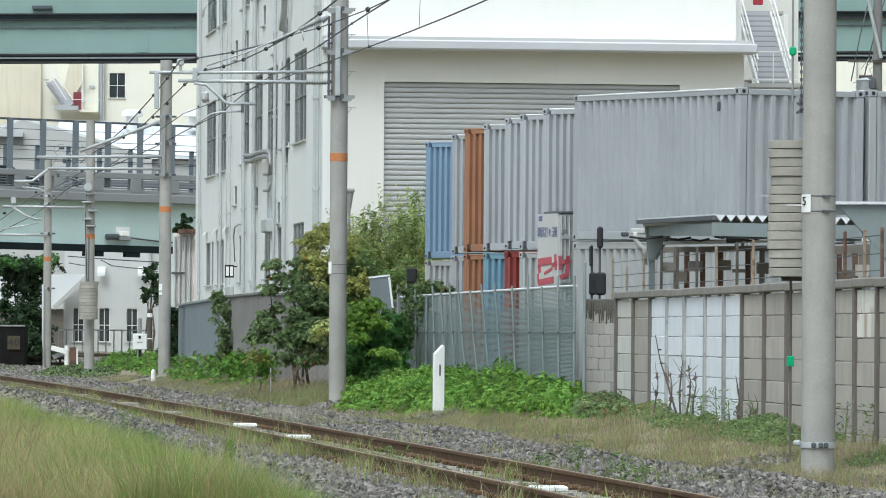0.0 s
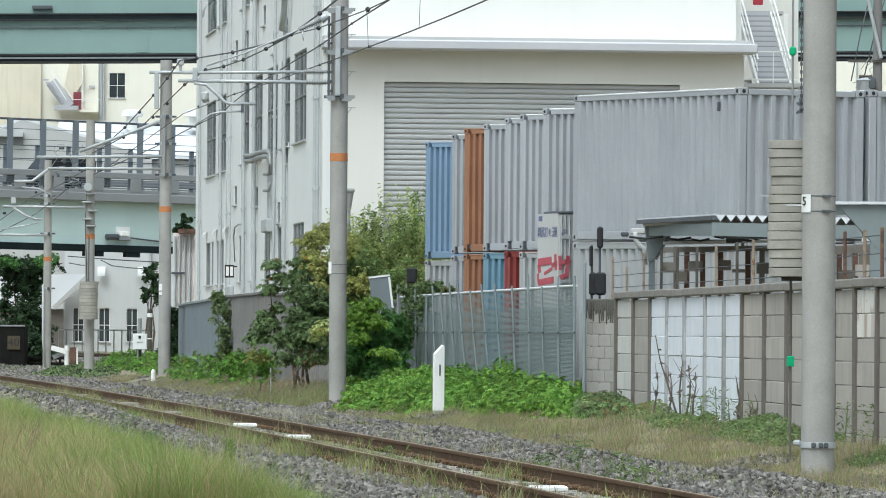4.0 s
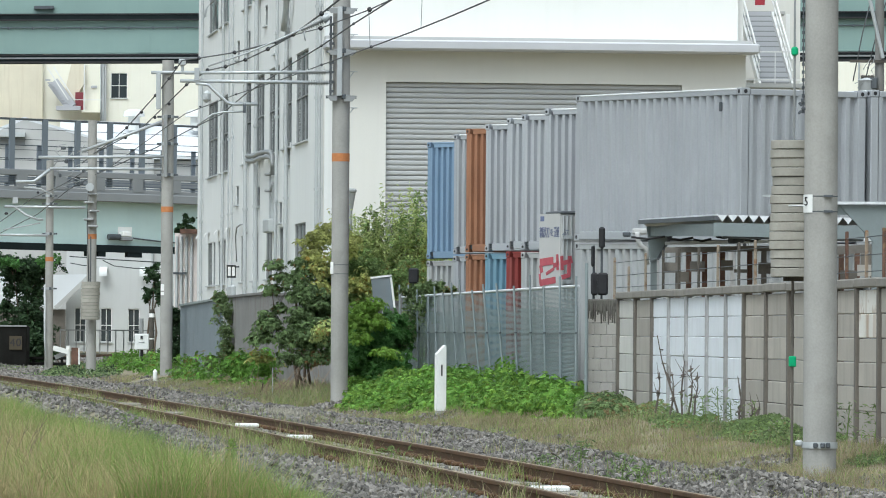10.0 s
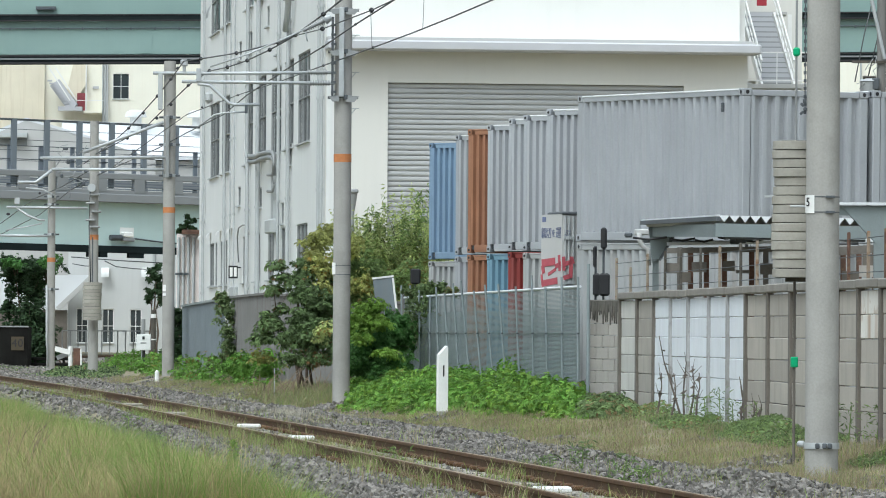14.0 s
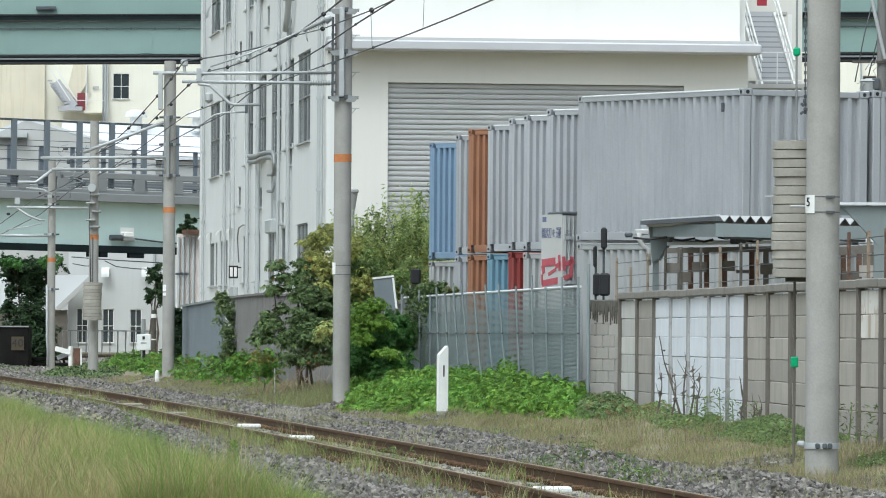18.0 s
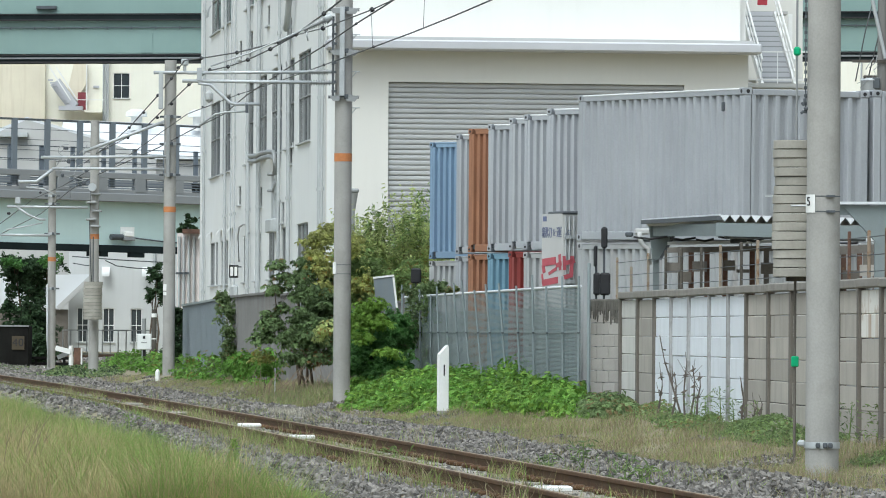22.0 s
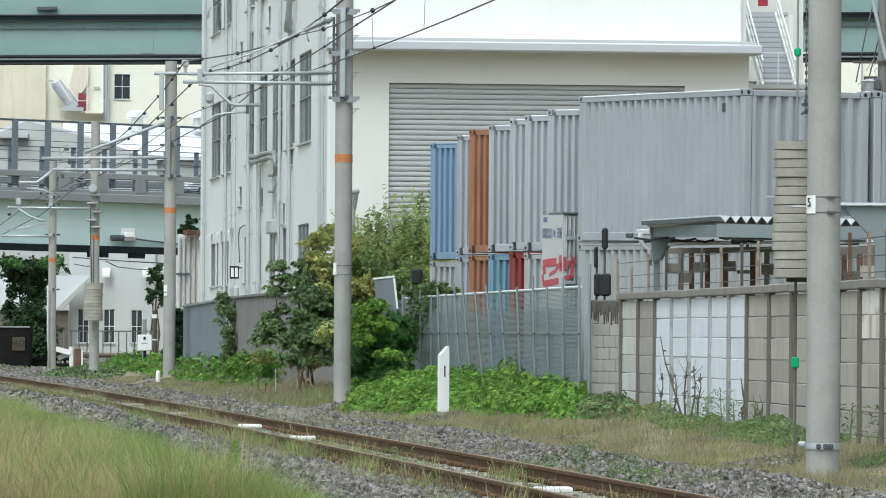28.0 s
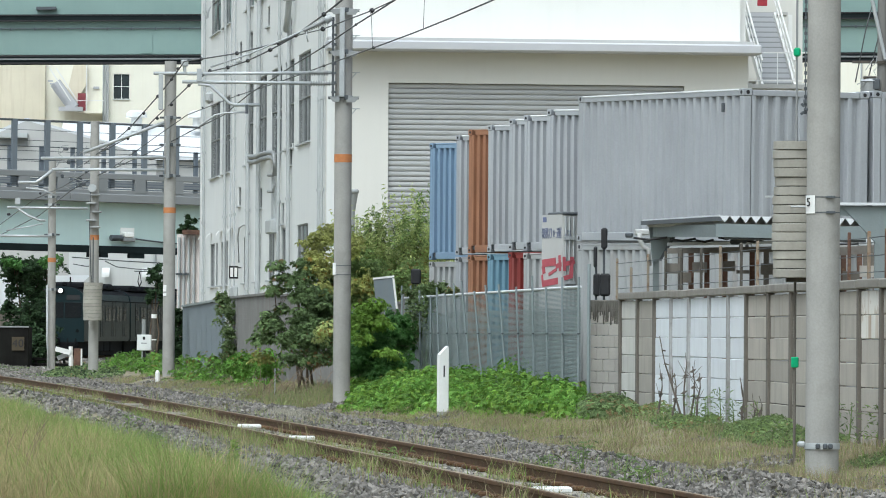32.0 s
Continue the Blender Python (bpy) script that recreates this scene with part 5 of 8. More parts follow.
# tension weights beside it
w = weights("tension_weight", (3.983, 62.6, 0), 2.265, 15, 16.15 * 62.6 / 9800, 0.262, "column of round weathered concrete tension weights on a rod")
part("hanger_rod", Geo().cyl((0, 0, 3.798), (0, 0, 9.2), 0.013, n=8), FRAMEGREY, w)
part("green_marker", Geo().box((0, -0.02, 4.82), (0.08, 0.06, 0.1), bevel=0.02), GREENTAG, w, "green marker on the rod")
part("base_hook", Geo().box((0, 0, 2.246), (0.22, 0.2, 0.05)), BROWN, w)
part("bracket", Geo().box((-0.29, 0, 3.183), (0.12, 0.06, 0.025)), GALV, w)
gr = thing("guide_rod", "thin dark guide rod with a green marker", "rod", (3.994, 62.9, 0))
part("rod", Geo().cyl((0, 0, -0.1), (0, 0, 2.229), 0.016, n=8), BOARDPOST, gr)
part("green_marker", Geo().box((0, -0.03, 1.311), (0.085, 0.05, 0.12), bevel=0.01), GREENTAG, gr, "bright green tape")


def swing_arm(t, pts, r=0.03, name="bracket_arm"):
    part(name, Geo().tube(pts, r, 8), GALV, t)


# the second pole
D2 = 116.0
t2, rad = pole((-2.12, D2, 0), 10.6, 0.18, 0.183, "grey concrete catenary pole with an orange band and bracket arms", 5.279)
ox, oz = -2.12, 0.0
for y in (173, 92, 18):
    z = 8.594 - y * D2 / 9800
    clamp(t2, z, 0.18)
    part("clamp_plate", Geo().box((0.0, -0.23, z), (0.6, 0.05, 0.03)), DARKSTEEL, t2)
    part("wedge_bracket", Geo().prism([(0.06, z + 0.015), (0.34, z + 0.015), (0.24, z - 0.1), (0.06, z - 0.1)], -0.27, -0.2), FRAMEGREY, t2)
    part("wedge_bracket", Geo().prism([(-0.3, z + 0.015), (-0.08, z + 0.015), (-0.08, z - 0.09), (-0.22, z - 0.09)], -0.27, -0.2), FRAMEGREY, t2)
za, zb = 6.558, 8.428
part("channel_bar", Geo().box((-0.03, -0.26, (za + zb) / 2), (0.11, 0.08, zb - za), bevel=0.01), GALV, t2, "galvanised channel on the pole")
g = Geo().box((-0.22, -0.2, (za + zb) / 2 - 0.1), (0.05, 0.05, zb - za - 0.2))
for i in range(8):
    g.box((-0.2, -0.2, za + 0.1 + i * 0.2), (0.1, 0.09, 0.05))
part("insulator_string", g, DARKSTEEL, t2, "dark string of pole fittings")
for y in (62, 128, 192):
    z = 8.595 - y * D2 / 9800
    part("step_bolt", Geo().cyl((0.16, 0, z), (0.34, 0, z), 0.012, n=6), GALV, t2)
    part("step_bolt_brace", Geo().cyl((0.17, 0, z - 0.12), (0.27, 0, z), 0.012, n=6), GALV, t2)
z0, z1 = 2.84, 3.088
part("number_plate", Geo().box((-0.165, -0.1, (z0 + z1) / 2), (0.09, 0.02, z1 - z0), Matrix.Rotation(radians(-50), 3, "Z")), WHITE, t2, "small white number plate")
for y in (470, 486):
    part("tie_wire", Geo().cyl((0, 0, 8.593 - y * D2 / 9800 - 0.006), (0, 0, 8.593 - y * D2 / 9800 + 0.006), 0.187, n=20), DARKSTEEL, t2)
P2 = lambda x, y: ((x - 784) * D2 / 9800 + 0.0065 * (y - 441) * D2 / 9800 + 2.12, -0.2, 8.607 - y * D2 / 9800 + 0.0065 * (x - 784) * D2 / 9800)
swing_arm(t2, [P2(331, 131), P2(588, 129)], 0.034)
swing_arm(t2, [P2(322, 145), P2(592, 148)], 0.036)
swing_arm(t2, [P2(350, 149), P2(372, 152), P2(405, 183), P2(415, 186), P2(460, 186)], 0.034, "steady_arm")
swing_arm(t2, [P2(352, 224), P2(380, 204), P2(400, 200), P2(436, 199)], 0.02, "registration_arm")
part("drop_bracket", Geo().box(P2(436, 193), (0.06, 0.06, 0.2)), DARKSTEEL, t2)
def ribbed(a, b, r0, r1, ribs):
    """An insulator: a core with thin discs along it."""
    a, b = Vector(a), Vector(b)
    g = Geo().cyl(a, b, r0 * 0.6, r1 * 0.6, 10)
    for i in range(ribs):
        f = (i + 0.5) / ribs
        w = (b - a) / ribs * 0.22
        p = a.lerp(b, f)
        g.cyl(p - w, p + w, r0 + (r1 - r0) * f, n=12)
    return g


part("arm_insulator", ribbed(P2(545, 129), P2(580, 129), 0.06, 0.06, 8), FRAMEGREY, t2, "ribbed insulator")
part("arm_insulator", ribbed(P2(548, 148), P2(584, 148), 0.06, 0.06, 8), FRAMEGREY, t2, "ribbed insulator")
part("arm_clamp", Geo().box(P2(352, 133), (0.1, 0.1, 0.26)), GALV, t2)
part("tension_insulator", ribbed(P2(536, 55), P2(574, 37), 0.05, 0.085, 10), FRAMEGREY, t2, "ribbed tension insulator")
part("insulator_cap", Geo().cyl(P2(574, 37), P2(586, 30), 0.1, 0.07, n=12), GALV, t2)
part("arcing_horn", Geo().tube([P2(541, 56), P2(542, 66), P2(544, 74)], 0.016, 6), GALV, t2)
part("pull_off_rod", Geo().tube([P2(372, 119), P2(440, 96), P2(492, 74), P2(545, 50)], 0.018, 8), GALV, t2, "long pale pull-off rod")

# the third pole
D3 = 168.3
t3, rad = pole((-8.34, D3, 0), 9.858, 0.185, 0.18, "grey concrete catenary pole with an orange band and capped top", 5.324)
P3 = lambda x, y: ((x - 784) * D3 / 9800 + 0.0065 * (y - 441) * D3 / 9800 + 8.34, -0.22, 11.767 - y * D3 / 9800 + 0.0065 * (x - 784) * D3 / 9800)
for y in (208, 256, 311):
    clamp(t3, P3(299, y)[2], 0.182)
part("channel_bar", Geo().box((-0.05, -0.24, P3(299, 260)[2]), (0.11, 0.07, 1.9), bevel=0.01), FRAMEGREY, t3)
part("top_box", Geo().box(P3(284, 163), (0.14, 0.14, 1.1), bevel=0.02), PIPE, t3)
swing_arm(t3, [P3(271, 130), P3(360, 130)], 0.05)
part("top_insulator", Geo().box(P3(326, 112), (0.22, 0.2, 0.2), bevel=0.03).cyl(P3(326, 116), P3(326, 132), 0.05, n=8), GALV, t3)
swing_arm(t3, [P3(72, 280), P3(298, 279)], 0.045)
swing_arm(t3, [P3(92, 300), P3(290, 301)], 0.045)
swing_arm(t3, [P3(32, 323), P3(64, 323), P3(92, 302)], 0.05, "steady_arm")
swing_arm(t3, [P3(46, 333), P3(76, 336), P3(100, 348)], 0.025, "registration_arm")
swing_arm(t3, [P3(148, 270), P3(210, 247), P3(290, 217)], 0.05, "strut")
part("plate_small", Geo().box((-0.12, -0.17, P3(291, 510)[2]), (0.1, 0.02, 0.2)), WHITE, t3)
part("plate_small", Geo().box((-0.12, -0.17, P3(291, 521)[2]), (0.1, 0.02, 0.1)), WHITE, t3)
rng = random.Random(5)
for i in range(14):
    a = [rng.uniform(105, 150), rng.uniform(262, 335)]
    b = [a[0] + rng.uniform(-18, 22), a[1] + rng.uniform(-22, 22)]
    part("jumper_cable", Geo().tube([P3(*a), P3((a[0] + b[0]) / 2 + 6, (a[1] + b[1]) / 2 - 5), P3(*b)], 0.014, 6), FRAMEGREY, t3)
for x, y, k in ((118, 268, 16), (120, 305, 13), (138, 318, 9)):
    part("jumper_cable", Geo().tube([P3(x + k * math.cos(a * 0.7), y + 0.7 * k * math.sin(a * 0.7)) for a in range(8)], 0.012, 6), FRAMEGREY, t3)
for x, y, w, h in ((116, 264, 9, 5), (121, 287, 6, 8), (148, 326, 7, 7), (152, 304, 6, 5), (110, 312, 5, 7)):
    part("cable_clamp", Geo().box(P3(x, y), (w * D3 / 9800, 0.1, h * D3 / 9800), bevel=0.02), DARKSTEEL, t3)

# the two far poles
D4 = 188.8
t4, rad = pole((-11.92, D4, 0), 8.8, 0.175, 0.15, "concrete pole with hanging weights", 4.836)
P4 = lambda x, y: ((x - 784) * D4 / 9800 + 0.0065 * (y - 441) * D4 / 9800 + 11.92, -0.25, 13.005 - y * D4 / 9800 + 0.0065 * (x - 784) * D4 / 9800)
part("pulley", Geo().cyl(P4(163, 333), (P4(163, 333)[0], -0.4, P4(163, 333)[2]), 0.14, n=16), GALV, t4, "round tension pulley")
for y in (345, 360, 375, 390, 402):
    part("fitting", Geo().box((rng.uniform(-0.1, 0.1), -0.2, P4(165, y)[2]), (0.34, 0.3, 0.07), bevel=0.02), FRAMEGREY, t4)
part("cable", Geo().tube([P4(160, 340), P4(158, 400), P4(161, 500)], 0.02, 6), DARKSTEEL, t4)
w4 = weights("tension_weight", (-11.914, 188.2, 0), 2.003, 11, 6.1 * 188.2 / 9800, 0.32, "column of round concrete tension weights on a far pole")
part("hanger_rod", Geo().cyl((0, 0, 3.289), (0, 0, 4.826), 0.02, n=6), DARKSTEEL, w4)
D5 = 216.2
t5, rad = pole((-15.3, D5, 0), 8.273, 0.165, 0.145, "slim grey concrete pole beside the curve", 4.413)
P5 = lambda x, y: ((x - 784) * D5 / 9800 + 0.0065 * (y - 441) * D5 / 9800 + 15.3, -0.25, 14.66 - y * D5 / 9800 + 0.0065 * (x - 784) * D5 / 9800)
swing_arm(t5, [P5(12, 367), P5(155, 369)], 0.05)
swing_arm(t5, [P5(30, 368), P5(50, 382), P5(70, 390), P5(80, 390)], 0.045, "steady_arm")
swing_arm(t5, [P5(10, 408), P5(45, 402), P5(75, 396)], 0.025, "registration_arm")
swing_arm(t5, [P5(0, 417), P5(88, 418)], 0.05, "cross_bar")
part("top_insulator", Geo().box(P5(31, 356), (0.2, 0.2, 0.25)), GALV, t5)
for y in (348, 362, 415, 512):
    clamp(t5, P5(90, y)[2], 0.16)
part("conduit", Geo().tube([P5(83, 505), P5(83, 600), P5(86, 650)], 0.04, 6), PIPE, t5)


def W(x, y, d):
    return ((x - 784) + 0.0065 * (y - 441)) * d / 9800, d, 1.6 + (592 - y + 0.0065 * (x - 784)) * d / 9800


def wire(label, pts, r=0.014, beads=(), bead=0.1):
    t = thing("overhead_wire", label, "wire", (0, 0, 0), group="overhead wires of the line")
    p3 = [W(*p) for p in pts]
    part("strand", Geo().tube(p3, r, 6), WIRE, t)
    for p in beads:
        part("bead", Geo().box(W(*p), (bead, bead, bead), bevel=bead * 0.32), BEAD, t)
    return t


wire("dark feeder wire with black clamps", [(227, 227, 180), (278, 170, 170), (302, 140, 166), (325, 108, 160), (355, 104, 152), (418, 94, 140), (477, 79, 131), (492, 76, 129), (522, 62, 125), (572, 25, 115.5), (606, -2, 108)], 0.019,
     [(278, 170, 170), (302, 140, 166), (314, 121, 163), (355, 104, 152), (418, 94, 140), (492, 76, 129), (522, 62, 125), (572, 25, 115.6)])
wire("dark messenger wire with black clamps", [(161, 277, 190), (253, 229, 176), (333, 151, 162), (369, 126, 150), (402, 119, 143), (437, 107, 138), (477, 88, 131), (522, 63, 125)], 0.017,
     [(277, 209, 171), (253, 229, 176), (225, 245, 180), (333, 151, 162), (302, 185, 167), (370, 125, 150), (402, 119, 143), (437, 107, 138), (477, 88, 131)])
wire("thin messenger wire with black clamps", [(522, 63, 125), (570, 51, 118), (657, 18, 107), (700, -2, 102)], 0.012, [(570, 51, 118), (657, 18, 107)])
wire("overhead contact wire above the track", [(172, 310, 188), (280, 262, 172), (332, 234, 163), (395, 203, 151), (437, 168, 139), (521, 113, 124), (572, 82, 116), (629, 43, 110), (700, -2, 103)], 0.015,
     [(572, 82, 116), (629, 43, 110), (312, 245, 166)], 0.055)
wire("overhead contact wire above the track", [(199, 296, 186), (280, 238, 170), (330, 203, 160), (421, 168, 143), (495, 144, 128), (572, 116, 114), (660, 84, 101), (730, 58, 93), (800, 30, 86), (875, -2, 80)], 0.012,
     [(421, 168, 143), (572, 116, 114), (660, 84, 101), (357, 190, 155), (495, 144, 128)], 0.055)
wire("thin dropper wire hanging above the track", [(658, 84, 101), (656, 30, 101.5), (654, 19, 102)], 0.006)
wire("thin dropper wire hanging above the track", [(748, 50, 92), (750, -2, 92)], 0.006)
wire("dark messenger wire with black clamps", [(148, 290, 200), (203, 248, 188), (227, 227, 180)], 0.016,
     [(227, 227, 180), (203, 248, 188), (253, 200, 175)])
wire("thin far contact wire above the track", [(-5, 418, 225), (70, 380, 215), (124, 337, 205), (172, 310, 190)], 0.014, [(15, 379, 216), (70, 342, 214), (13, 379, 215)])
wire("thin far contact wire above the track", [(-5, 400, 228), (60, 352, 214), (110, 330, 204), (161, 300, 190)], 0.014)
wire("thin cable under the bridge", [(126, 455, 321.5), (205, 461, 322), (292, 466, 325)], 0.035)
wire("thin cable under the bridge", [(128, 467, 321.5), (150, 471, 322), (170, 471, 322.5)], 0.03)
wire("sagging cable under the bridge", [(185, 462, 322), (205, 472, 323), (240, 476, 324), (275, 477, 325)], 0.03)
wire("slanting dark stay wire of a pole", [(1535, 142, 150), (1560, 40, 150), (1575, -5, 150)], 0.018)
wire("slanting dark stay wire of a pole", [(1545, 0, 150), (1530, 60, 150), (1513, 145, 150)], 0.018)


# ---------------------------------------------------------------- canopy and racks behind the board wall
def canopy():
    t = thing("steel_canopy", "grey-green steel canopy with a corrugated roof behind the wall", "canopy", (0, 0, 0))
    fl, fr = Vector((4.13, 83, 3.312)), Vector((6.333, 83, 3.276))
    bl, br = Vector((3.239, 90, 3.375)), Vector((5.655, 90, 3.391))
    g = Geo()
    n = 14
    f0 = lambda k: fl + (fr - fl) * k / n
    b0 = lambda k: bl + (br - bl) * k / n
    up = Vector((0, 0, 0.10))
    for i in range(n):
        pts = [(f0(i), b0(i), 1), (f0(i + 0.5), b0(i + 0.5), 0), (f0(i + 1), b0(i + 1), 1)]
        for (fa, ba, ua), (fb, bb, ub) in zip(pts, pts[1:]):
            q = [fa + up * ua, fb + up * ub, bb + up * ub, ba + up * ua]
            g.face(q)
            g.face([p - Vector((0, 0, 0.012)) for p in q[::-1]])
    part("corrugated_roof", g, ROOFGREY, t)
    g = Geo()
    for i in range(n):
        a, b, c = f0(i) + up, f0(i + 0.5), f0(i + 1) + up
        g.face([p + Vector((0, -0.01, 0)) for p in (a, b, c)])
    part("white_end_closure", g, ROOFWHITE, t, "white zigzag end of the roofing")
    part("edge_trim", Geo().beam(fl + Vector((0, 0, 0.1)), bl + Vector((0, 0, 0.1)), 0.04, 0.025), ROOFWHITE, t)
    part("edge_gutter", Geo().beam(fl + Vector((0, 0, 0.05)), bl + Vector((0, 0, 0.06)), 0.08, 0.065), ROOFDARK, t)
    part("front_beam", Geo().beam(fl + Vector((-0.05, 0.05, -0.12)), fr + Vector((0, 0.05, -0.12)), 0.12, 0.2), CANOPY, t)
    part("front_soffit", Geo().beam(fl + Vector((0.1, 0.3, -0.22)), fr + Vector((0, 0.3, -0.22)), 0.5, 0.05), ROOFDARK, t)
    part("side_beam", Geo().beam(fl + Vector((0, 0, -0.13)), bl + Vector((0.2, 0, -0.07)), 0.1, 0.19), CANOPY, t)
    x, d = 3.454, 90.0
    zt = 3.386
    part("left_post", Geo().box((x, d, (zt + 0.6) / 2), (0.1, 0.1, zt - 0.6)), CANOPY, t)
    g = Geo().prism([(x - 0.12, zt), (x + 0.3, zt + 0.03), (x + 0.3, zt - 0.13), (x + 0.06, zt - 0.55), (x - 0.06, zt - 0.6)], d - 0.08, d + 0.06)
    part("bracket_flange", Geo().beam((x + 0.3, d - 0.09, zt - 0.14), (x + 0.06, d - 0.09, zt - 0.56), 0.02, 0.045), ROOFDARK, t)
    part("left_bracket", g, CANOPY, t, "tapered bolted bracket")
    x, d = 6.302, 80.0
    zt = 3.486
    part("right_post", Geo().box((x + 0.02, d, (zt + 0.6) / 2), (0.2, 0.14, zt - 0.6)), CANOPY, t)
    g = Geo().prism([(x - 0.55, zt), (x + 0.2, zt), (x + 0.2, zt - 0.85), (x + 0.03, zt - 0.62)], d - 0.08, d + 0.06)
    part("right_bracket", g, CANOPY, t)
    part("right_beam", Geo().box((x - 0.1, d - 0.1, zt + 0.04), (1.2, 0.12, 0.035)), ROOFWHITE, t)
    part("right_beam_web", Geo().box((x - 0.3, d, zt - 0.06), (0.9, 0.1, 0.14)), CANOPY, t)
    part("rain_head", Geo().box((3.24, 90.5, 3.293), (0.24, 0.2, 0.1), bevel=0.02), ROOFGREY, t)
    part("down_pipe", Geo().tube([(3.199, 90.4, 3.281), (3.2, 90.4, 3.171), (3.256, 90.4, 3.06), (3.339, 90.4, 3.015), (3.359, 90.4, 2.747)], 0.04, 8), ROOFGREY, t)


canopy()


def racks():
    t = thing("storage_rack", "brown steel storage rack with dark boards under the canopy", "rack", (0, 0, 0))
    d = 87.0
    R = lambda x, y, dd=87.0: Vector(W(x, y, dd))
    part("top_beam", Geo().beam(R(1180, 444), R(1420, 440), 0.1, 0.085), RACKGREY, t)
    part("rear_beam", Geo().beam(R(1180, 432, 89), R(1560, 425, 89), 0.1, 0.05), ROOFWHITE, t)
    part("top_beam", Geo().beam(R(1480, 445), R(1562, 440), 0.1, 0.13), RACKGREY, t)
    for x in (1203, 1222, 1250, 1282, 1330, 1355, 1492, 1520, 1548):
        a, b = R(x, 438), R(x, 520)
        part("upright", Geo().beam((b.x, b.y, 0.6), a, 0.09, 0.08), RACKGREY if x % 2 else RUST, t)
    for x0, x1, y0, y1, m in ((1178, 1203, 466, 484, RACKGREY), (1224, 1250, 464, 482, RACKGREY), (1205, 1222, 482, 500, BOARDPOST), (1279, 1300, 462, 480, BOARDPOST),
                              (1345, 1368, 466, 486, RACKGREY), (1302, 1326, 478, 484, RACKGREY), (1490, 1520, 480, 500, BOARDPOST), (1526, 1556, 450, 470, BOARDPOST), (1520, 1545, 470, 490, BLOCK)):
        a, b = R(x0, y1, 86.8), R(x1, y0, 86.8)
        part("board", Geo().box((a + b) / 2, (b.x - a.x, 0.05, b.z - a.z)), m, t)
    for x0, x1, y in ((1120, 1180, 421), (1184, 1230, 423), (1230, 1262, 425), (1270, 1300, 420), (1315, 1350, 425)):
        part("hung_cable", Geo().tube([R(x0, y, 88), R((x0 + x1) / 2, y + 3, 88), R(x1, y - 1, 88)], 0.02, 6), BLACK, t)
    for x, y, s in ((1112, 416, 0.08), (1310, 424, 0.12), (1325, 421, 0.1), (1300, 427, 0.1)):
        part("fitting", Geo().box(R(x, y, 88), (s * 1.6, s, s), bevel=0.02), DARKSTEEL, t)
    # posts and barbed wire on the wall
    b = thing("barbed_wire_fence", "rusty angle posts with barbed wire on the board wall", "fence", (0, 0, 0))
    tops = []
    for i, (x, y, m) in enumerate(((1091, 457, RUSTPALE), (1116, 473, RUSTPALE), (1146, 449, RUSTPALE), (1177, 444, BROWN), (1205, 441, BROWN), (1240, 439, BROWN), (1274, 435, RUSTPALE),
                                   (1311, 430, BROWN), (1340, 426, RUSTPALE), (1502, 411, RUST), (1537, 409, RUSTPALE), (1568, 404, RUST))):
        d = 11.03 / ((x - 784) / 9800 + 0.0871)
        p = Vector(W(x, y, d))
        part("post", Geo().box((p.x, d, (p.z + 2.2) / 2), (0.042, 0.045, p.z - 2.2), bevel=0.008), m, b)
        tops.append((p.x, d, p.z))
    for k in (0.08, 0.28, 0.5):
        pts = [(x, d - 0.03, 2.31 + k) for x, d, z in tops]
        part("barbed_wire", Geo().tube(pts, 0.006, 5), DARKSTEEL, b)


racks()


SHEETDARKBLUE = mat("faded_blue_print", (0.12, 0.14, 0.24), 0.2, 6)


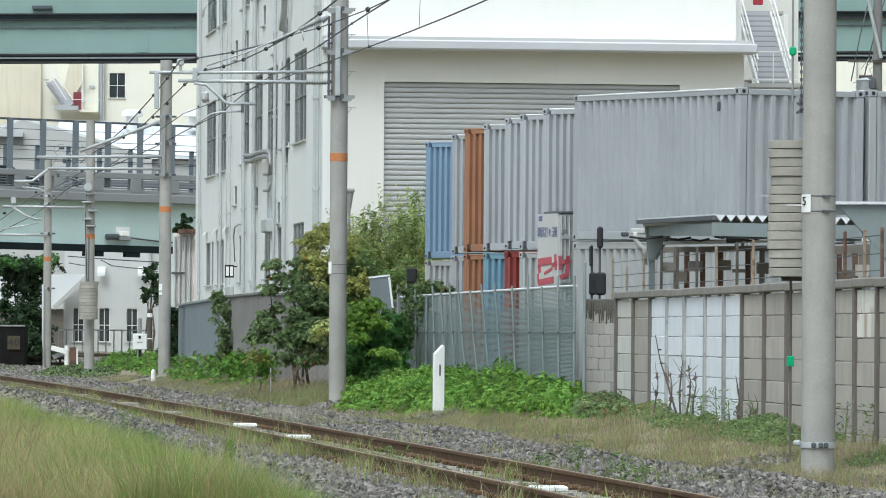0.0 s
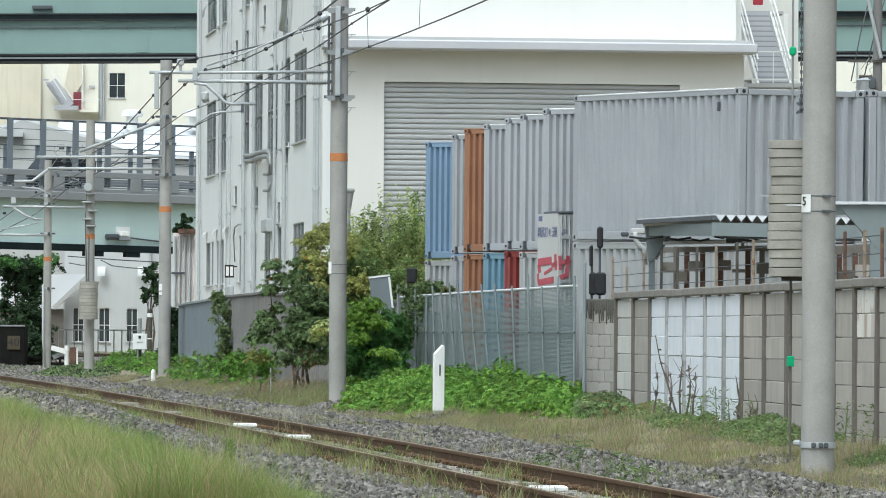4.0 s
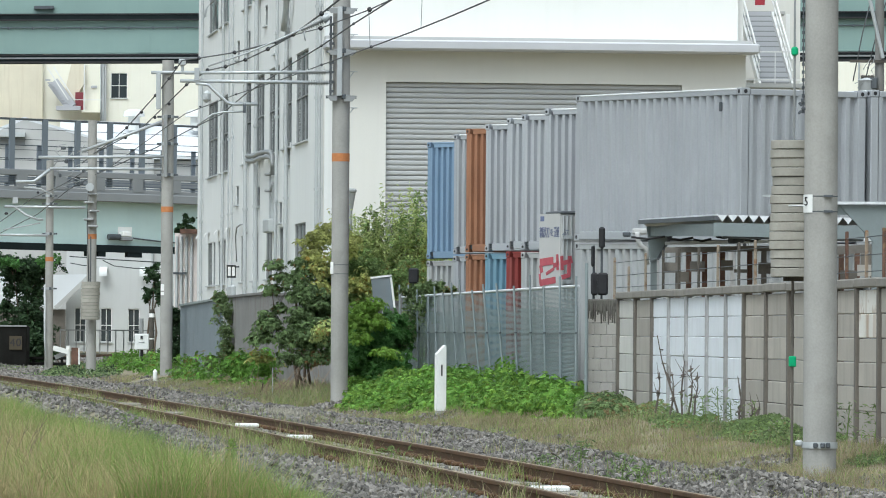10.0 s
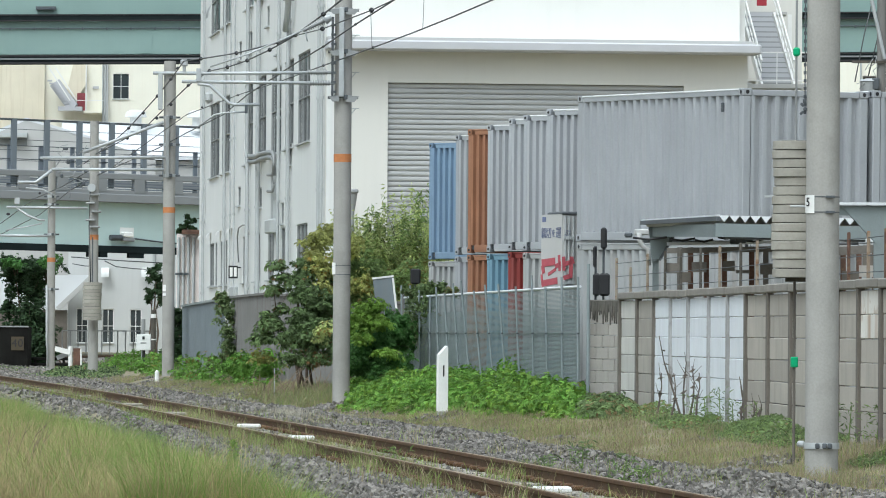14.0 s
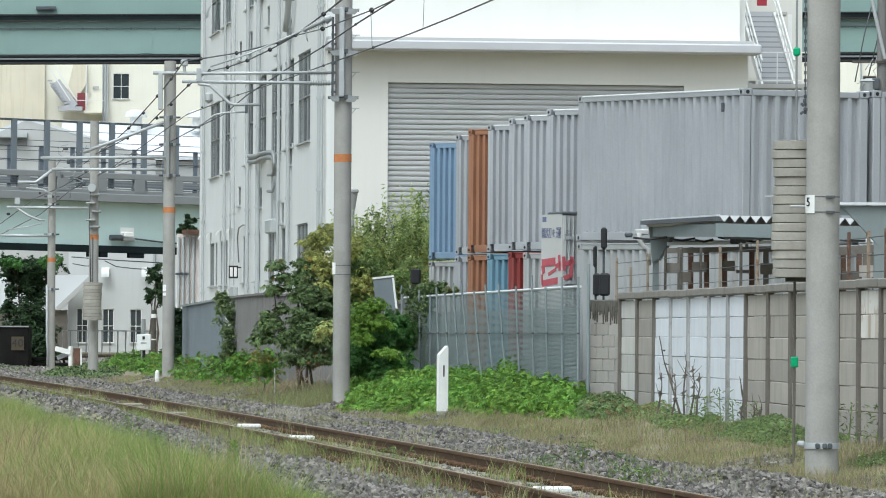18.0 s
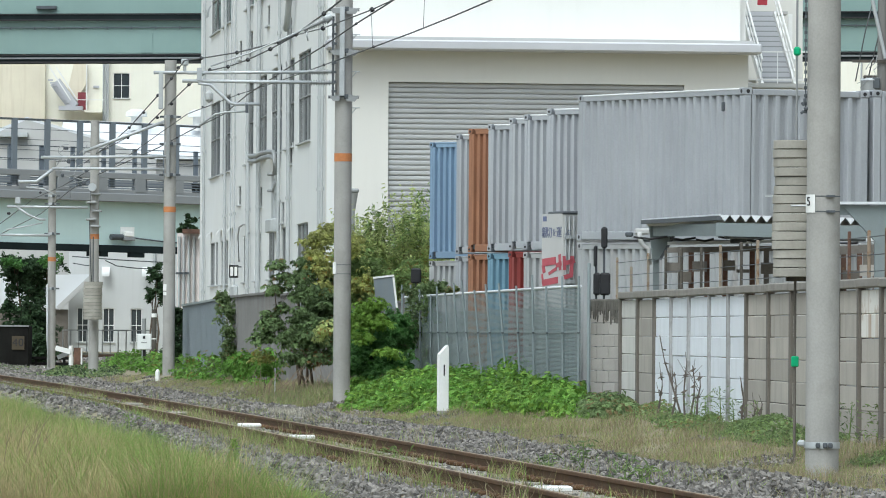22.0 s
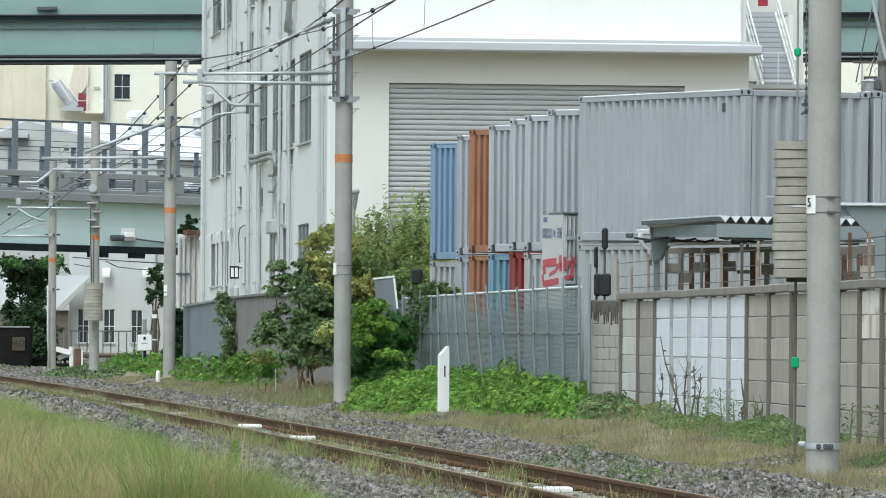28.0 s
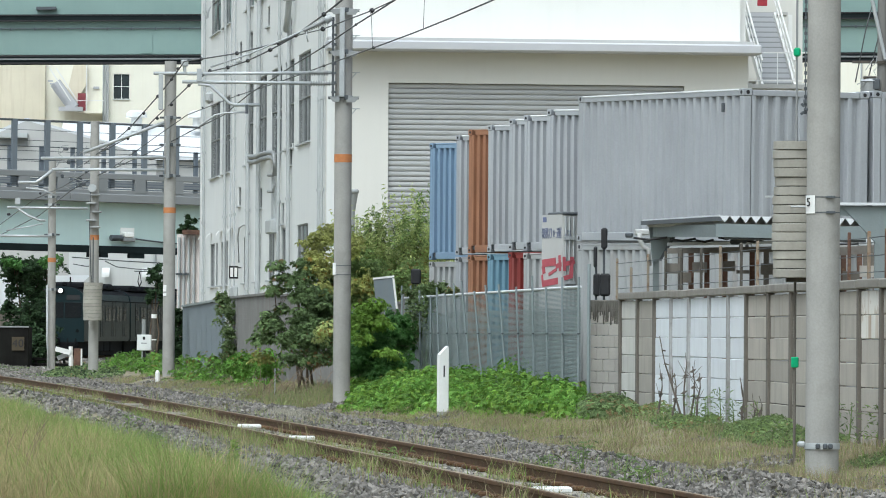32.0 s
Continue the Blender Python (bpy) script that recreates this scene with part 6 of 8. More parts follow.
def small_fixtures():
    # lorry box body between the containers
    t = thing("van_body_box", "white transport box with red sign and locking rods", "transport box", (2.13, 99.5, 0.65), 15)
    H = 3.786 - 0.65
    part("body", Geo().box((0.9, 0.45, H / 2), (1.8, 0.9, H), bevel=0.03), ROOFGREY, t)
    part("roof_edge", Geo().box((0.9, 0.44, H + 0.01), (1.82, 0.95, 0.05), bevel=0.015), ROOFDARK, t)
    for x in (0.06, 0.13, 0.21):
        part("locking_rod", Geo().cyl((x, -0.03, 0.2), (x, -0.03, H - 0.05), 0.018, n=8), GALV, t)
    for z in (1.2, 1.9, 2.7):
        part("rod_keeper", Geo().box((0.13, -0.04, z), (0.2, 0.05, 0.06)), GALV, t)
    side = thing("placard_side", "white side plate with faded blue lettering and a red emblem", "sign", (1.77, 100.25, 0), math.degrees(math.atan2(-0.75, 0.37)))
    part("plate", Geo().box((0.42, 0.01, 3.776 - 1.55), (0.82, 0.02, 3.1)), ROOFGREY, side)
    zt = 3.429
    for i, (c, k) in enumerate((("\u89aa", 0.215), ("\u5207", 0.215), ("\u3092", 0.15), ("\u904b", 0.215))):
        me = letter(c, k)
        me.materials.clear()
        me.materials.append(SHEETDARKBLUE)
        part("character", me, SHEETDARKBLUE, side, "faded blue printed character", at=pose(0.12 + i * 0.19, -0.004, zt, 90, 0, 0))
    me = letter("\u3076", 0.13)
    me.materials.clear()
    me.materials.append(SHEETDARKBLUE)
    part("character", me, SHEETDARKBLUE, t, "faded blue printed character", at=pose(0.09, -0.052, zt - 0.65, 90, 0, 0))
    part("caption_bar", Geo().box((0.13, -0.004, zt + 0.26), (0.14, 0.006, 0.09)), SHEETDARKBLUE, side)
    for (x0, z0, x1, z1, h) in ((0.05, 2.898, 0.57, 2.93, 0.12), (0.04, 2.694, 0.08, 2.5, 0.05), (0.06, 2.53, 0.66, 2.583, 0.10),
                                (0.30, 2.694, 0.60, 2.787, 0.05), (0.08, 2.857, 0.12, 2.714, 0.09), (0.72, 3.042, 0.75, 2.757, 0.07), (0.58, 2.838, 0.80, 2.88, 0.07)):
        part("red_stroke", Geo().beam((x0, -0.006, z0), (x1, -0.006, z1), 0.01, h * 1.15), EMBLEM, side)
    for (x0, z0, x1, z1, h) in ((0.03, 2.879, 0.22, 2.932, 0.07), (0.17, 3.013, 0.15, 2.635, 0.06), (0.02, 2.624, 0.15, 2.666, 0.07), (0.02, 3.012, 0.03, 2.757, 0.05)):
        part("red_stroke", Geo().beam((x0, -0.055, z0 - 0.65), (x1, -0.055, z1 - 0.65), 0.01, h * 1.15), EMBLEM, t)
    # black relay signals by the wall end
    for n, (x, d, boxes) in enumerate(((1068, 94.8, ((1068, 403, 441, 11), (1069, 484, 524, 19))), (1054, 95.2, ((1052, 436, 474, 6), (1055, 484, 524, 13))), (735, 124.0, ((735, 476, 503, 18),)))):
        X0 = (x - 784) * d / 9800
        s = thing("relay_signal", "black signal box on a thin dark post", "signal", (X0, d, 0.2))
        top = W(x, boxes[0][1], d)[2] - 0.2
        part("post", Geo().cyl((0, 0, 0), (0, 0, top), 0.02, n=8), DARKSTEEL, s)
        for bx, y0, y1, wpx in boxes:
            a, b = W(bx, y1, d), W(bx, y0, d)
            part("signal_box", Geo().box((a[0] - X0, -0.05, (a[2] + b[2]) / 2 - 0.2), (wpx * d / 9800, 0.16, b[2] - a[2]), bevel=0.03), BLACK, s)
    # leaning white-framed board
    s = thing("leaning_board", "leaning grey board with a white edge by the fence", "board", (-1.162, 122, 0.3))
    m = Matrix.Rotation(radians(-7), 3, "Y")
    q = 122 / 9800
    z = 2.488 - 0.3
    part("sheet", Geo().box((-0.12, 0, z), (36 * q, 0.03, 58 * q), m), SHEETBLUE, s)
    part("edge", Geo().box((-0.12 - 0.04, -0.01, z + 29 * q), (38 * q, 0.05, 0.04), m), WHITE, s)
    part("edge", Geo().box((0.1, -0.02, z), (0.045, 0.05, 56 * q), m), WHITE, s)
    part("stake", Geo().cyl((-0.05, 0.05, 0), (-0.12, 0.05, z), 0.03, n=6), GALV, s)
    # white boundary post
    s = thing("marker_post", "tall white marker post with a black stroke", "marker post", (-0.001, 99, 0.165), 20)
    h = 113 * 99 / 9800 + 0.06
    g = Geo().prism([(-0.085, 0.06), (0.085, 0.06), (0.085, h), (0.07, h + 0.03), (-0.085, h - 0.13)], -0.07, 0.07)
    part("post", g, WHITE, s)
    part("side_shade", Geo().box((0.092, 0.01, h / 2), (0.012, 0.12, h - 0.2)), FRAMEGREY, s)
    part("base", Geo().box((0, 0, -0.05), (0.17, 0.14, 0.22)), CONCRETE, s)
    part("black_stroke", Geo().box((0.0, -0.073, h - 0.42), (0.025, 0.006, 0.2)), BLACK, s)
    for x, y, d, hp, wp in ((279, 680, 160, 25, 8), (40, 656, 236, 19, 7), (78, 658, 226, 8, 5), (169, 655, 215, 10, 4)):
        X = (x - 784) * d / 9800
        base = gz(X, d) - 0.08
        h = 1.6 + (592 - y + hp + 0.0065 * (x - 784)) * d / 9800 - base
        r = wp * d / 9800 / 2
        s = thing("marker_stub", "short white concrete marker post", "marker post", (X, d, base), group="small white marker posts")
        part("post", Geo().cyl((0, 0, 0), (0, 0, h - r), r, n=12).cyl((0, 0, h - r), (0, 0, h), r, r * 0.35, n=12), WHITE, s)
    # white cabinet on a post
    d = 186.0
    s = thing("trackside_cabinet", "white instrument cabinet on a dark post", "cabinet", (-10.032, d, 0))
    z0, z1 = 1.003, 1.535
    part("post", Geo().box((0, 0, z0 / 2), (0.1, 0.1, z0)), BLACK, s)
    part("box", Geo().box((0, -0.1, (z0 + z1) / 2), (25 * d / 9800, 0.3, z1 - z0), bevel=0.02), WALLGREY, s)
    part("latch", Geo().box((0.0, -0.26, z1 - 0.12), (0.08, 0.02, 0.1)), BLACK, s)
    part("label_bar", Geo().box((0.0, -0.255, (z0 + z1) / 2 - 0.02), (0.2, 0.01, 0.03)), FRAMEGREY, s)
    s = thing("dark_stake", "dark stake with pale bands beside the track", "stake", (-10.443, 200, 0))
    part("stake", Geo().cyl((0, 0, 0), (0, 0, 2.409), 0.09, n=10), BROWN, s)
    part("pale_band", Geo().cyl((0, 0, 2.124), (0, 0, 2.267), 0.1, n=10), WHITE, s)
    part("pale_band", Geo().cyl((0, 0, 1.328), (0, 0, 1.369), 0.1, n=10), WHITE, s)
    s = thing("grey_stake", "grey round stake behind the cabinet", "stake", (-10.594, 196, 0))
    part("stake", Geo().cyl((0, 0, 0), (0, 0, 2.071), 0.075, n=10), FRAMEGREY, s)
    # white gradient marker with a slanted arm
    d = 224.0
    s = thing("gradient_marker", "white gradient post with a slanted arm", "marker post", (-15.054, d, 0))
    z = 1.022
    part("post", Geo().cyl((0, 0, 0), (0, 0, z), 0.085, n=12), WHITE, s)
    part("arm", Geo().beam((0, -0.1, 0.771), (-27 * d / 9800, -0.1, 0.927), 0.05, 0.2), WHITE, s)
    part("rear_arm", Geo().beam((0, 0.1, 0.771), (-24 * d / 9800, 0.1, 0.538), 0.05, 0.18), FRAMEGREY, s)
    s = thing("slim_marker", "slim white post with a rusty box beside it", "marker post", (-14.491, 222, 0))
    part("post", Geo().cyl((0, 0, 0), (0, 0, 0.939), 0.035, n=8), WHITE, s)
    part("rusty_box", Geo().box((-0.16, 0.1, 0.599), (0.3, 0.2, 0.7)), RUST, s)
    # speed board on a dark hut
    s = thing("equipment_hut", "dark trackside hut with a yellowish speed board", "hut", (-18.009, 232, 0))
    q = 232 / 9800
    part("body", Geo().box((-0.2, 1.0, 1.814 / 2), (72 * q, 1.8, 1.814), bevel=0.03), HUTDARK, s)
    part("roof_edge", Geo().box((-0.2, 0.1, 1.814), (72 * q, 0.1, 0.06)), FRAMEGREY, s)
    zc = 1.105
    b = part("speed_board", Geo().box((0.2, 0.05, zc), (22 * q, 0.04, 24 * q)), mat("yellowed_plate", (0.07, 0.056, 0.034), 0.1, 3), s, "dull yellow board with black figures")
    for figure, o in (("4", -0.125), ("0", 0.125)):
        part("figure", letter(figure, 0.46), BLACK, b, at=pose(0.2 + o, 0.02, zc, 90))
    # transformer on a pole at the edge of the view
    s = thing("transformer_pole", "brown pole with a grey pole transformer", "pole", (11.844, 150, 0.4))
    q = 150 / 9800
    part("shaft", Geo().cyl((0, 0, 0), (0, 0, 10.5), 0.15, 0.12, n=16), SHEETBROWN, s)
    part("transformer", Geo().cyl((-22 * q, -0.1, 8.21 - 0.4), (-22 * q, -0.1, 8.547 - 0.4), 0.24, n=16), FRAMEGREY, s)
    part("transformer_lid", Geo().cyl((-22 * q, -0.1, 8.53 - 0.4), (-22 * q, -0.1, 8.60 - 0.4), 0.27, 0.2, n=16), GALV, s)
    part("transformer_box", Geo().box((-12 * q, -0.2, 8.45 - 0.4), (0.22, 0.25, 0.32), bevel=0.03), DARKSTEEL, s)
    for i in range(4):
        part("bushing", Geo().cyl(((-30 + 5 * i) * q, -0.2, 8.547 - 0.4), ((-31 + 6 * i) * q, -0.25, 8.654 - 0.4), 0.05, n=8), BROWN, s)
    part("cross_arm", Geo().box((-18 * q, -0.15, 9.052 - 0.4), (70 * q, 0.08, 0.07)), BROWN, s)
    part("light_strut", Geo().cyl((-20 * q, -0.2, 10.813 - 0.4), (5 * q, -0.2, 9.132 - 0.4), 0.05, n=8), GALV, s, "pale steel strut")
    for a, b, c in (((-45, 150), (-36, 146), (-28, 150)), ((-40, 158), (-33, 150), (-30, 146)), ((-16, 105), (-26, 118), (-30, 125)), ((-10, 100), (-12, 112), (-24, 122)), ((-8, 118), (-16, 126), (-10, 138))):
        part("jumper_cable", Geo().tube([(p[0] * q, -0.3, 1.6 + (592 + 5 - p[1]) * q - 0.4) for p in (a, b, c)], 0.011, 6), FRAMEGREY, s)


small_fixtures()


# ---------------------------------------------------------------- plants
def bush(name, label, at, blobs, n, size, material, seed, stems=5, limbs=True, extra=None):
    """A shrub or tree: tapered stems, limbs to the crown's lobes, and a crown of single leaves in clumps."""
    rng = np.random.default_rng(seed)
    r = random.Random(seed)
    t = thing(name, label, "tree" if "tree" in name else "shrub", at)
    for i in range(stems):
        b = blobs[i % len(blobs)]
        g = Geo()
        p0 = Vector((r.uniform(-0.25, 0.25), r.uniform(-0.25, 0.25), -0.1))
        p3 = Vector(b[:3])
        p1 = p0.lerp(p3, 0.35) + Vector((r.uniform(-0.15, 0.15), r.uniform(-0.15, 0.15), 0.25))
        p2 = p0.lerp(p3, 0.7) + Vector((r.uniform(-0.2, 0.2), r.uniform(-0.2, 0.2), 0.15))
        k = (0.03 + 0.009 * p3.z) * (0.3 if "vine" in name else 1)
        g.cyl(p0, p1, k, k * 0.75, 8).cyl(p1, p2, k * 0.75, k * 0.5, 8).cyl(p2, p3, k * 0.5, k * 0.2, 8)
        for _ in range(5):
            e = p3 + Vector((r.uniform(-1, 1) * b[3], r.uniform(-1, 1) * b[4], r.uniform(-0.6, 1) * b[5])) * 0.9
            g.cyl(p2.lerp(p3, r.random()), e, k * 0.25, k * 0.06, 6)
        part("trunk" if i == 0 else "limb", g, BARK, t)
    part("crown", leaf_mesh("crown", clump_points(rng, blobs, n), size, material, rng), material, t)
    if extra:
        part("outer_foliage", leaf_mesh("outer_foliage", clump_points(rng, extra[0], extra[1]), size * 0.9, extra[2], rng), extra[2], t, extra[3])
    return t


def blob(x, y, d, rx, ry, dd, base):
    """A lobe of a crown given by the bearing and height of its middle."""
    a = W(x, y, d)
    return (a[0] - base[0], a[1] - base[1], a[2] - base[2], rx * d / 9800, dd, ry * d / 9800)


def base_at(x, d):
    X = (x - 784) * d / 9800
    return (X, d, gz(X, d))


def stems_to(t, r, base, ends, k0):
    """Woody stems that fork from the ground to the given ends."""
    for i, e in enumerate(ends):
        g = Geo()
        p0 = Vector((r.uniform(-0.3, 0.3), r.uniform(-0.3, 0.3), -0.1))
        p3 = Vector(e)
        p1 = p0.lerp(p3, 0.35) + Vector((r.uniform(-0.15, 0.15), r.uniform(-0.15, 0.15), 0.25))
        p2 = p0.lerp(p3, 0.7) + Vector((r.uniform(-0.2, 0.2), r.uniform(-0.2, 0.2), 0.15))
        g.cyl(p0, p1, k0, k0 * 0.75, 8).cyl(p1, p2, k0 * 0.75, k0 * 0.5, 8).cyl(p2, p3, k0 * 0.5, k0 * 0.2, 8)
        for _ in range(4):
            g.cyl(p2.lerp(p3, r.random()), p3 + Vector((r.uniform(-0.5, 0.5), r.uniform(-0.4, 0.4), r.uniform(-0.25, 0.35))), k0 * 0.25, k0 * 0.06, 6)
        part("trunk" if i == 0 else "limb", g, BARK, t)


def lobed_shrub(name, label, base, crowns, seed, k0=0.035, stems=7):
    """A shrub whose crown is built of many small leafy lobes; crowns: part name, lobes, leaves a square metre, leaf size, leaflets, material, label."""
    rng = np.random.default_rng(seed)
    r = random.Random(seed)
    t = thing(name, label, "shrub", base)
    stems_to(t, r, base, [b[:3] for b in crowns[0][1][:stems]], k0)
    for nm, lobes, per, size, k, m, lab in crowns:
        small = []
        for x, y, z, rx, ry, rz in lobes:
            for _ in range(max(3, int(46 * rx * rz / 0.1))):
                d = Vector((r.gauss(0, 1), r.gauss(0, 1), r.gauss(0, 1))).normalized() * r.uniform(0.25, 1.2)
                q = r.uniform(0.09, 0.19)
                small.append((x + d.x * rx, y + d.y * ry, z + d.z * rz, q * 1.15, q * 1.1, q * 0.75))
        c, n = lump_shell(rng, small, per)
        part(nm, fans(nm, c, n, size, m, rng, k, 0.2), m, t, lab)
    return t


def shoots(name, label, base, feet, seed, n, lo, hi, material, extra):
    """A thicket of upright arching shoots set with slim leaves."""
    rng = np.random.default_rng(seed)
    r = random.Random(seed)
    t = thing(name, label, "shrub", base)
    cs = {material: [], extra: []}
    for i in range(n):
        g = Geo()
        x0, y0, top = r.choice(feet)
        x0 += r.uniform(-0.28, 0.28)
        y0 += r.uniform(-0.5, 0.5)
        h = top * r.uniform(lo, hi)
        lean = Vector((r.gauss(0, 0.22), r.gauss(0, 0.2), 0))
        p = [Vector((x0, y0, 0)) + lean * (f * f) * h * 0.5 + Vector((0, 0, h * f)) for f in (0, 0.4, 0.75, 1.0)]
        g.cyl(p[0], p[1], 0.016, 0.012, 5, False).cyl(p[1], p[2], 0.012, 0.007, 5, False).cyl(p[2], p[3], 0.007, 0.003, 5, False)
        if i % 6 == 0:
            part("stem", g, BARK, t)
        m = r.randint(70, 115)
        f = 0.3 + 0.72 * rng.random((m, 1)) ** 0.8
        c = np.array(p[0]) * (1 - f) + np.array(p[3]) * f + rng.normal(size=(m, 3)) * (0.03 + 0.12 * (1.1 - f)) + np.array(lean) * (f * f - f) * h * 0.5
        cs[material if r.random() < 0.7 else extra].append(c)
    for k, m in enumerate((material, extra)):
        c = np.concatenate(cs[m])
        part("crown" if k == 0 else "inner_foliage", leaf_mesh("crown", c, 0.062, m, rng, 0.3), m, t)
    return t


# shrubs between the sheet fence and the mesh fence
b = base_at(545, 127)
lobed_shrub("broadleaf_shrub", "large dark leafy shrub overgrowing the sheet fence", b, (
    ("crown", [blob(*p, b) for p in ((520, 492, 127, 30, 12, 0.6), (556, 476, 127.5, 28, 14, 0.6), (492, 470, 127, 16, 7, 0.3), (545, 522, 126.5, 34, 14, 0.6), (582, 500, 127.5, 24, 26, 0.6), (484, 512, 127, 18, 7, 0.3),
                                     (478, 572, 127, 22, 16, 0.5), (462, 598, 127, 14, 14, 0.4), (535, 566, 126, 30, 18, 0.6), (578, 556, 127, 24, 34, 0.6), (556, 606, 125, 32, 20, 0.6), (515, 600, 125.5, 22, 16, 0.5),
                                     (590, 622, 125, 20, 18, 0.5), (560, 640, 124.5, 26, 12, 0.4), (520, 636, 124.8, 20, 10, 0.4), (575, 585, 125.6, 22, 20, 0.5), (540, 590, 125.5, 20, 16, 0.5),
                                     (498, 548, 127, 10, 8, 0.3), (560, 540, 126.4, 26, 14, 0.5))], 125, 0.10, 5, LEAFOLIVE, ""),
    ("upper_foliage", [blob(*p, b) for p in ((560, 432, 128, 22, 20, 0.5), (588, 415, 128.5, 22, 18, 0.5), (566, 476, 127, 18, 22, 0.4), (548, 455, 127.5, 14, 12, 0.3), (572, 520, 126.6, 16, 16, 0.3))], 100, 0.09, 5, LEAFYELLOW, "yellowing upper leaves"),
    ("pale_shoot", [blob(*p, b) for p in ((572, 588, 123.8, 9, 18, 0.2),)], 110, 0.09, 5, LEAFPALE, "pale green shoot")), 11)
b = base_at(640, 131)
lobed_shrub("broadleaf_shrub", "olive and yellowish shrub behind the leaning board", b, (
    ("crown", [blob(*p, b) for p in ((610, 470, 130, 26, 34, 0.6), (628, 520, 129.5, 28, 26, 0.6), (650, 480, 130.5, 24, 30, 0.6), (690, 500, 131, 34, 26, 0.6), (725, 490, 132, 26, 26, 0.5))], 100, 0.09, 5, LEAF, ""),
    ("outer_foliage", [blob(*p, b) for p in ((618, 440, 129.5, 24, 22, 0.5), (640, 500, 129, 20, 18, 0.4), (606, 505, 129, 16, 16, 0.4))], 90, 0.085, 5, LEAFYELLOW, "yellowing leaves")), 21)
b = base_at(690, 134)
foot = lambda px, y: ((px - 784) * 134 / 9800 - b[0], 0.0, W(px, y, 134)[2] - b[2])
shoots("upright_shrub", "tall light green thicket of upright shoots behind the fence", b,
       [foot(*p) for p in ((628, 378), (645, 400), (662, 388), (680, 396), (696, 402), (712, 380), (726, 366), (740, 345), (750, 340), (748, 345), (735, 362), (655, 382), (640, 370))], 12, 430, 0.6, 1.04, LEAFPALE, LEAF)
b = base_at(660, 119)
lobed_shrub("dark_shrub", "deep green shrub with lime green top at the fence's foot", b, (
    ("crown", [blob(*p, b) for p in ((655, 590, 119, 34, 20, 0.6), (640, 622, 118, 32, 22, 0.6), (688, 600, 119.5, 24, 26, 0.5), (682, 640, 118, 32, 16, 0.5), (622, 600, 119, 16, 28, 0.5), (622, 645, 117.5, 20, 20, 0.5), (716, 600, 120, 14, 30, 0.4), (700, 570, 120, 16, 16, 0.3), (660, 655, 117.6, 34, 12, 0.4), (708, 640, 118.6, 20, 18, 0.4), (625, 570, 119.4, 12, 16, 0.4), (672, 612, 118.4, 24, 18, 0.4))],
     125, 0.095, 5, LEAFDARK, ""),
    ("fresh_top", [blob(*p, b) for p in ((648, 556, 117.8, 28, 17, 0.4), (662, 543, 118.0, 18, 13, 0.3), (632, 572, 117.6, 20, 14, 0.3), (668, 574, 117.6, 20, 12, 0.3), (640, 600, 117.3, 16, 12, 0.3), (690, 630, 117.2, 18, 8, 0.3))], 130, 0.09, 5, LEAFLIME, "lime green young leaves")), 13, 0.03, 5)
b = base_at(738, 121)
bush("climbing_vine", "green vine climbing the mesh fence", b, [blob(*p, b) for p in ((742, 560, 120.5, 8, 40, 0.2), (762, 540, 119.5, 7, 38, 0.2), (722, 590, 121.5, 10, 45, 0.25), (730, 520, 121.5, 18, 9, 0.25), (768, 512, 119.5, 22, 8, 0.2), (800, 516, 117.5, 10, 6, 0.2))], 3600, 0.055, LEAFWEED, 15, 3)
b = base_at(400, 154)
bush("climbing_vine", "vine over the joint of the sheet fences", b, [blob(*p, b) for p in ((403, 560, 154, 7, 42, 0.3), (406, 600, 153.5, 8, 36, 0.3), (392, 529, 155.5, 14, 7, 0.3), (398, 537, 155, 12, 10, 0.3), (403, 628, 153.5, 8, 24, 0.3))], 2600, 0.06, LEAFWEED, 16, 1)
b = base_at(450, 127)
lobed_shrub("low_shrub", "low yellowish green weeds before the sheet fence", b, (
    ("leaves", [blob(*p, b) for p in ((440, 640, 131, 26, 13, 0.6), (466, 655, 128, 18, 14, 0.5), (425, 650, 134, 26, 14, 0.6))], 120, 0.095, 5, LEAFBRIGHT, ""),
    ("yellow_shoot", [blob(*p, b) for p in ((462, 632, 127.4, 14, 9, 0.3),)], 100, 0.085, 5, LEAFYELLOW, "yellowing shoots")), 23, 0.01, 2)


def twig_heap():
    """Dead branches tangled under the large shrub."""
    r = random.Random(77)
    t = thing("dead_branches", "tangle of dry dead branches under the shrub", "branches", base_at(520, 124))
    for i in range(46):
        a = Vector((r.uniform(-0.9, 1.0), r.uniform(-0.6, 0.6), r.uniform(0.0, 0.25)))
        e = a + Vector((r.uniform(-0.5, 0.7), r.uniform(-0.3, 0.3), r.uniform(0.05, 0.7)))
        m = a.lerp(e, 0.5) + Vector((r.uniform(-0.08, 0.08), 0, r.uniform(0, 0.1)))
        part("branch", Geo().cyl(a, m, 0.009, 0.007, 5).cyl(m, e, 0.007, 0.003, 5), DRYTWIG, t)
    s = thing("thin_stake", "thin pale stake standing in the weeds", "stake", base_at(487, 125))
    part("stake", Geo().cyl((0, 0, 0), (0, 0, 0.75), 0.012, n=8), GALV, s)


DRYTWIG = mat("dry_branch", (0.24, 0.185, 0.13), 0.3, 3.0, 0.95)
twig_heap()
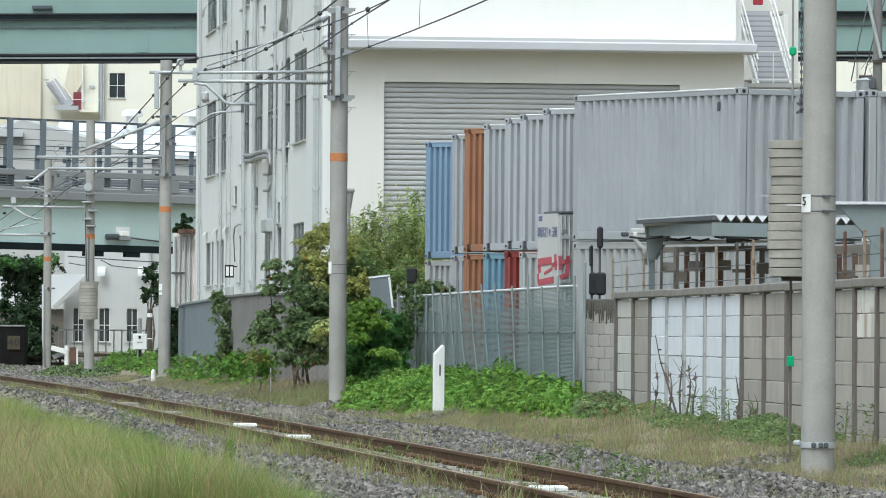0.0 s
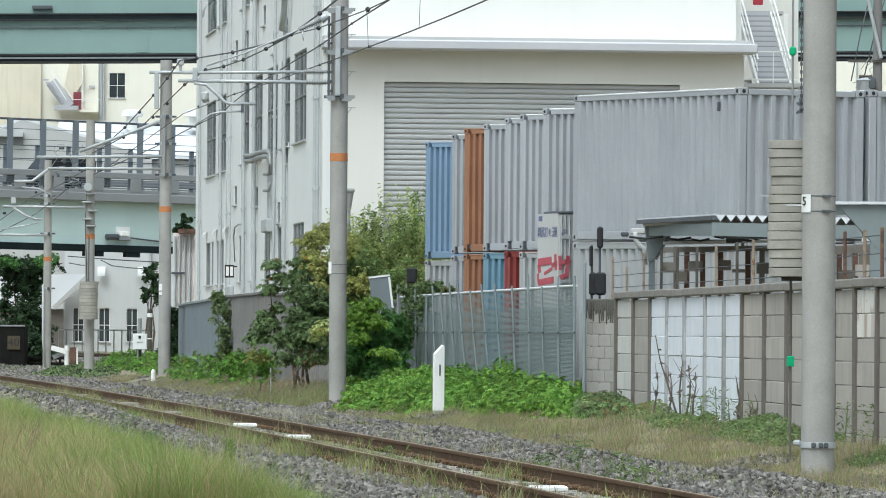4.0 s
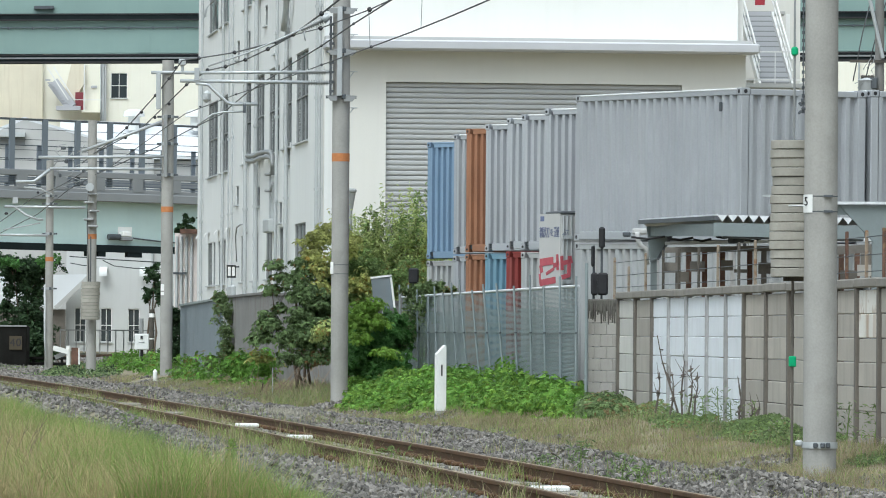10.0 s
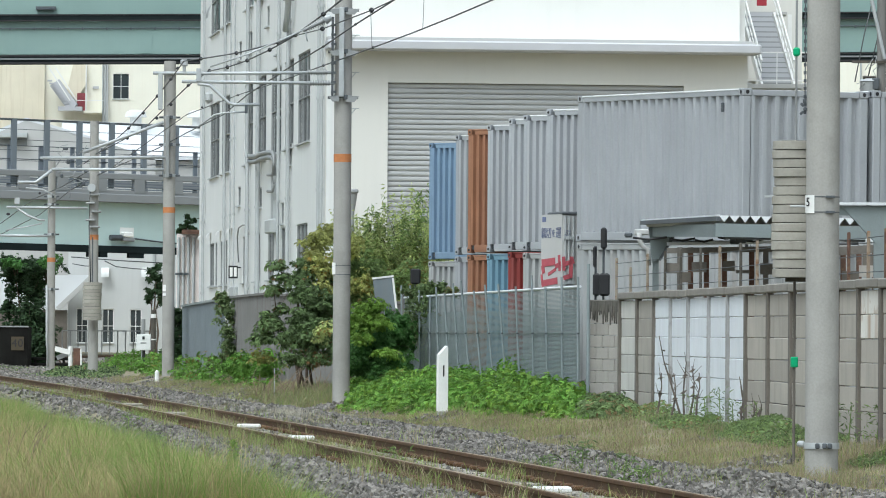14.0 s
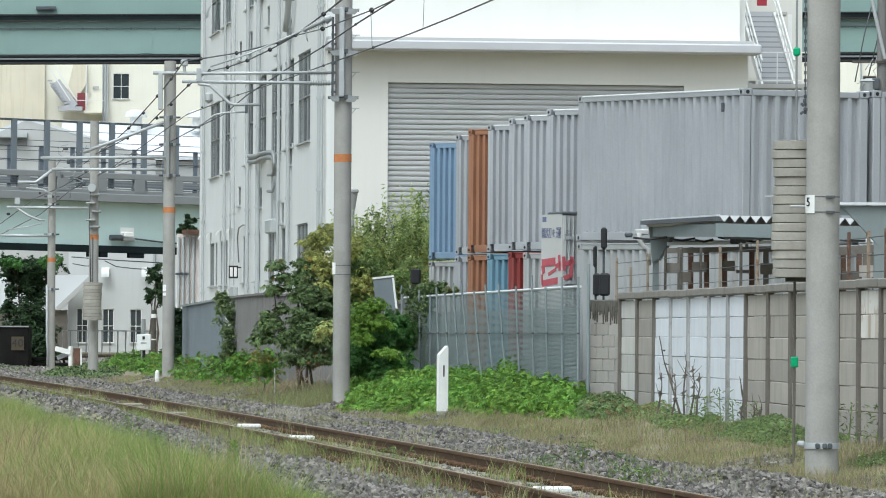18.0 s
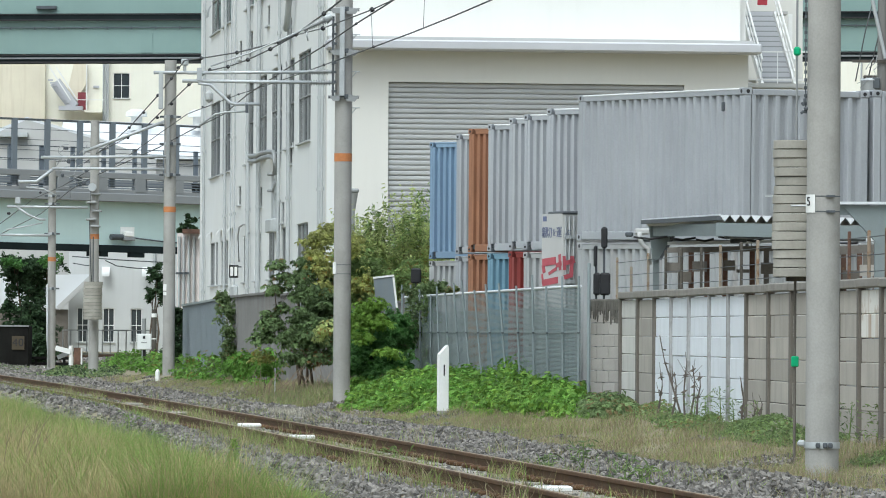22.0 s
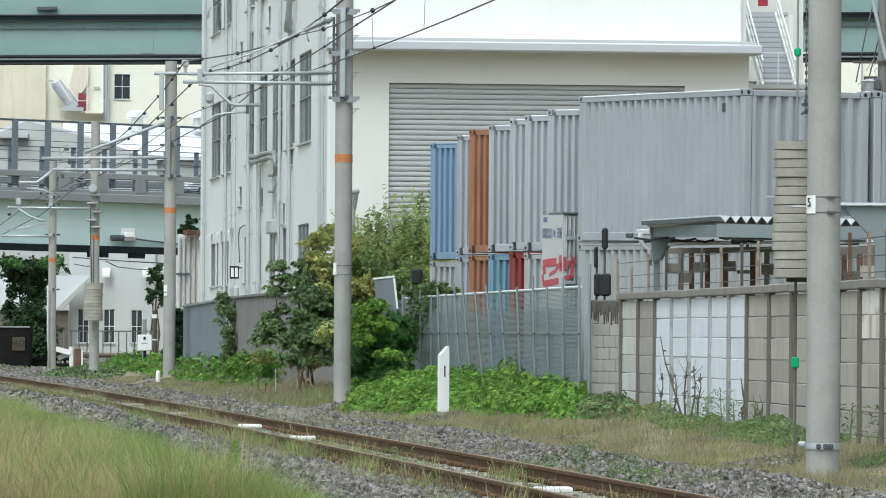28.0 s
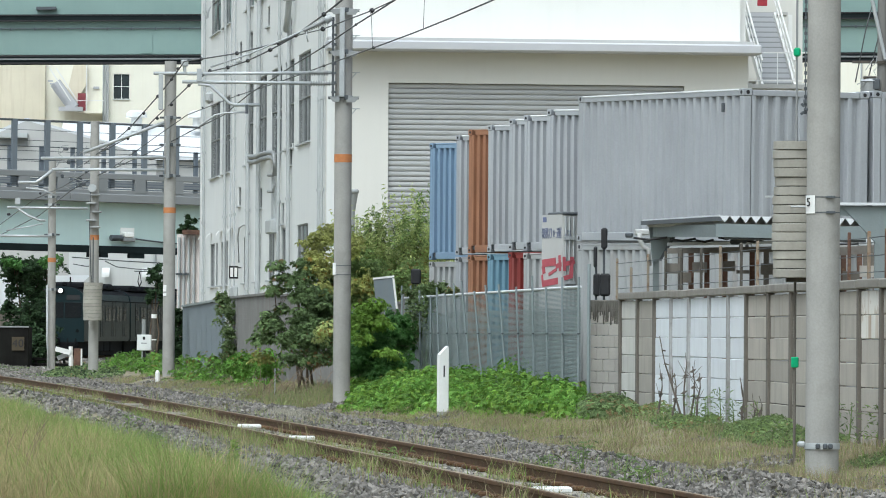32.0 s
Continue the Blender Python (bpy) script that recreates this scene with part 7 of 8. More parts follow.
# far trees
b = base_at(40, 250)
bush("broadleaf_tree", "dark broadleaf tree under the road bridge", b,
     [blob(*p, b) for p in ((22, 470, 250, 24, 12, 0.8), (60, 478, 250, 28, 18, 1.0), (92, 468, 250, 18, 12, 0.7), (55, 515, 250, 20, 28, 1.0), (58, 565, 249, 18, 40, 1.0), (62, 615, 249, 18, 34, 0.9), (20, 520, 250, 14, 12, 0.5), (75, 640, 248, 16, 24, 0.7), (12, 550, 250, 12, 14, 0.5), (14, 605, 250.5, 22, 30, 0.9), (82, 590, 249.5, 12, 40, 0.7), (36, 590, 250, 16, 50, 0.9), (38, 495, 250.5, 26, 22, 0.8))],
     14500, 0.10, LEAFDEEP, 17, 6, extra=([blob(88, 466, 248.5, 26, 10, 0.7, b), blob(20, 468, 248.5, 22, 9, 0.7, b)], 900, LEAFDARK, "lighter outer leaves"))
b = base_at(276, 290)
bush("broadleaf_tree", "small dark tree beside the white building", b, [blob(*p, b) for p in ((276, 490, 290, 11, 22, 0.5), (268, 520, 290, 9, 14, 0.4), (285, 515, 290, 8, 25, 0.4))], 1100, 0.13, LEAFDEEP, 18, 3)
b = base_at(330, 262)
bush("broadleaf_tree", "dark treetop beside the clad tower", b, [blob(*p, b) for p in ((333, 395, 262, 10, 14, 0.4), (318, 408, 262, 8, 10, 0.4), (340, 410, 262, 10, 8, 0.4))], 900, 0.13, LEAFDEEP, 19, 3)
b = base_at(318, 172.5)
bush("dark_shrub", "dark shrub at the end of the sheet fence", b, [blob(*p, b) for p in ((316, 570, 172.5, 9, 30, 0.4), (314, 610, 172, 10, 25, 0.4))], 1200, 0.10, LEAFDEEP, 20, 2)
b = base_at(125, 236)
bush("broadleaf_tree", "low greenery beside the curve", b, [blob(*p, b) for p in ((70, 620, 236, 16, 30, 0.6),)], 1000, 0.12, LEAFDEEP, 21, 2)


def clear_of_poles(x, d):
    """Bare ground round the feet of the poles."""
    ok = np.ones(len(x), bool)
    for px, pd, w, l in ((4.22, 61.6, 0.3, 1.2), (-2.12, 116.0, 0.5, 4.5), (-8.34, 168.3, 0.75, 5.0)):
        ok &= ((x - px + 0.1 * (pd - d)) / w) ** 2 + ((d - pd + l * 0.6) / l) ** 2 > 1
    return ok


def cover(name, label, mats, region, n, size, seed, hfun):
    """Low ground cover: leaves on mounds; region gives a random place (x, d), hfun its height."""
    rng = np.random.default_rng(seed)
    xs, ds = region(rng, n)
    top = np.array([hfun(x, d) for x, d in zip(xs, ds)])
    g = np.array([gz(x, d) for x, d in zip(xs, ds)])
    keep = (top > 0.03) & clear_of_poles(xs, ds)
    z = g + top * np.clip(1 - rng.exponential(0.22, n), 0, 1)
    c = np.stack([xs, ds, z], 1)[keep]
    half = rng.random(len(c))
    for k, (m, lo, hi) in enumerate(mats):
        sel = (half >= lo) & (half < hi)
        ob = new(name, leaf_mesh(name, c[sel], size, m, rng))
        tagged(ob, label, "ground cover", kind="stuff")


def fbm(x, y, s, seed):
    return noise.noise((x * s, y * s * 0.45, seed)) + 0.5 * noise.noise((x * s * 2.3, y * s * 1.1, seed + 9))


def h_fence(x, d):
    o = fence_x(d) - x
    m = lin(d, ((87, 0.9), (99.5, 1.5), (107, 2.6), (124, 3.0)))
    e = lin(o / m, ((-0.3, 0.74), (0.3, 0.64), (0.7, 0.42), (1.0, 0.1), (1.1, 0)))
    e *= lin(d, ((86, 0.1), (89, 0.75), (93, 1), (115, 1), (124, 0.7)))
    e *= lin(x / d, ((-0.0186, 0), (-0.0176, 1), (0.0205, 1), (0.0245, 0.72), (0.0272, 0.2), (0.03, 0.0)))
    return e * (0.9 + 0.55 * fbm(x, d, 1.1, 2))


def hummocks(name, label, mats, place, hfun, n, per, size, seed, low=0.12):
    """Ground cover as many leafy hummocks heaped on one another."""
    rng = np.random.default_rng(seed)
    r = random.Random(seed)
    lumps = []
    while len(lumps) < n:
        x, d = place(r)
        h = hfun(x, d)
        if h < low:
            n -= 1
            continue
        q = r.uniform(0.11, 0.23)
        lumps.append((x, d, gz(x, d) + h * r.uniform(0.62, 0.95) - 0.08, q * 1.15, q * 1.3, min(q * 0.8, h * 0.7)))
        if h > 0.35:
            lumps.append((x + r.uniform(-0.15, 0.15), d - r.uniform(0.1, 0.3), gz(x, d) + h * r.uniform(0.25, 0.5), q, q * 1.2, q * 0.7))
    c, nr = lump_shell(rng, lumps, per)
    ok = clear_of_poles(c[:, 0], c[:, 1])
    c, nr = c[ok], nr[ok]
    pick = rng.random(len(c)) * 0.5 + np.array([0.5 + 0.5 * noise.noise((p[0] * 1.7, p[1] * 0.7, 4.0)) for p in c]) * 0.5
    for m, lo, hi in mats:
        sel = (pick >= lo) & (pick < hi)
        ob = new(name, fans(name, c[sel], nr[sel], size, m, rng, 5, 0.24))
        tagged(ob, label, "ground cover", kind="stuff")


def fence_place(r):
    d = r.uniform(86, 122)
    return fence_x(d) - r.uniform(-0.2, 3.1), d


hummocks("ground_cover_plants", "bright green leafy plants heaped along the fence", ((LEAFBRIGHT, 0, 0.36), (LEAFFERN, 0.36, 0.6), (LEAFLIME, 0.6, 1.0)), fence_place, h_fence, 2600, 62, 0.082, 31)


def h_far(x, d):
    s = x - cx(d)
    e = lin(s, ((5.0, 0.0), (5.6, 0.25), (6.3, 0.8), (7.0, 1.15), (12, 1.15)))
    e *= lin(x / d, ((-0.0335, 1), (-0.0285, 0.0))) if d < 140 else 1
    return e * lin(d, ((158, 1.0), (178, 0.6))) * (0.8 + 0.7 * fbm(x, d, 0.8, 5))


def far_place(r):
    d = r.uniform(126, 208)
    return cx(d) + r.uniform(5.0, 11.5), d


hummocks("ground_cover_plants", "green weeds below the sheet fences", ((LEAFFERN, 0, 0.4), (LEAFBRIGHT, 0.4, 0.68), (LEAFWEED, 0.68, 1.0)), far_place, h_far, 3200, 46, 0.095, 32, 0.16)


def reg_wall(rng, n):
    d = rng.uniform(62, 95, n)
    return np.array([wall_x(a) for a in d]) - rng.uniform(0.05, 1.1, n), d


def h_wall(x, d):
    o = wall_x(d) - x
    k = 0.15 + 1.2 * max(0, fbm(x * 0.3, d, 0.55, 8) + 0.1)
    k *= lin(d, ((62, 0.4), (72, 0.4), (76, 0.8), (82, 1.1), (87, 0.5), (90, 0.25), (92, 0.35), (95, 0.5)))
    return 0.42 * k * lin(o, ((0.05, 1), (0.6, 0.7), (1.1, 0)))


def corner_place(r):
    d = r.uniform(86, 93)
    return d * r.uniform(0.0262, 0.0335), d


hummocks("wall_weeds", "low grey-green weeds at the end of the wall", ((LEAFWEED, 0, 1.0),), corner_place, lambda x, d: 0.3 + 0.12 * fbm(x, d, 2.0, 3) if x < wall_x(d) - 0.12 else 0, 130, 60, 0.075, 38)
cover("wall_weeds", "green weeds growing at the foot of the board wall", ((LEAFWEED, 0, 0.7), (LEAF, 0.7, 1.0)), reg_wall, 22000, 0.032, 33, h_wall)


def grass(name, label, mats, places, seed, hmin, hmax, width, bias=None):
    """Blades: each one a bent pair of triangles, in tufts."""
    rng = np.random.default_rng(seed)
    xs, ds, hs = places(rng)
    n = len(xs)
    z = np.array([gz(x, d) for x, d in zip(xs, ds)])
    h = rng.uniform(hmin, hmax, n) * hs
    a = rng.uniform(0, 2 * math.pi, n)
    lean = rng.uniform(0.15, 1.0, n) * h
    side = np.stack([np.cos(a), np.sin(a), np.zeros(n)], 1)
    fall = np.stack([-np.sin(a), np.cos(a), np.zeros(n)], 1) * rng.choice([-1, 1], n)[:, None]
    base = np.stack([xs, ds, z - 0.02], 1)
    w = (width * rng.uniform(0.5, 1.3, n))[:, None]
    mid = base + fall * (lean * 0.35)[:, None] + np.array([0, 0, 1]) * (h * 0.6)[:, None]
    tip = base + fall * lean[:, None] + np.array([0, 0, 1]) * h[:, None]
    v = np.stack([base - side * w, base + side * w, mid + side * w * 0.7, mid - side * w * 0.7, tip], 1)
    pick = rng.random(n)
    if bias:
        pick = np.clip(pick + np.array([bias(x, d) for x, d in zip(xs, ds)]), 0, 0.999)
    for m, lo, hi in mats:
        sel = np.where((pick >= lo) & (pick < hi))[0]
        k = np.arange(len(sel))[:, None] * 5
        f = np.concatenate([k + np.array([0, 1, 2]), k + np.array([0, 2, 3]), k + np.array([3, 2, 4])])
        ob = new(name, quads(name, v[sel], f, m))
        tagged(ob, label, "grass", kind="stuff")


def near_meadow(rng):
    n = 330000
    d = 36 + 115 * rng.random(n) ** 1.35
    cxs = np.array([cx(a) for a in d])
    lo = np.maximum(-0.085 * d - 0.5, cxs - 9)
    hi = cxs - 2.0
    x = lo + (hi - lo) * rng.random(n)
    hs = np.array([0.72 + 0.55 * fbm(a, b, 0.7, 3) + 0.4 * fbm(a, b, 2.4, 8) for a, b in zip(x, d)])
    edge = np.clip((cxs - 1.9 - x) / 1.7, 0.22, 1)
    keep = (lo < hi) & (hs > 0.25)
    return x[keep], d[keep], (hs * edge)[keep]


grass("meadow_grass", "green and straw-coloured grass beside the track", ((GRASSGREEN, 0, 0.62), (GRASSDRY, 0.62, 1.0)), near_meadow, 41, 0.26, 0.66, 0.0032,
      lambda x, d: lin(x - cx(d), ((-6, 0.38), (-4.7, 0.2), (-3.9, -0.12), (-3.3, -0.3))) + 0.5 * fbm(x, d, 0.5, 14) + 0.5 * fbm(x, d, 1.8, 15))


def fine_green(rng):
    n = 50000
    d = 40 + 60 * rng.random(n) ** 1.2
    s = -2.15 - rng.gamma(2.0, 0.42, n)
    x = np.array([cx(a) for a in d]) + s
    hs = np.array([0.7 + 0.6 * fbm(a, b, 0.9, 17) for a, b in zip(x, d)])
    keep = (s > -4.6) & (hs > 0.3)
    return x[keep], d[keep], (hs * np.clip((-1.9 - s) / 0.9, 0.3, 1))[keep]


grass("fine_green_grass", "soft fresh green grass at the edge of the ballast", ((GRASSFRESH, 0, 1.0),), fine_green, 47, 0.12, 0.36, 0.0028)


def meadow_clumps():
    """Two darker leafy clumps and a bright spike among the grass."""
    rng = np.random.default_rng(61)
    for px, y, d, w, h, m, lab in ((272, 778, 66, 0.22, 0.34, LEAFWEED, "dark green feathery weed among the grass"), (415, 806, 61, 0.05, 0.30, LEAFLIME, "bright lime green weed spike in the grass"),
                                   (85, 745, 74, 0.2, 0.3, LEAFWEED, "grey-green feathery weed among the grass")):
        X = (px - 784) * d / 9800
        t = thing("meadow_weed", lab, "plant", (X, d, gz(X, d)))
        part("stem", Geo().cyl((0, 0, -0.03), (0.02, 0, h), 0.01, 0.004, 6), LEAF, t)
        n = int(500 * w / 0.2) + 60
        c = np.stack([rng.normal(0, w * 0.55, n), rng.normal(0, w * 0.55, n), h * rng.uniform(0.1, 1.05, n)], 1)
        c[:, 2] *= np.clip(1.1 - (c[:, 0] / (w * 1.6)) ** 2, 0.2, 1)
        part("leaves", leaf_mesh("leaves", c, 0.03, m, rng, 0.25), m, t)


meadow_clumps()


def reg_corner(rng, n):
    d = rng.uniform(175, 245, n)
    return np.array([-0.083 * a for a in d]) + rng.uniform(-1, 4.5, n), d


def low_ducts():
    """Dark cable ducts on short feet before the hut."""
    t = thing("cable_duct", "black cable ducts on short feet beside the curve", "duct", (-18.2, 234, 0.1))
    for z in (0.12, 0.36):
        part("duct", Geo().box((0.4, 0, z), (4.2, 0.2, 0.12), bevel=0.02), HUTDARK, t)
    for x in (-1.4, -0.2, 1.0, 2.2):
        part("foot", Geo().box((x, 0.02, 0.16), (0.1, 0.14, 0.4)), HUTDARK, t)


low_ducts()
cover("corner_weeds", "low dark weeds beside the curve", ((LEAFDEEP, 0, 0.35), (LEAFWEED, 0.35, 1.0)), reg_corner, 16000, 0.06, 37, lambda x, d: lin(x / d, ((-0.0725, 0.07), (-0.069, 0.28))) * max(0.0, fbm(x, d, 0.3, 4) + 0.55))


def verge(rng):
    n = 170000
    d = 46 + 130 * rng.random(n) ** 1.3
    s = 2.4 + rng.normal(2.3, 0.9, n)
    x = np.array([cx(a) for a in d]) + s
    hs = np.array([0.6 + 0.8 * fbm(a, b, 0.9, 6) for a, b in zip(x, d)])
    s = s + np.clip((d - 85) / 20, 0, 1) * 0.8
    x = np.array([cx(a) for a in d]) + s
    keep = (s > 2.0) & (s < 7.4) & (hs + (s - 3.6) * 0.45 > 0.35) & clear_of_poles(x, d)
    return x[keep], d[keep], np.clip(hs, 0.3, 1.2)[keep]


grass("verge_grass", "dry brownish grass between the ballast and the wall", ((VERGEDRY, 0, 0.84), (GRASSGREEN, 0.84, 1.0)), verge, 42, 0.07, 0.27, 0.0035)


def thin_verge(rng):
    n = 60000
    d = 84 + 90 * rng.random(n) ** 1.2
    s = rng.uniform(1.1, 5.4, n)
    x = np.array([cx(a) for a in d]) + s
    hs = np.array([fbm(a, b, 0.55, 26) + 0.12 * (c - 1.6) for a, b, c in zip(x, d, s)])
    keep = (hs > 0.05) & clear_of_poles(x, d)
    return x[keep], d[keep], np.clip(0.5 + hs, 0.3, 1.3)[keep]


grass("low_verge_weeds", "low olive weeds over the gravel beyond the track", ((VERGEDRY, 0, 0.5), (GRASSGREEN, 0.5, 1.0)), thin_verge, 48, 0.04, 0.15, 0.006,
      lambda x, d: 0.5 * fbm(x, d, 0.4, 33))


def rail_tufts(rng):
    xs, ds, hs = [], [], []
    for _ in range(230):
        d0 = rng.uniform(42, 130)
        s0 = rng.choice([-0.72, -0.75, -0.8, -0.45, 0.35, 0.75, -1.0, 0.0, 1.6, 2.2]) + rng.normal(0, 0.12)
        k = rng.integers(30, 120)
        d = d0 + rng.normal(0, 0.35, k)
        xs += list(np.array([cx(a) for a in d]) + s0 + rng.normal(0, 0.12, k))
        ds += list(d)
        hs += list(np.full(k, rng.uniform(0.5, 1.3)))
    return np.array(xs), np.array(ds), np.array(hs)


grass("track_weeds", "thin grass tufts growing between the rails", ((VERGEDRY, 0, 0.65), (GRASSGREEN, 0.65, 1.0)), rail_tufts, 43, 0.06, 0.26, 0.004)


def rail_tussocks(rng):
    xs, ds, hs = [], [], []
    for d0, s0, k, w in ((77, -0.72, 260, 0.7), (73.5, -0.7, 300, 0.6), (70.5, -0.75, 260, 0.8), (66.5, -0.6, 420, 0.8), (64.6, -0.85, 420, 0.7), (62.5, -0.5, 420, 0.7), (58.5, -0.7, 300, 0.6), (55.0, 0.3, 160, 0.6), (52.0, -0.75, 160, 0.5),
                         (88, -1.0, 300, 1.2), (95, -1.1, 400, 2.0), (103, -1.1, 420, 2.4), (112, -1.1, 420, 2.6), (122, -1.2, 420, 3.0), (135, -1.2, 420, 4.0), (150, -1.2, 420, 5.0), (52.3, 1.9, 260, 0.6), (55.5, 2.3, 240, 0.6)):
        d = d0 + rng.normal(0, w, k)
        xs += list(np.array([cx(a) for a in d]) + s0 + rng.normal(0, 0.12, k))
        ds += list(d)
        hs += list(rng.uniform(0.5, 1.1, k))
    return np.array(xs), np.array(ds), np.array(hs)


grass("rail_tussocks", "olive tussocks half burying the rail", ((VERGEDRY, 0, 0.5), (GRASSGREEN, 0.5, 1.0)), rail_tussocks, 49, 0.1, 0.3, 0.004)


def stalks():
    """Dead woody stalks before the white boards, and a bent dry twig."""
    r = random.Random(9)
    for i, (x, y0, y1, d) in enumerate(((1203, 595, 732, 83.5), (1165, 660, 735, 85), (1190, 660, 735, 83), (1210, 640, 735, 82), (1222, 648, 735, 81.5), (1232, 660, 735, 81), (1310, 690, 760, 76.5), (1340, 715, 770, 75.5), (1330, 725, 770, 75.8))):
        p = [Vector(W(x + r.uniform(-3, 3) + k * (-13 if i == 0 else 1.5), y1 + (y0 - y1) * k / 3, d - 0.5)) for k in range(4)]
        t = thing("dead_stalk", "dry brown woody stalk before the wall", "plant", (0, 0, 0), group="dead stalks at the wall")
        g = Geo()
        for a, b, k in zip(p, p[1:], (1, 0.75, 0.5)):
            g.cyl(a, b, 0.019 * k, 0.016 * k, 6)
        part("stem", g, TWIG, t)
        for k in range(3):
            a = p[1].lerp(p[3], r.random())
            part("side_twig", Geo().cyl(a, a + Vector((r.uniform(-0.15, 0.15), 0, r.uniform(0.1, 0.3))), 0.006, 0.003, 5), TWIG, t)
        for k in range(4):
            a = p[1].lerp(p[3], r.random())
            part("dry_leaf", leaf_mesh("dry_leaf", np.array([tuple(a)]), 0.06, TWIG, np.random.default_rng(k + i)), TWIG, t)


stalks()


def tall_weeds():
    """A few leafy tall weeds."""
    rng = np.random.default_rng(51)
    r = random.Random(51)
    for x, y, d, h in ((1275, 745, 78, 0.55), (1250, 745, 79, 0.42), (1298, 750, 77.5, 0.4), (1500, 780, 67, 0.5), (1550, 770, 66.4, 0.45), (415, 800, 60, 0.22),
                       (1030, 810, 58, 0.3), (1100, 840, 52, 0.32), (690, 805, 58, 0.25), (960, 820, 56, 0.22), (1135, 860, 50, 0.25), (230, 770, 75, 0.4), (1340, 735, 76, 0.35), (1225, 735, 81, 0.4)):
        X, _, z = W(x, y, d)
        z = gz(X, d)
        t = thing("leafy_weed", "single upright green weed", "plant", (X, d, z), group="upright weeds beside the track")
        part("stem", Geo().cyl((0, 0, -0.03), (r.uniform(-0.05, 0.05), 0, h), 0.012, 0.005, 6), LEAF, t)
        c = np.stack([rng.normal(0, 0.09, 70), rng.normal(0, 0.09, 70), h * rng.uniform(0.15, 1.08, 70)], 1)
        part("leaves", leaf_mesh("leaves", c, 0.042, LEAFWEED if r.random() < 0.6 else LEAF, rng, 0.22), LEAF, t)


tall_weeds()


def dry_patch(rng):
    n = 16000
    d = rng.uniform(113, 127, n)
    x = d * rng.uniform(-0.0325, -0.0195, n)
    return x, d, np.clip(rng.normal(0.8, 0.3, n), 0.2, 1.4) * clear_of_poles(x, d)


grass("dry_tussock", "dry brown grass below the shrub", ((VERGEDRY, 0, 0.55), (GRASSGREEN, 0.55, 0.75), (LEAFWEED, 0.75, 1.0)), dry_patch, 46, 0.1, 0.36, 0.004)


def tuft_mesh(name, n, h, spread, width, material, seed):
    """A tuft of bent blades round its foot."""
    rng = np.random.default_rng(seed)
    a = rng.uniform(0, 2 * math.pi, n)
    side = np.stack([np.cos(a), np.sin(a), np.zeros(n)], 1)
    fall = np.stack([-np.sin(a), np.cos(a), np.zeros(n)], 1)
    hh = h * rng.uniform(0.55, 1.0, (n, 1))
    foot = np.stack([rng.normal(0, spread, n), rng.normal(0, spread, n), np.full(n, -0.03)], 1)
    up = np.array([0, 0, 1])
    lean = hh * rng.uniform(0.1, 0.7, (n, 1))
    mid, tip = foot + fall * lean * 0.35 + up * hh * 0.6, foot + fall * lean + up * hh
    v = np.stack([foot - side * width, foot + side * width, mid + side * width * 0.7, mid - side * width * 0.7, tip], 1)
    k = np.arange(n)[:, None] * 5
    return quads(name, v, np.concatenate([k + np.array([0, 1, 2]), k + np.array([0, 2, 3]), k + np.array([3, 2, 4])]), material)


def swaying_grass():
    """Tufts and single dry stems in the near meadow that nod in the breeze."""
    r = random.Random(88)
    kinds = [tuft_mesh("grass_tuft", 70, 0.52, 0.07, 0.003, m, 90 + i) for i, m in enumerate((GRASSGREEN, GRASSDRY, GRASSFRESH, GRASSGREEN))]
    out = []
    for i in range(44):
        d = r.uniform(42, 72)
        x = max(-0.083 * d, cx(d) - 6.5)
        x += (cx(d) - 2.6 - x) * r.random()
        dry = x - cx(d) < -4.2
        me = kinds[1] if dry and r.random() < 0.6 else r.choice((kinds[0], kinds[2], kinds[3]))
        ob = single("grass_tuft", me, GRASSGREEN, "straw-coloured grass tuft nodding in the breeze" if me is kinds[1] else "green grass tuft nodding in the breeze", "grass tuft", "tufts in the near meadow")
        out.append((ob, x, d, r.uniform(0, 360), 0, r.uniform(0.8, 1.15)))
    for px, y, d, h, lean in ((15, 800, 46, 0.62, 8), (24, 815, 45, 0.66, 14), (44, 805, 46, 0.7, 10), (52, 850, 43, 0.6, 6), (60, 840, 44, 0.5, -6), (92, 850, 43.5, 0.45, 12), (143, 870, 42.5, 0.36, 3), (8, 850, 43, 0.55, -4), (30, 870, 42, 0.6, 9), (285, 880, 45.5, 0.22, 52), (496, 846, 53, 0.2, 4)):
        x = (px - 784) * d / 9800
        g = Geo().cyl((0, 0, -0.05), (0.02, 0, h * 0.5), 0.0045, 0.0035, 5).cyl((0.02, 0, h * 0.5), (0.07, 0, h), 0.0035, 0.0015, 5)
        g.cyl((0.05, 0, h * 0.8), (0.1, 0.0, h * 0.95), 0.003, 0.001, 4)
        ob = single("dry_grass_stem", g, DRYTWIG, "tall thin dry brown grass stem", "grass stem", "dry stems in the near meadow")
        out.append((ob, x, d, 0, lean, 1.0))
    return out


SWAY = swaying_grass()


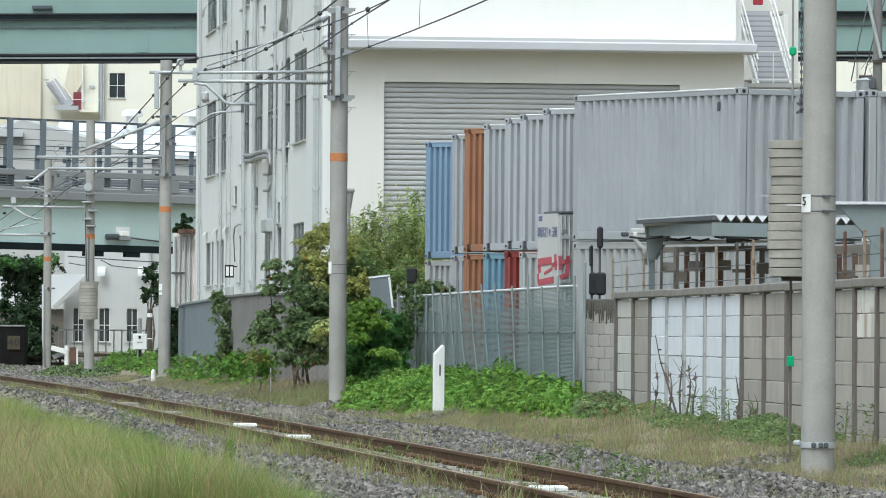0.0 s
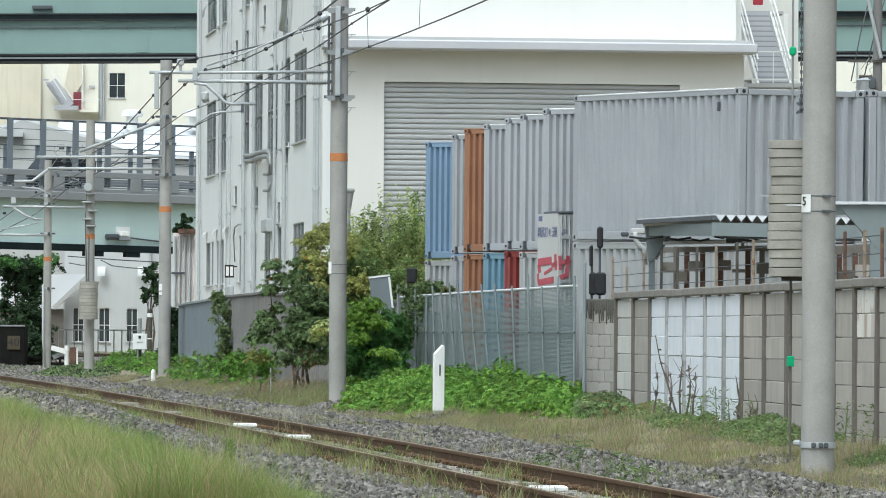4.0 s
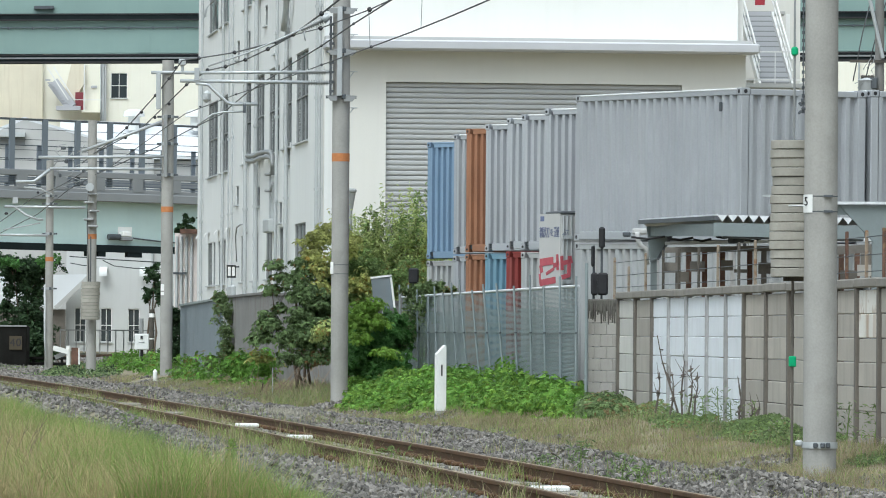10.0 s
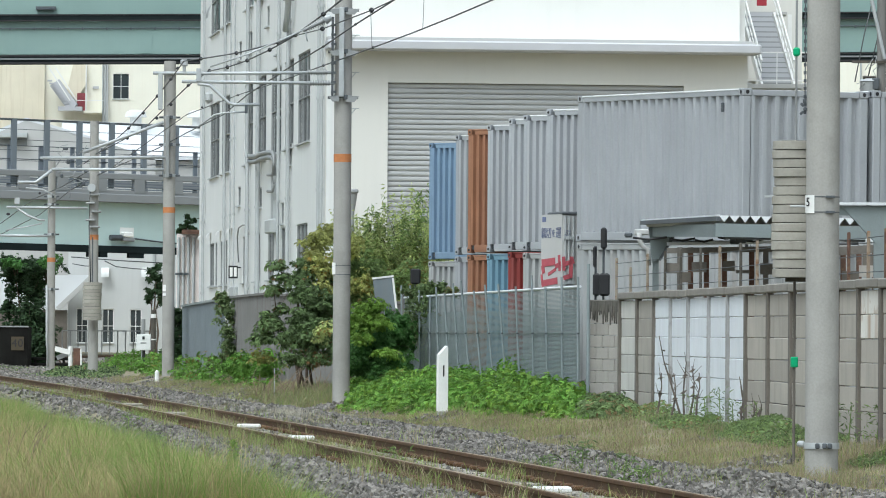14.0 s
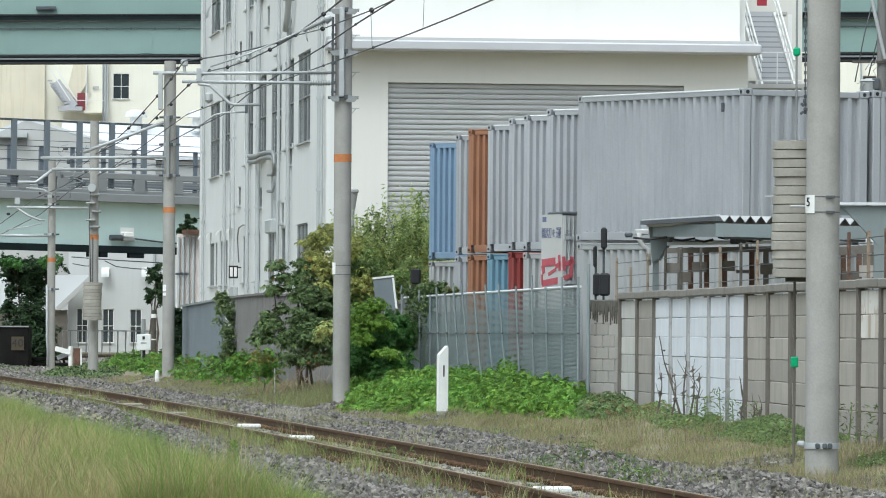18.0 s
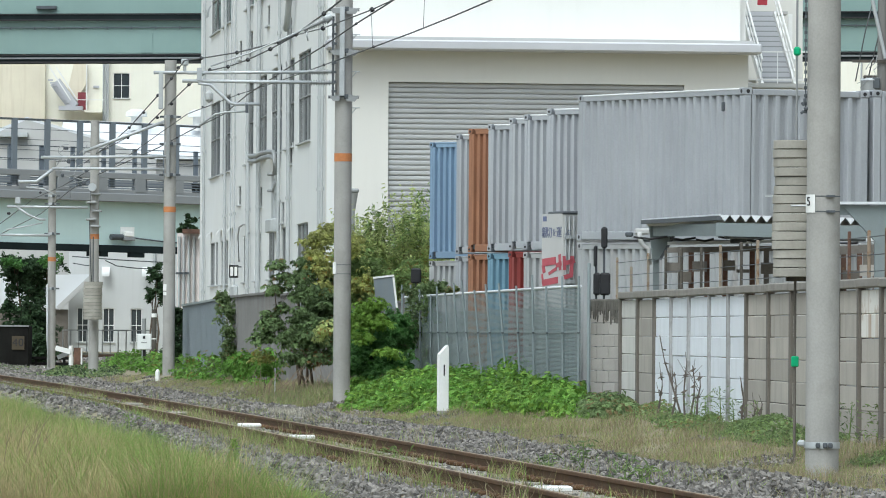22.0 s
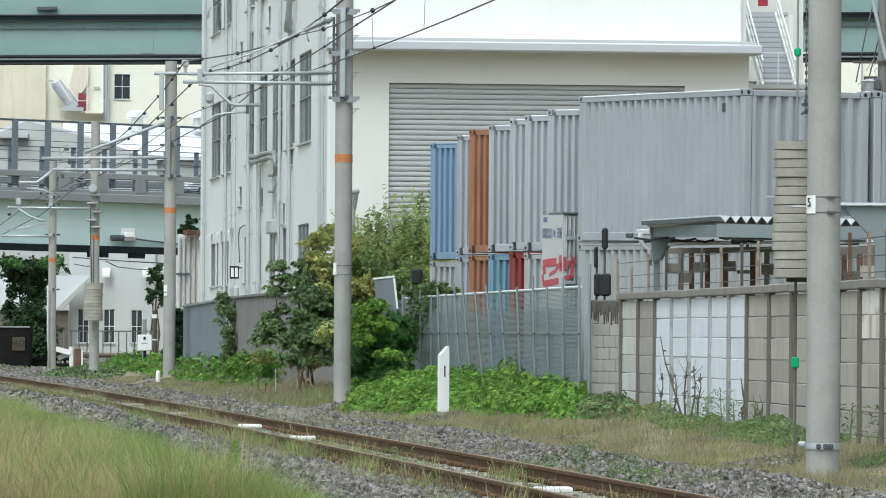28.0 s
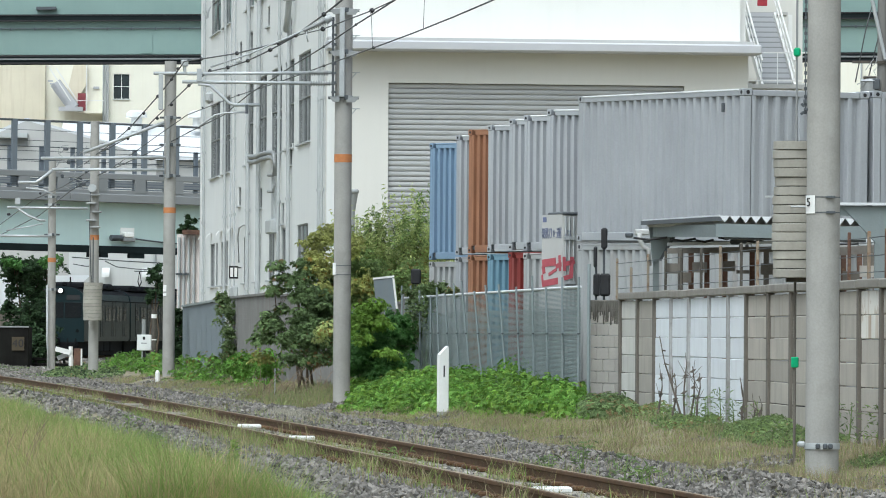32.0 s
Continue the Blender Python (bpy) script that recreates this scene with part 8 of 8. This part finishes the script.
def pale_tufts():
    """Bleached dry tufts on the ballast shoulder by the second pole."""
    r = random.Random(71)
    me = tuft_mesh("dry_tuft", 160, 0.3, 0.1, 0.0035, leaf_mat("bleached_grass", (0.5, 0.47, 0.38), 0.15, through=0.4), 95)
    for px, y, d in ((505, 742, 93), (528, 748, 91.5), (545, 740, 94), (488, 735, 95), (517, 738, 94.5)):
        X = (px - 784) * d / 9800
        single("dry_tuft", me, WHITE, "bleached dry grass tuft on the gravel", "grass tuft", "bleached tufts beside the track", at=pose(X, d, gz(X, d), 0, 0, r.uniform(0, 360)))


pale_tufts()


# ---------------------------------------------------------------- the train
def train_car(cab, pantograph):
    """A four-door suburban carriage, 20 m long, its front at local y = -10, rail level at z = 0."""
    t = thing("train_carriage", "dark teal electric train carriage on the curve" if cab else "dark teal electric train carriage behind the leading one", "train", (0, 0, 0), group="carriages of the train")
    W2, L2 = 1.4, 9.75
    # body shell: cross section swept along the length
    sec = [(-W2, 0.88), (-W2, 2.9), (-1.3, 3.3), (-1.0, 3.52), (-0.5, 3.64), (0, 3.67), (0.5, 3.64), (1.0, 3.52), (1.3, 3.3), (W2, 2.9), (W2, 0.88)]
    body, roof = Geo(), Geo()
    for i, (p, q) in enumerate(zip(sec, sec[1:])):
        (roof if 2 <= i <= 7 else body).face(((p[0], -L2, p[1]), (q[0], -L2, q[1]), (q[0], L2, q[1]), (p[0], L2, p[1])), 2 <= i <= 7)
    body.face([(x, L2, z) for x, z in sec])
    body.face([(x, -L2, z) for x, z in sec[::-1]])
    body.box((0, 0, 0.85), (2.7, 19.4, 0.08))
    part("body_shell", body, TRAINTEAL, t)
    part("roof", roof, TRAINROOF, t, "dark grey curved roof")
    part("rain_gutter", Geo().box((-1.41, 0, 2.95), (0.04, 19.5, 0.05)).box((1.41, 0, 2.95), (0.04, 19.5, 0.05)), TRAINDARK, t)
    for sx in (-1, 1):
        for k in range(4):
            y = -7.3 + k * 4.87
            d = part("door", Geo().box((sx * 1.405, y - 0.33, 1.98), (0.03, 0.63, 1.8), bevel=0.01).box((sx * 1.405, y + 0.33, 1.98), (0.03, 0.63, 1.8), bevel=0.01), TRAINTEAL, t)
            for o in (-0.33, 0.33):
                part("door_window", Geo().box((sx * 1.422, y + o, 2.3), (0.015, 0.4, 0.75), bevel=0.006), TRAINGLASS, d)
            part("door_gap", Geo().box((sx * 1.424, y, 1.98), (0.008, 0.03, 1.8)), TRAINDARK, d)
            part("door_jamb", Geo().box((sx * 1.415, y - 0.67, 1.98), (0.02, 0.04, 1.85)).box((sx * 1.415, y + 0.67, 1.98), (0.02, 0.04, 1.85)), TRAINDARK, d)
        for k in range(3):
            y = -4.87 + k * 4.87
            for o in (-0.55, 0.55):
                w = part("side_window", Geo().box((sx * 1.412, y + o, 2.28), (0.02, 0.95, 0.9), bevel=0.008), TRAINTEAL, t)
                part("pane", Geo().box((sx * 1.424, y + o, 2.28), (0.012, 0.85, 0.8)), TRAINGLASS, w)
    for y in (-6.9, 6.9):
        f = part("bogie_frame", Geo().box((-0.85, y, 0.55), (0.16, 2.9, 0.3), bevel=0.05).box((0.85, y, 0.55), (0.16, 2.9, 0.3), bevel=0.05).box((0, y, 0.6), (1.8, 0.5, 0.3)), TRAINDARK, t)
        for o in (-1.05, 1.05):
            for sx in (-0.566, 0.566):
                part("wheel", Geo().cyl((sx - 0.06, y + o, 0.43), (sx + 0.06, y + o, 0.43), 0.43, n=20), BROWN, f)
            part("axle", Geo().cyl((-0.7, y + o, 0.43), (0.7, y + o, 0.43), 0.07, n=10), TRAINDARK, f)
    for k, (y, l) in enumerate(((-3.7, 2.4), (-1.2, 2.2), (1.3, 2.4), (3.9, 2.2))):
        part("underfloor_box", Geo().box((0, y, 0.58), (2.4, l, 0.62), bevel=0.04), TRAINDARK, t)
    part("underframe", Geo().box((0, 0, 0.46), (2.0, 19.2, 0.8)), TRAINDARK, t)
    for y in (-9.0, 9.0):
        part("end_skirt", Geo().box((0, y, 0.55), (2.0, 0.9, 0.5)), TRAINDARK, t)
    for y in (-4.5, 0.5, 5.5):
        part("roof_cooler", Geo().box((0, y, 3.75), (1.7, 2.6, 0.32), bevel=0.1), TRAINROOF, t, "low roof cooling unit")
    part("roof_walkway", Geo().box((0.85, 0, 3.64), (0.4, 17, 0.06)), TRAINROOF, t)
    if pantograph:
        g = Geo()
        y = 7.6
        for sx in (-0.5, 0.5):
            g.tube([(sx, y - 0.6, 3.75), (sx, y + 0.75, 4.25), (sx, y, 4.85)], 0.03, 6)
            g.tube([(sx, y + 0.6, 3.75), (sx, y - 0.75, 4.25), (sx, y, 4.85)], 0.03, 6)
        g.box((0, y - 0.1, 4.87), (1.6, 0.08, 0.05)).box((0, y + 0.1, 4.87), (1.6, 0.08, 0.05))
        part("pantograph", g, TRAINDARK, t, "raised diamond pantograph")
    if cab:
        F = -L2
        part("cab_front", Geo().prism([(-W2, 0.78), (W2, 0.78), (W2, 2.9), (1.3, 3.3), (1.0, 3.5), (-1.0, 3.5), (-1.3, 3.3), (-W2, 2.9)], F - 0.12, F - 0.002), TRAINTEAL, t, "flat dark teal cab front")
        for x, w in ((-0.83, 0.85), (0.0, 0.66), (0.83, 0.85)):
            part("cab_window", Geo().box((x, F - 0.13, 2.42), (w, 0.03, 0.8), bevel=0.01), TRAINGLASS, t)
        part("cab_door", Geo().box((0, F - 0.128, 1.9), (0.72, 0.016, 1.9)), TRAINTEAL, t)
        part("route_box", Geo().box((0.83, F - 0.13, 3.08), (0.7, 0.03, 0.24)), BLACK, t)
        part("route_box", Geo().box((-0.83, F - 0.13, 3.08), (0.7, 0.03, 0.24)), BLACK, t)
        h = part("head_lamp_case", Geo().box((0, F - 0.16, 3.42), (0.72, 0.18, 0.3), bevel=0.06), TRAINDARK, t)
        for x in (-0.17, 0.17):
            part("head_lamp", Geo().cyl((x, F - 0.25, 3.42), (x, F - 0.27, 3.42), 0.1, n=16), LAMPGLOW, h, "glowing head lamp")
        for x in (-1.05, 1.05):
            part("tail_lamp", Geo().cyl((x, F - 0.12, 1.35), (x, F - 0.16, 1.35), 0.09, n=12), TRAINDARK, t)
        part("coupler", Geo().box((0, F - 0.4, 0.85), (0.3, 0.8, 0.3), bevel=0.05), TRAINDARK, t)
        part("cow_catcher", Geo().box((0, F - 0.1, 0.5), (2.2, 0.1, 0.55), bevel=0.04), TRAINDARK, t)
        g = Geo()
        for x in (-0.9, -0.5, 0.55, 0.95):
            g.tube([(x, F - 0.16, 0.95), (x, F - 0.25, 0.7), (x + 0.1, F - 0.2, 0.5)], 0.035, 6)
        part("brake_hoses", g, TRAINDARK, t)
        part("roof_horn", Geo().box((0.25, F + 0.8, 3.78), (0.25, 0.3, 0.22), bevel=0.05).cyl((0.5, F + 1.2, 3.65), (0.5, F + 1.2, 4.15), 0.04, n=8), TRAINDARK, t)
    return t


CARS = [train_car(True, False), train_car(False, True), train_car(False, False)]


# ---------------------------------------------------------------- vehicles on the road bridge
def wheels(t, xs, y, r=0.32, w=0.2):
    for x in xs:
        for s in (-1, 1):
            k = part("wheel", Geo().cyl((x, s * y - w / 2, r), (x, s * y + w / 2, r), r, n=18), TYRE, t)
            part("rim", Geo().cyl((x, s * (y + w / 2) - 0.005, r), (x, s * (y + w / 2) + 0.008, r), r * 0.6, n=12), GALV, k)


def car(label, paint, L=4.4, H=1.5, van=False, name="passenger_car"):
    """Faces +x; z = 0 on the road."""
    t = thing(name, label, "car" if not van else "van", (0, 0, 0), group="vehicles on the road bridge")
    a = L / 2
    if van:
        prof = [(-a, 0.35), (-a, H - 0.15), (-a + 0.15, H), (a - 1.5, H), (a - 0.75, 1.05), (a - 0.1, 0.9), (a, 0.75), (a, 0.35)]
        glass = [(-a + 0.2, 1.05), (-a + 0.25, H - 0.12), (a - 1.55, H - 0.12), (a - 0.95, 1.05)]
    else:
        prof = [(-a, 0.4), (-a + 0.05, 0.92), (-a + 0.45, 0.98), (-a + 1.0, H), (a - 1.9, H), (a - 1.15, 0.98), (a - 0.25, 0.8), (a, 0.6), (a, 0.35), (-a + 0.2, 0.3)]
        glass = [(-a + 0.65, 0.98), (-a + 1.1, H - 0.08), (a - 1.95, H - 0.08), (a - 1.4, 0.98)]
    part("body", Geo().prism(prof, -0.84, 0.84), paint, t)
    for s in (-1, 1):
        y = s * 0.842
        part("side_glass", Geo().prism(glass, min(y, y + s * 0.006), max(y, y + s * 0.006)), CARGLASS, t)
        part("head_light", Geo().box((a - 0.1, s * 0.66, 0.7), (0.22, 0.3, 0.14), bevel=0.03), WHITE, t)
        part("tail_light", Geo().box((-a + 0.02, s * 0.68, 0.82), (0.1, 0.25, 0.18), bevel=0.02), RED, t)
        part("door_mirror", Geo().box((a - 1.45, s * 0.95, 1.02), (0.12, 0.18, 0.12), bevel=0.03), paint, t)
    p, q = (prof[3], prof[4]) if van else (prof[4], prof[5])
    m = Vector(((p[0] + q[0]) / 2 + 0.012, 0, (p[1] + q[1]) / 2 + 0.012))
    part("windscreen", Geo().beam(Vector((p[0], 0, p[1])).lerp(m, 0.1) + Vector((0.01, 0, 0.008)), Vector((q[0], 0, q[1])).lerp(m, 0.1) + Vector((0.01, 0, 0.008)), 1.5, 0.012), CARGLASS, t)
    part("bumper", Geo().box((a, 0, 0.48), (0.14, 1.62, 0.2), bevel=0.05), paint, t)
    wheels(t, (-a + 0.8, a - 0.85), 0.76)
    return t


def truck(label, cab_paint, box_paint, L, box_h, tarp=False):
    """Faces +x; a cab, a chassis and a long box or tarpaulin load."""
    t = thing("cargo_truck", label, "truck", (0, 0, 0), group="vehicles on the road bridge")
    a = L / 2
    part("cab", Geo().prism([(a - 1.9, 0.7), (a, 0.7), (a, 1.5), (a - 0.25, 2.3), (a - 0.45, 2.42), (a - 1.9, 2.42)], -1.15, 1.15), cab_paint, t)
    for s in (-1, 1):
        y = s * 1.152
        part("side_window", Geo().prism([(a - 1.3, 1.5), (a - 0.25, 1.5), (a - 0.5, 2.2), (a - 1.3, 2.2)], min(y, y + s * 0.01), max(y, y + s * 0.01)), CARGLASS, t)
        part("mirror", Geo().box((a + 0.15, s * 1.3, 2.1), (0.1, 0.2, 0.4), bevel=0.03), BLACK, t)
    part("windscreen", Geo().beam((a + 0.01, 0, 1.55), (a - 0.23, 0, 2.28), 2.0, 0.02), CARGLASS, t)
    part("bumper", Geo().box((a + 0.02, 0, 0.6), (0.15, 2.3, 0.35), bevel=0.05), WHITE, t)
    part("chassis", Geo().box((-0.3, 0, 0.85), (L - 0.8, 0.9, 0.25)), DARKSTEEL, t)
    part("side_guard", Geo().box((-0.8, -1.1, 0.6), (3.2, 0.05, 0.3)), GALV, t)
    bl = L - 2.15
    if tarp:
        outline = [(-a, 1.05), (-a + bl, 1.05), (-a + bl, 2.3), (-a + bl - 0.3, 2.5), (-a + bl * 0.72, 2.72), (-a + bl * 0.5, 2.45), (-a + bl * 0.25, 2.62), (-a + 0.3, 2.55), (-a, 2.1)]
        part("tarpaulin_load", Geo().prism(outline, -1.2, 1.2), box_paint, t, "dark green tarpaulin over the load")
        part("load_bed", Geo().box((-a + bl / 2, 0, 1.2), (bl + 0.05, 2.46, 0.4), bevel=0.03), box_paint, t)
    else:
        part("box_body", Geo().box((-a + bl / 2, 0, 1.05 + box_h / 2), (bl, 2.45, box_h), bevel=0.05), box_paint, t, "plain aluminium box body")
        for i in range(3):
            part("box_rib", Geo().box((-a + bl * (i + 0.5) / 3, -1.23, 1.05 + box_h / 2), (0.05, 0.02, box_h - 0.1)), GALV, t)
        part("box_frame", Geo().box((-a + bl / 2, -1.235, 1.1), (bl, 0.03, 0.12)), GALV, t)
        part("cooling_unit", Geo().box((-a + bl + 0.2, 0, 2.75), (0.4, 1.6, 0.6), bevel=0.08), WHITE, t)
    wheels(t, (-a + 1.2, -a + 2.4, a - 1.0), 1.0, 0.48, 0.3)
    return t


# each: vehicle, moment at which its front passes s metres along the bridge, that s, speed along it (positive: away to the right)
NEAR, FAR = 3.2, 6.6
TRAFFIC = (
    (car("dark grey hatchback driving over the bridge", CARDARK, 4.3), 0.0, 6.2, 16.5),
    (car("white hatchback driving over the bridge", CARWHITE, 4.2), 1.6, 5.3, -13.0),
    (car("dark saloon car driving over the bridge", CARDARK, 4.5), 0.8, 13.1, 14.0),
    (car("dark tall van driving over the bridge", CARDARK, 4.6, 1.9, True, "passenger_van"), 2.4, 9.4, -17.5),
    (car("white estate car driving over the bridge", CARWHITE, 4.5), 2.4, 11.3, 17.0),
    (car("dark tall van entering the bridge", CARDARK, 4.6, 1.9, True, "passenger_van"), 3.5, 12.2, -17.5),
    (car("blue hatchback with a white bonnet on the bridge", CARBLUE, 4.2), 5.5, 18.8, 17.0),
    (truck("long truck with a dark green tarpaulin load", CARTEAL, TARP, 9.0, 2.0, True), 6.5, 12.1, -24.0),
    (car("white saloon car driving over the bridge", CARWHITE, 4.4), 8.0, 13.2, 16.5),
    (car("white compact car driving over the bridge", CARWHITE, 4.2), 9.0, 3.4, -19.0),
    (car("white estate car further along the bridge", CARWHITE, 4.5), 9.0, 17.7, 17.0),
    (car("dark tall van driving over the bridge", CARDARK, 5.2, 1.95, True, "passenger_van"), 12.5, 2.6, -21.0),
    (car("white van with a blue load on the bridge", CARWHITE, 4.4, 1.85, True, "passenger_van"), 13.0, 18.0, 17.0),
    (car("teal minivan driving over the bridge", CARTEAL, 4.6, 1.8, True, "passenger_van"), 18.3, 13.1, -20.0),
    (car("white saloon car with dark windows on the bridge", CARWHITE, 4.6), 20.8, 17.7, 17.5),
    (car("white estate car driving over the bridge", CARWHITE, 4.6), 28.3, 9.2, -17.0),
    (truck("long truck with a pale aluminium box body", CARWHITE, ALUBOX, 10.8, 2.5), 29.5, 5.6, -19.2),
)


def hand_cart():
    """A low dark cart, stand-in for a likely cyclist, that goes slowly along the edge of the road; faces +x."""
    t = thing("hand_cart", "small dark two-wheeled stand-in for a likely cyclist behind the parapet", "cart", (0, 0, 0))
    part("tray", Geo().prism([(-0.45, 0.45), (0.35, 0.4), (0.45, 0.7), (-0.5, 0.7)], -0.25, 0.25), BLACK, t)
    part("handle", Geo().tube([(-0.45, 0, 0.68), (-0.7, 0, 0.95), (-0.85, 0, 1.0)], 0.025, 6), DARKSTEEL, t)
    for s in (-1, 1):
        w = part("wheel", Geo().cyl((0.05, s * 0.3 - 0.03, 0.3), (0.05, s * 0.3 + 0.03, 0.3), 0.3, n=16), TYRE, t)
        part("hub", Geo().cyl((0.05, s * 0.3 - 0.04, 0.3), (0.05, s * 0.3 + 0.04, 0.3), 0.08, n=10), GALV, w)
    return t


CART = hand_cart()


def motions():
    # the train comes round the curve and brakes
    front = [(0, 470), (20, 470), (25, 425), (27.5, 370), (28.5, 349), (29.0, 338.5), (29.6, 326), (30.0, 318), (30.3, 312.5), (30.6, 307), (31.0, 300.5), (31.4, 294.5), (31.7, 290.3), (32.0, 286.2)]
    for k, c in enumerate(CARS):
        rows = []
        for t, d in front:
            a, b = d + 3 + k * 20, d + 17 + k * 20
            x0, x1 = cx(a), cx(b)
            rows.append((t, pose((x0 + x1) / 2, (a + b) / 2, 0.32, 0, 0, -math.degrees(math.atan2(x1 - x0, b - a)))))
        walk(c, rows)
    # the grass nods in gusts
    for i, (ob, x, d, turn, lean, k) in enumerate(SWAY):
        rows = []
        for j in range(81):
            t = j * 0.4
            gust = 0.55 + 0.45 * math.sin(0.55 * t - 0.4 * x) * math.sin(0.23 * t + 0.1 * d)
            a = gust * (2.6 * math.sin(2.9 * t - 0.5 * x + 0.9 * i) + 1.3 * math.sin(4.7 * t + 1.7 * i)) + 2.0 * gust
            b = gust * 1.2 * math.sin(2.3 * t + 2.1 * i)
            rows.append((t, pose(x, d, gz(x, d), b, lean + a, 0) @ pose(0, 0, 0, 0, 0, turn)))
        walk(ob, rows)
    # the road traffic
    base = pose(-25.5, 319, 0, 0, 0.6, 35)
    pace = ((0, 30.0), (15, 23.0), (22.3, 13.6), (22.8, 12.8), (23.8, 10.8), (24.8, 9.2), (25.5, 8.2), (27.5, 4.9), (32.0, -3.5))
    walk(CART, [(t, base @ pose(s, 1.0, 9.868, 0, 0, 180)) for t, s in pace])
    for i, (v, t0, s0, speed) in enumerate(TRAFFIC):
        L = 4.4 if not v.name.startswith("cargo") else 9.0 if speed < -22 else 10.8
        y = NEAR if speed < 0 else FAR
        turn = 180 if speed < 0 else 0
        mid = s0 - math.copysign(L / 2, speed)
        put = lambda s: base @ pose(s, y, 9.88, 0, 0, turn)
        times = [t for t in (t0 - 2.4, t0 - 1.8, t0 - 1.2, t0 - 0.8, t0 - 0.4, t0, t0 + 0.4, t0 + 0.8, t0 + 1.2, t0 + 1.8, t0 + 2.4) if 0.02 < t < 31.98]
        rows = [(0, put(mid + speed * (max(times[0], 0) - t0 if times[0] > 0.9 else -t0)))]
        rows += [(t, put(mid + speed * (t - t0))) for t in times]
        rows.append((32.0, put(mid + speed * (times[-1] - t0 if times[-1] < 31.0 else 32.0 - t0))))
        walk(v, rows)


motions()
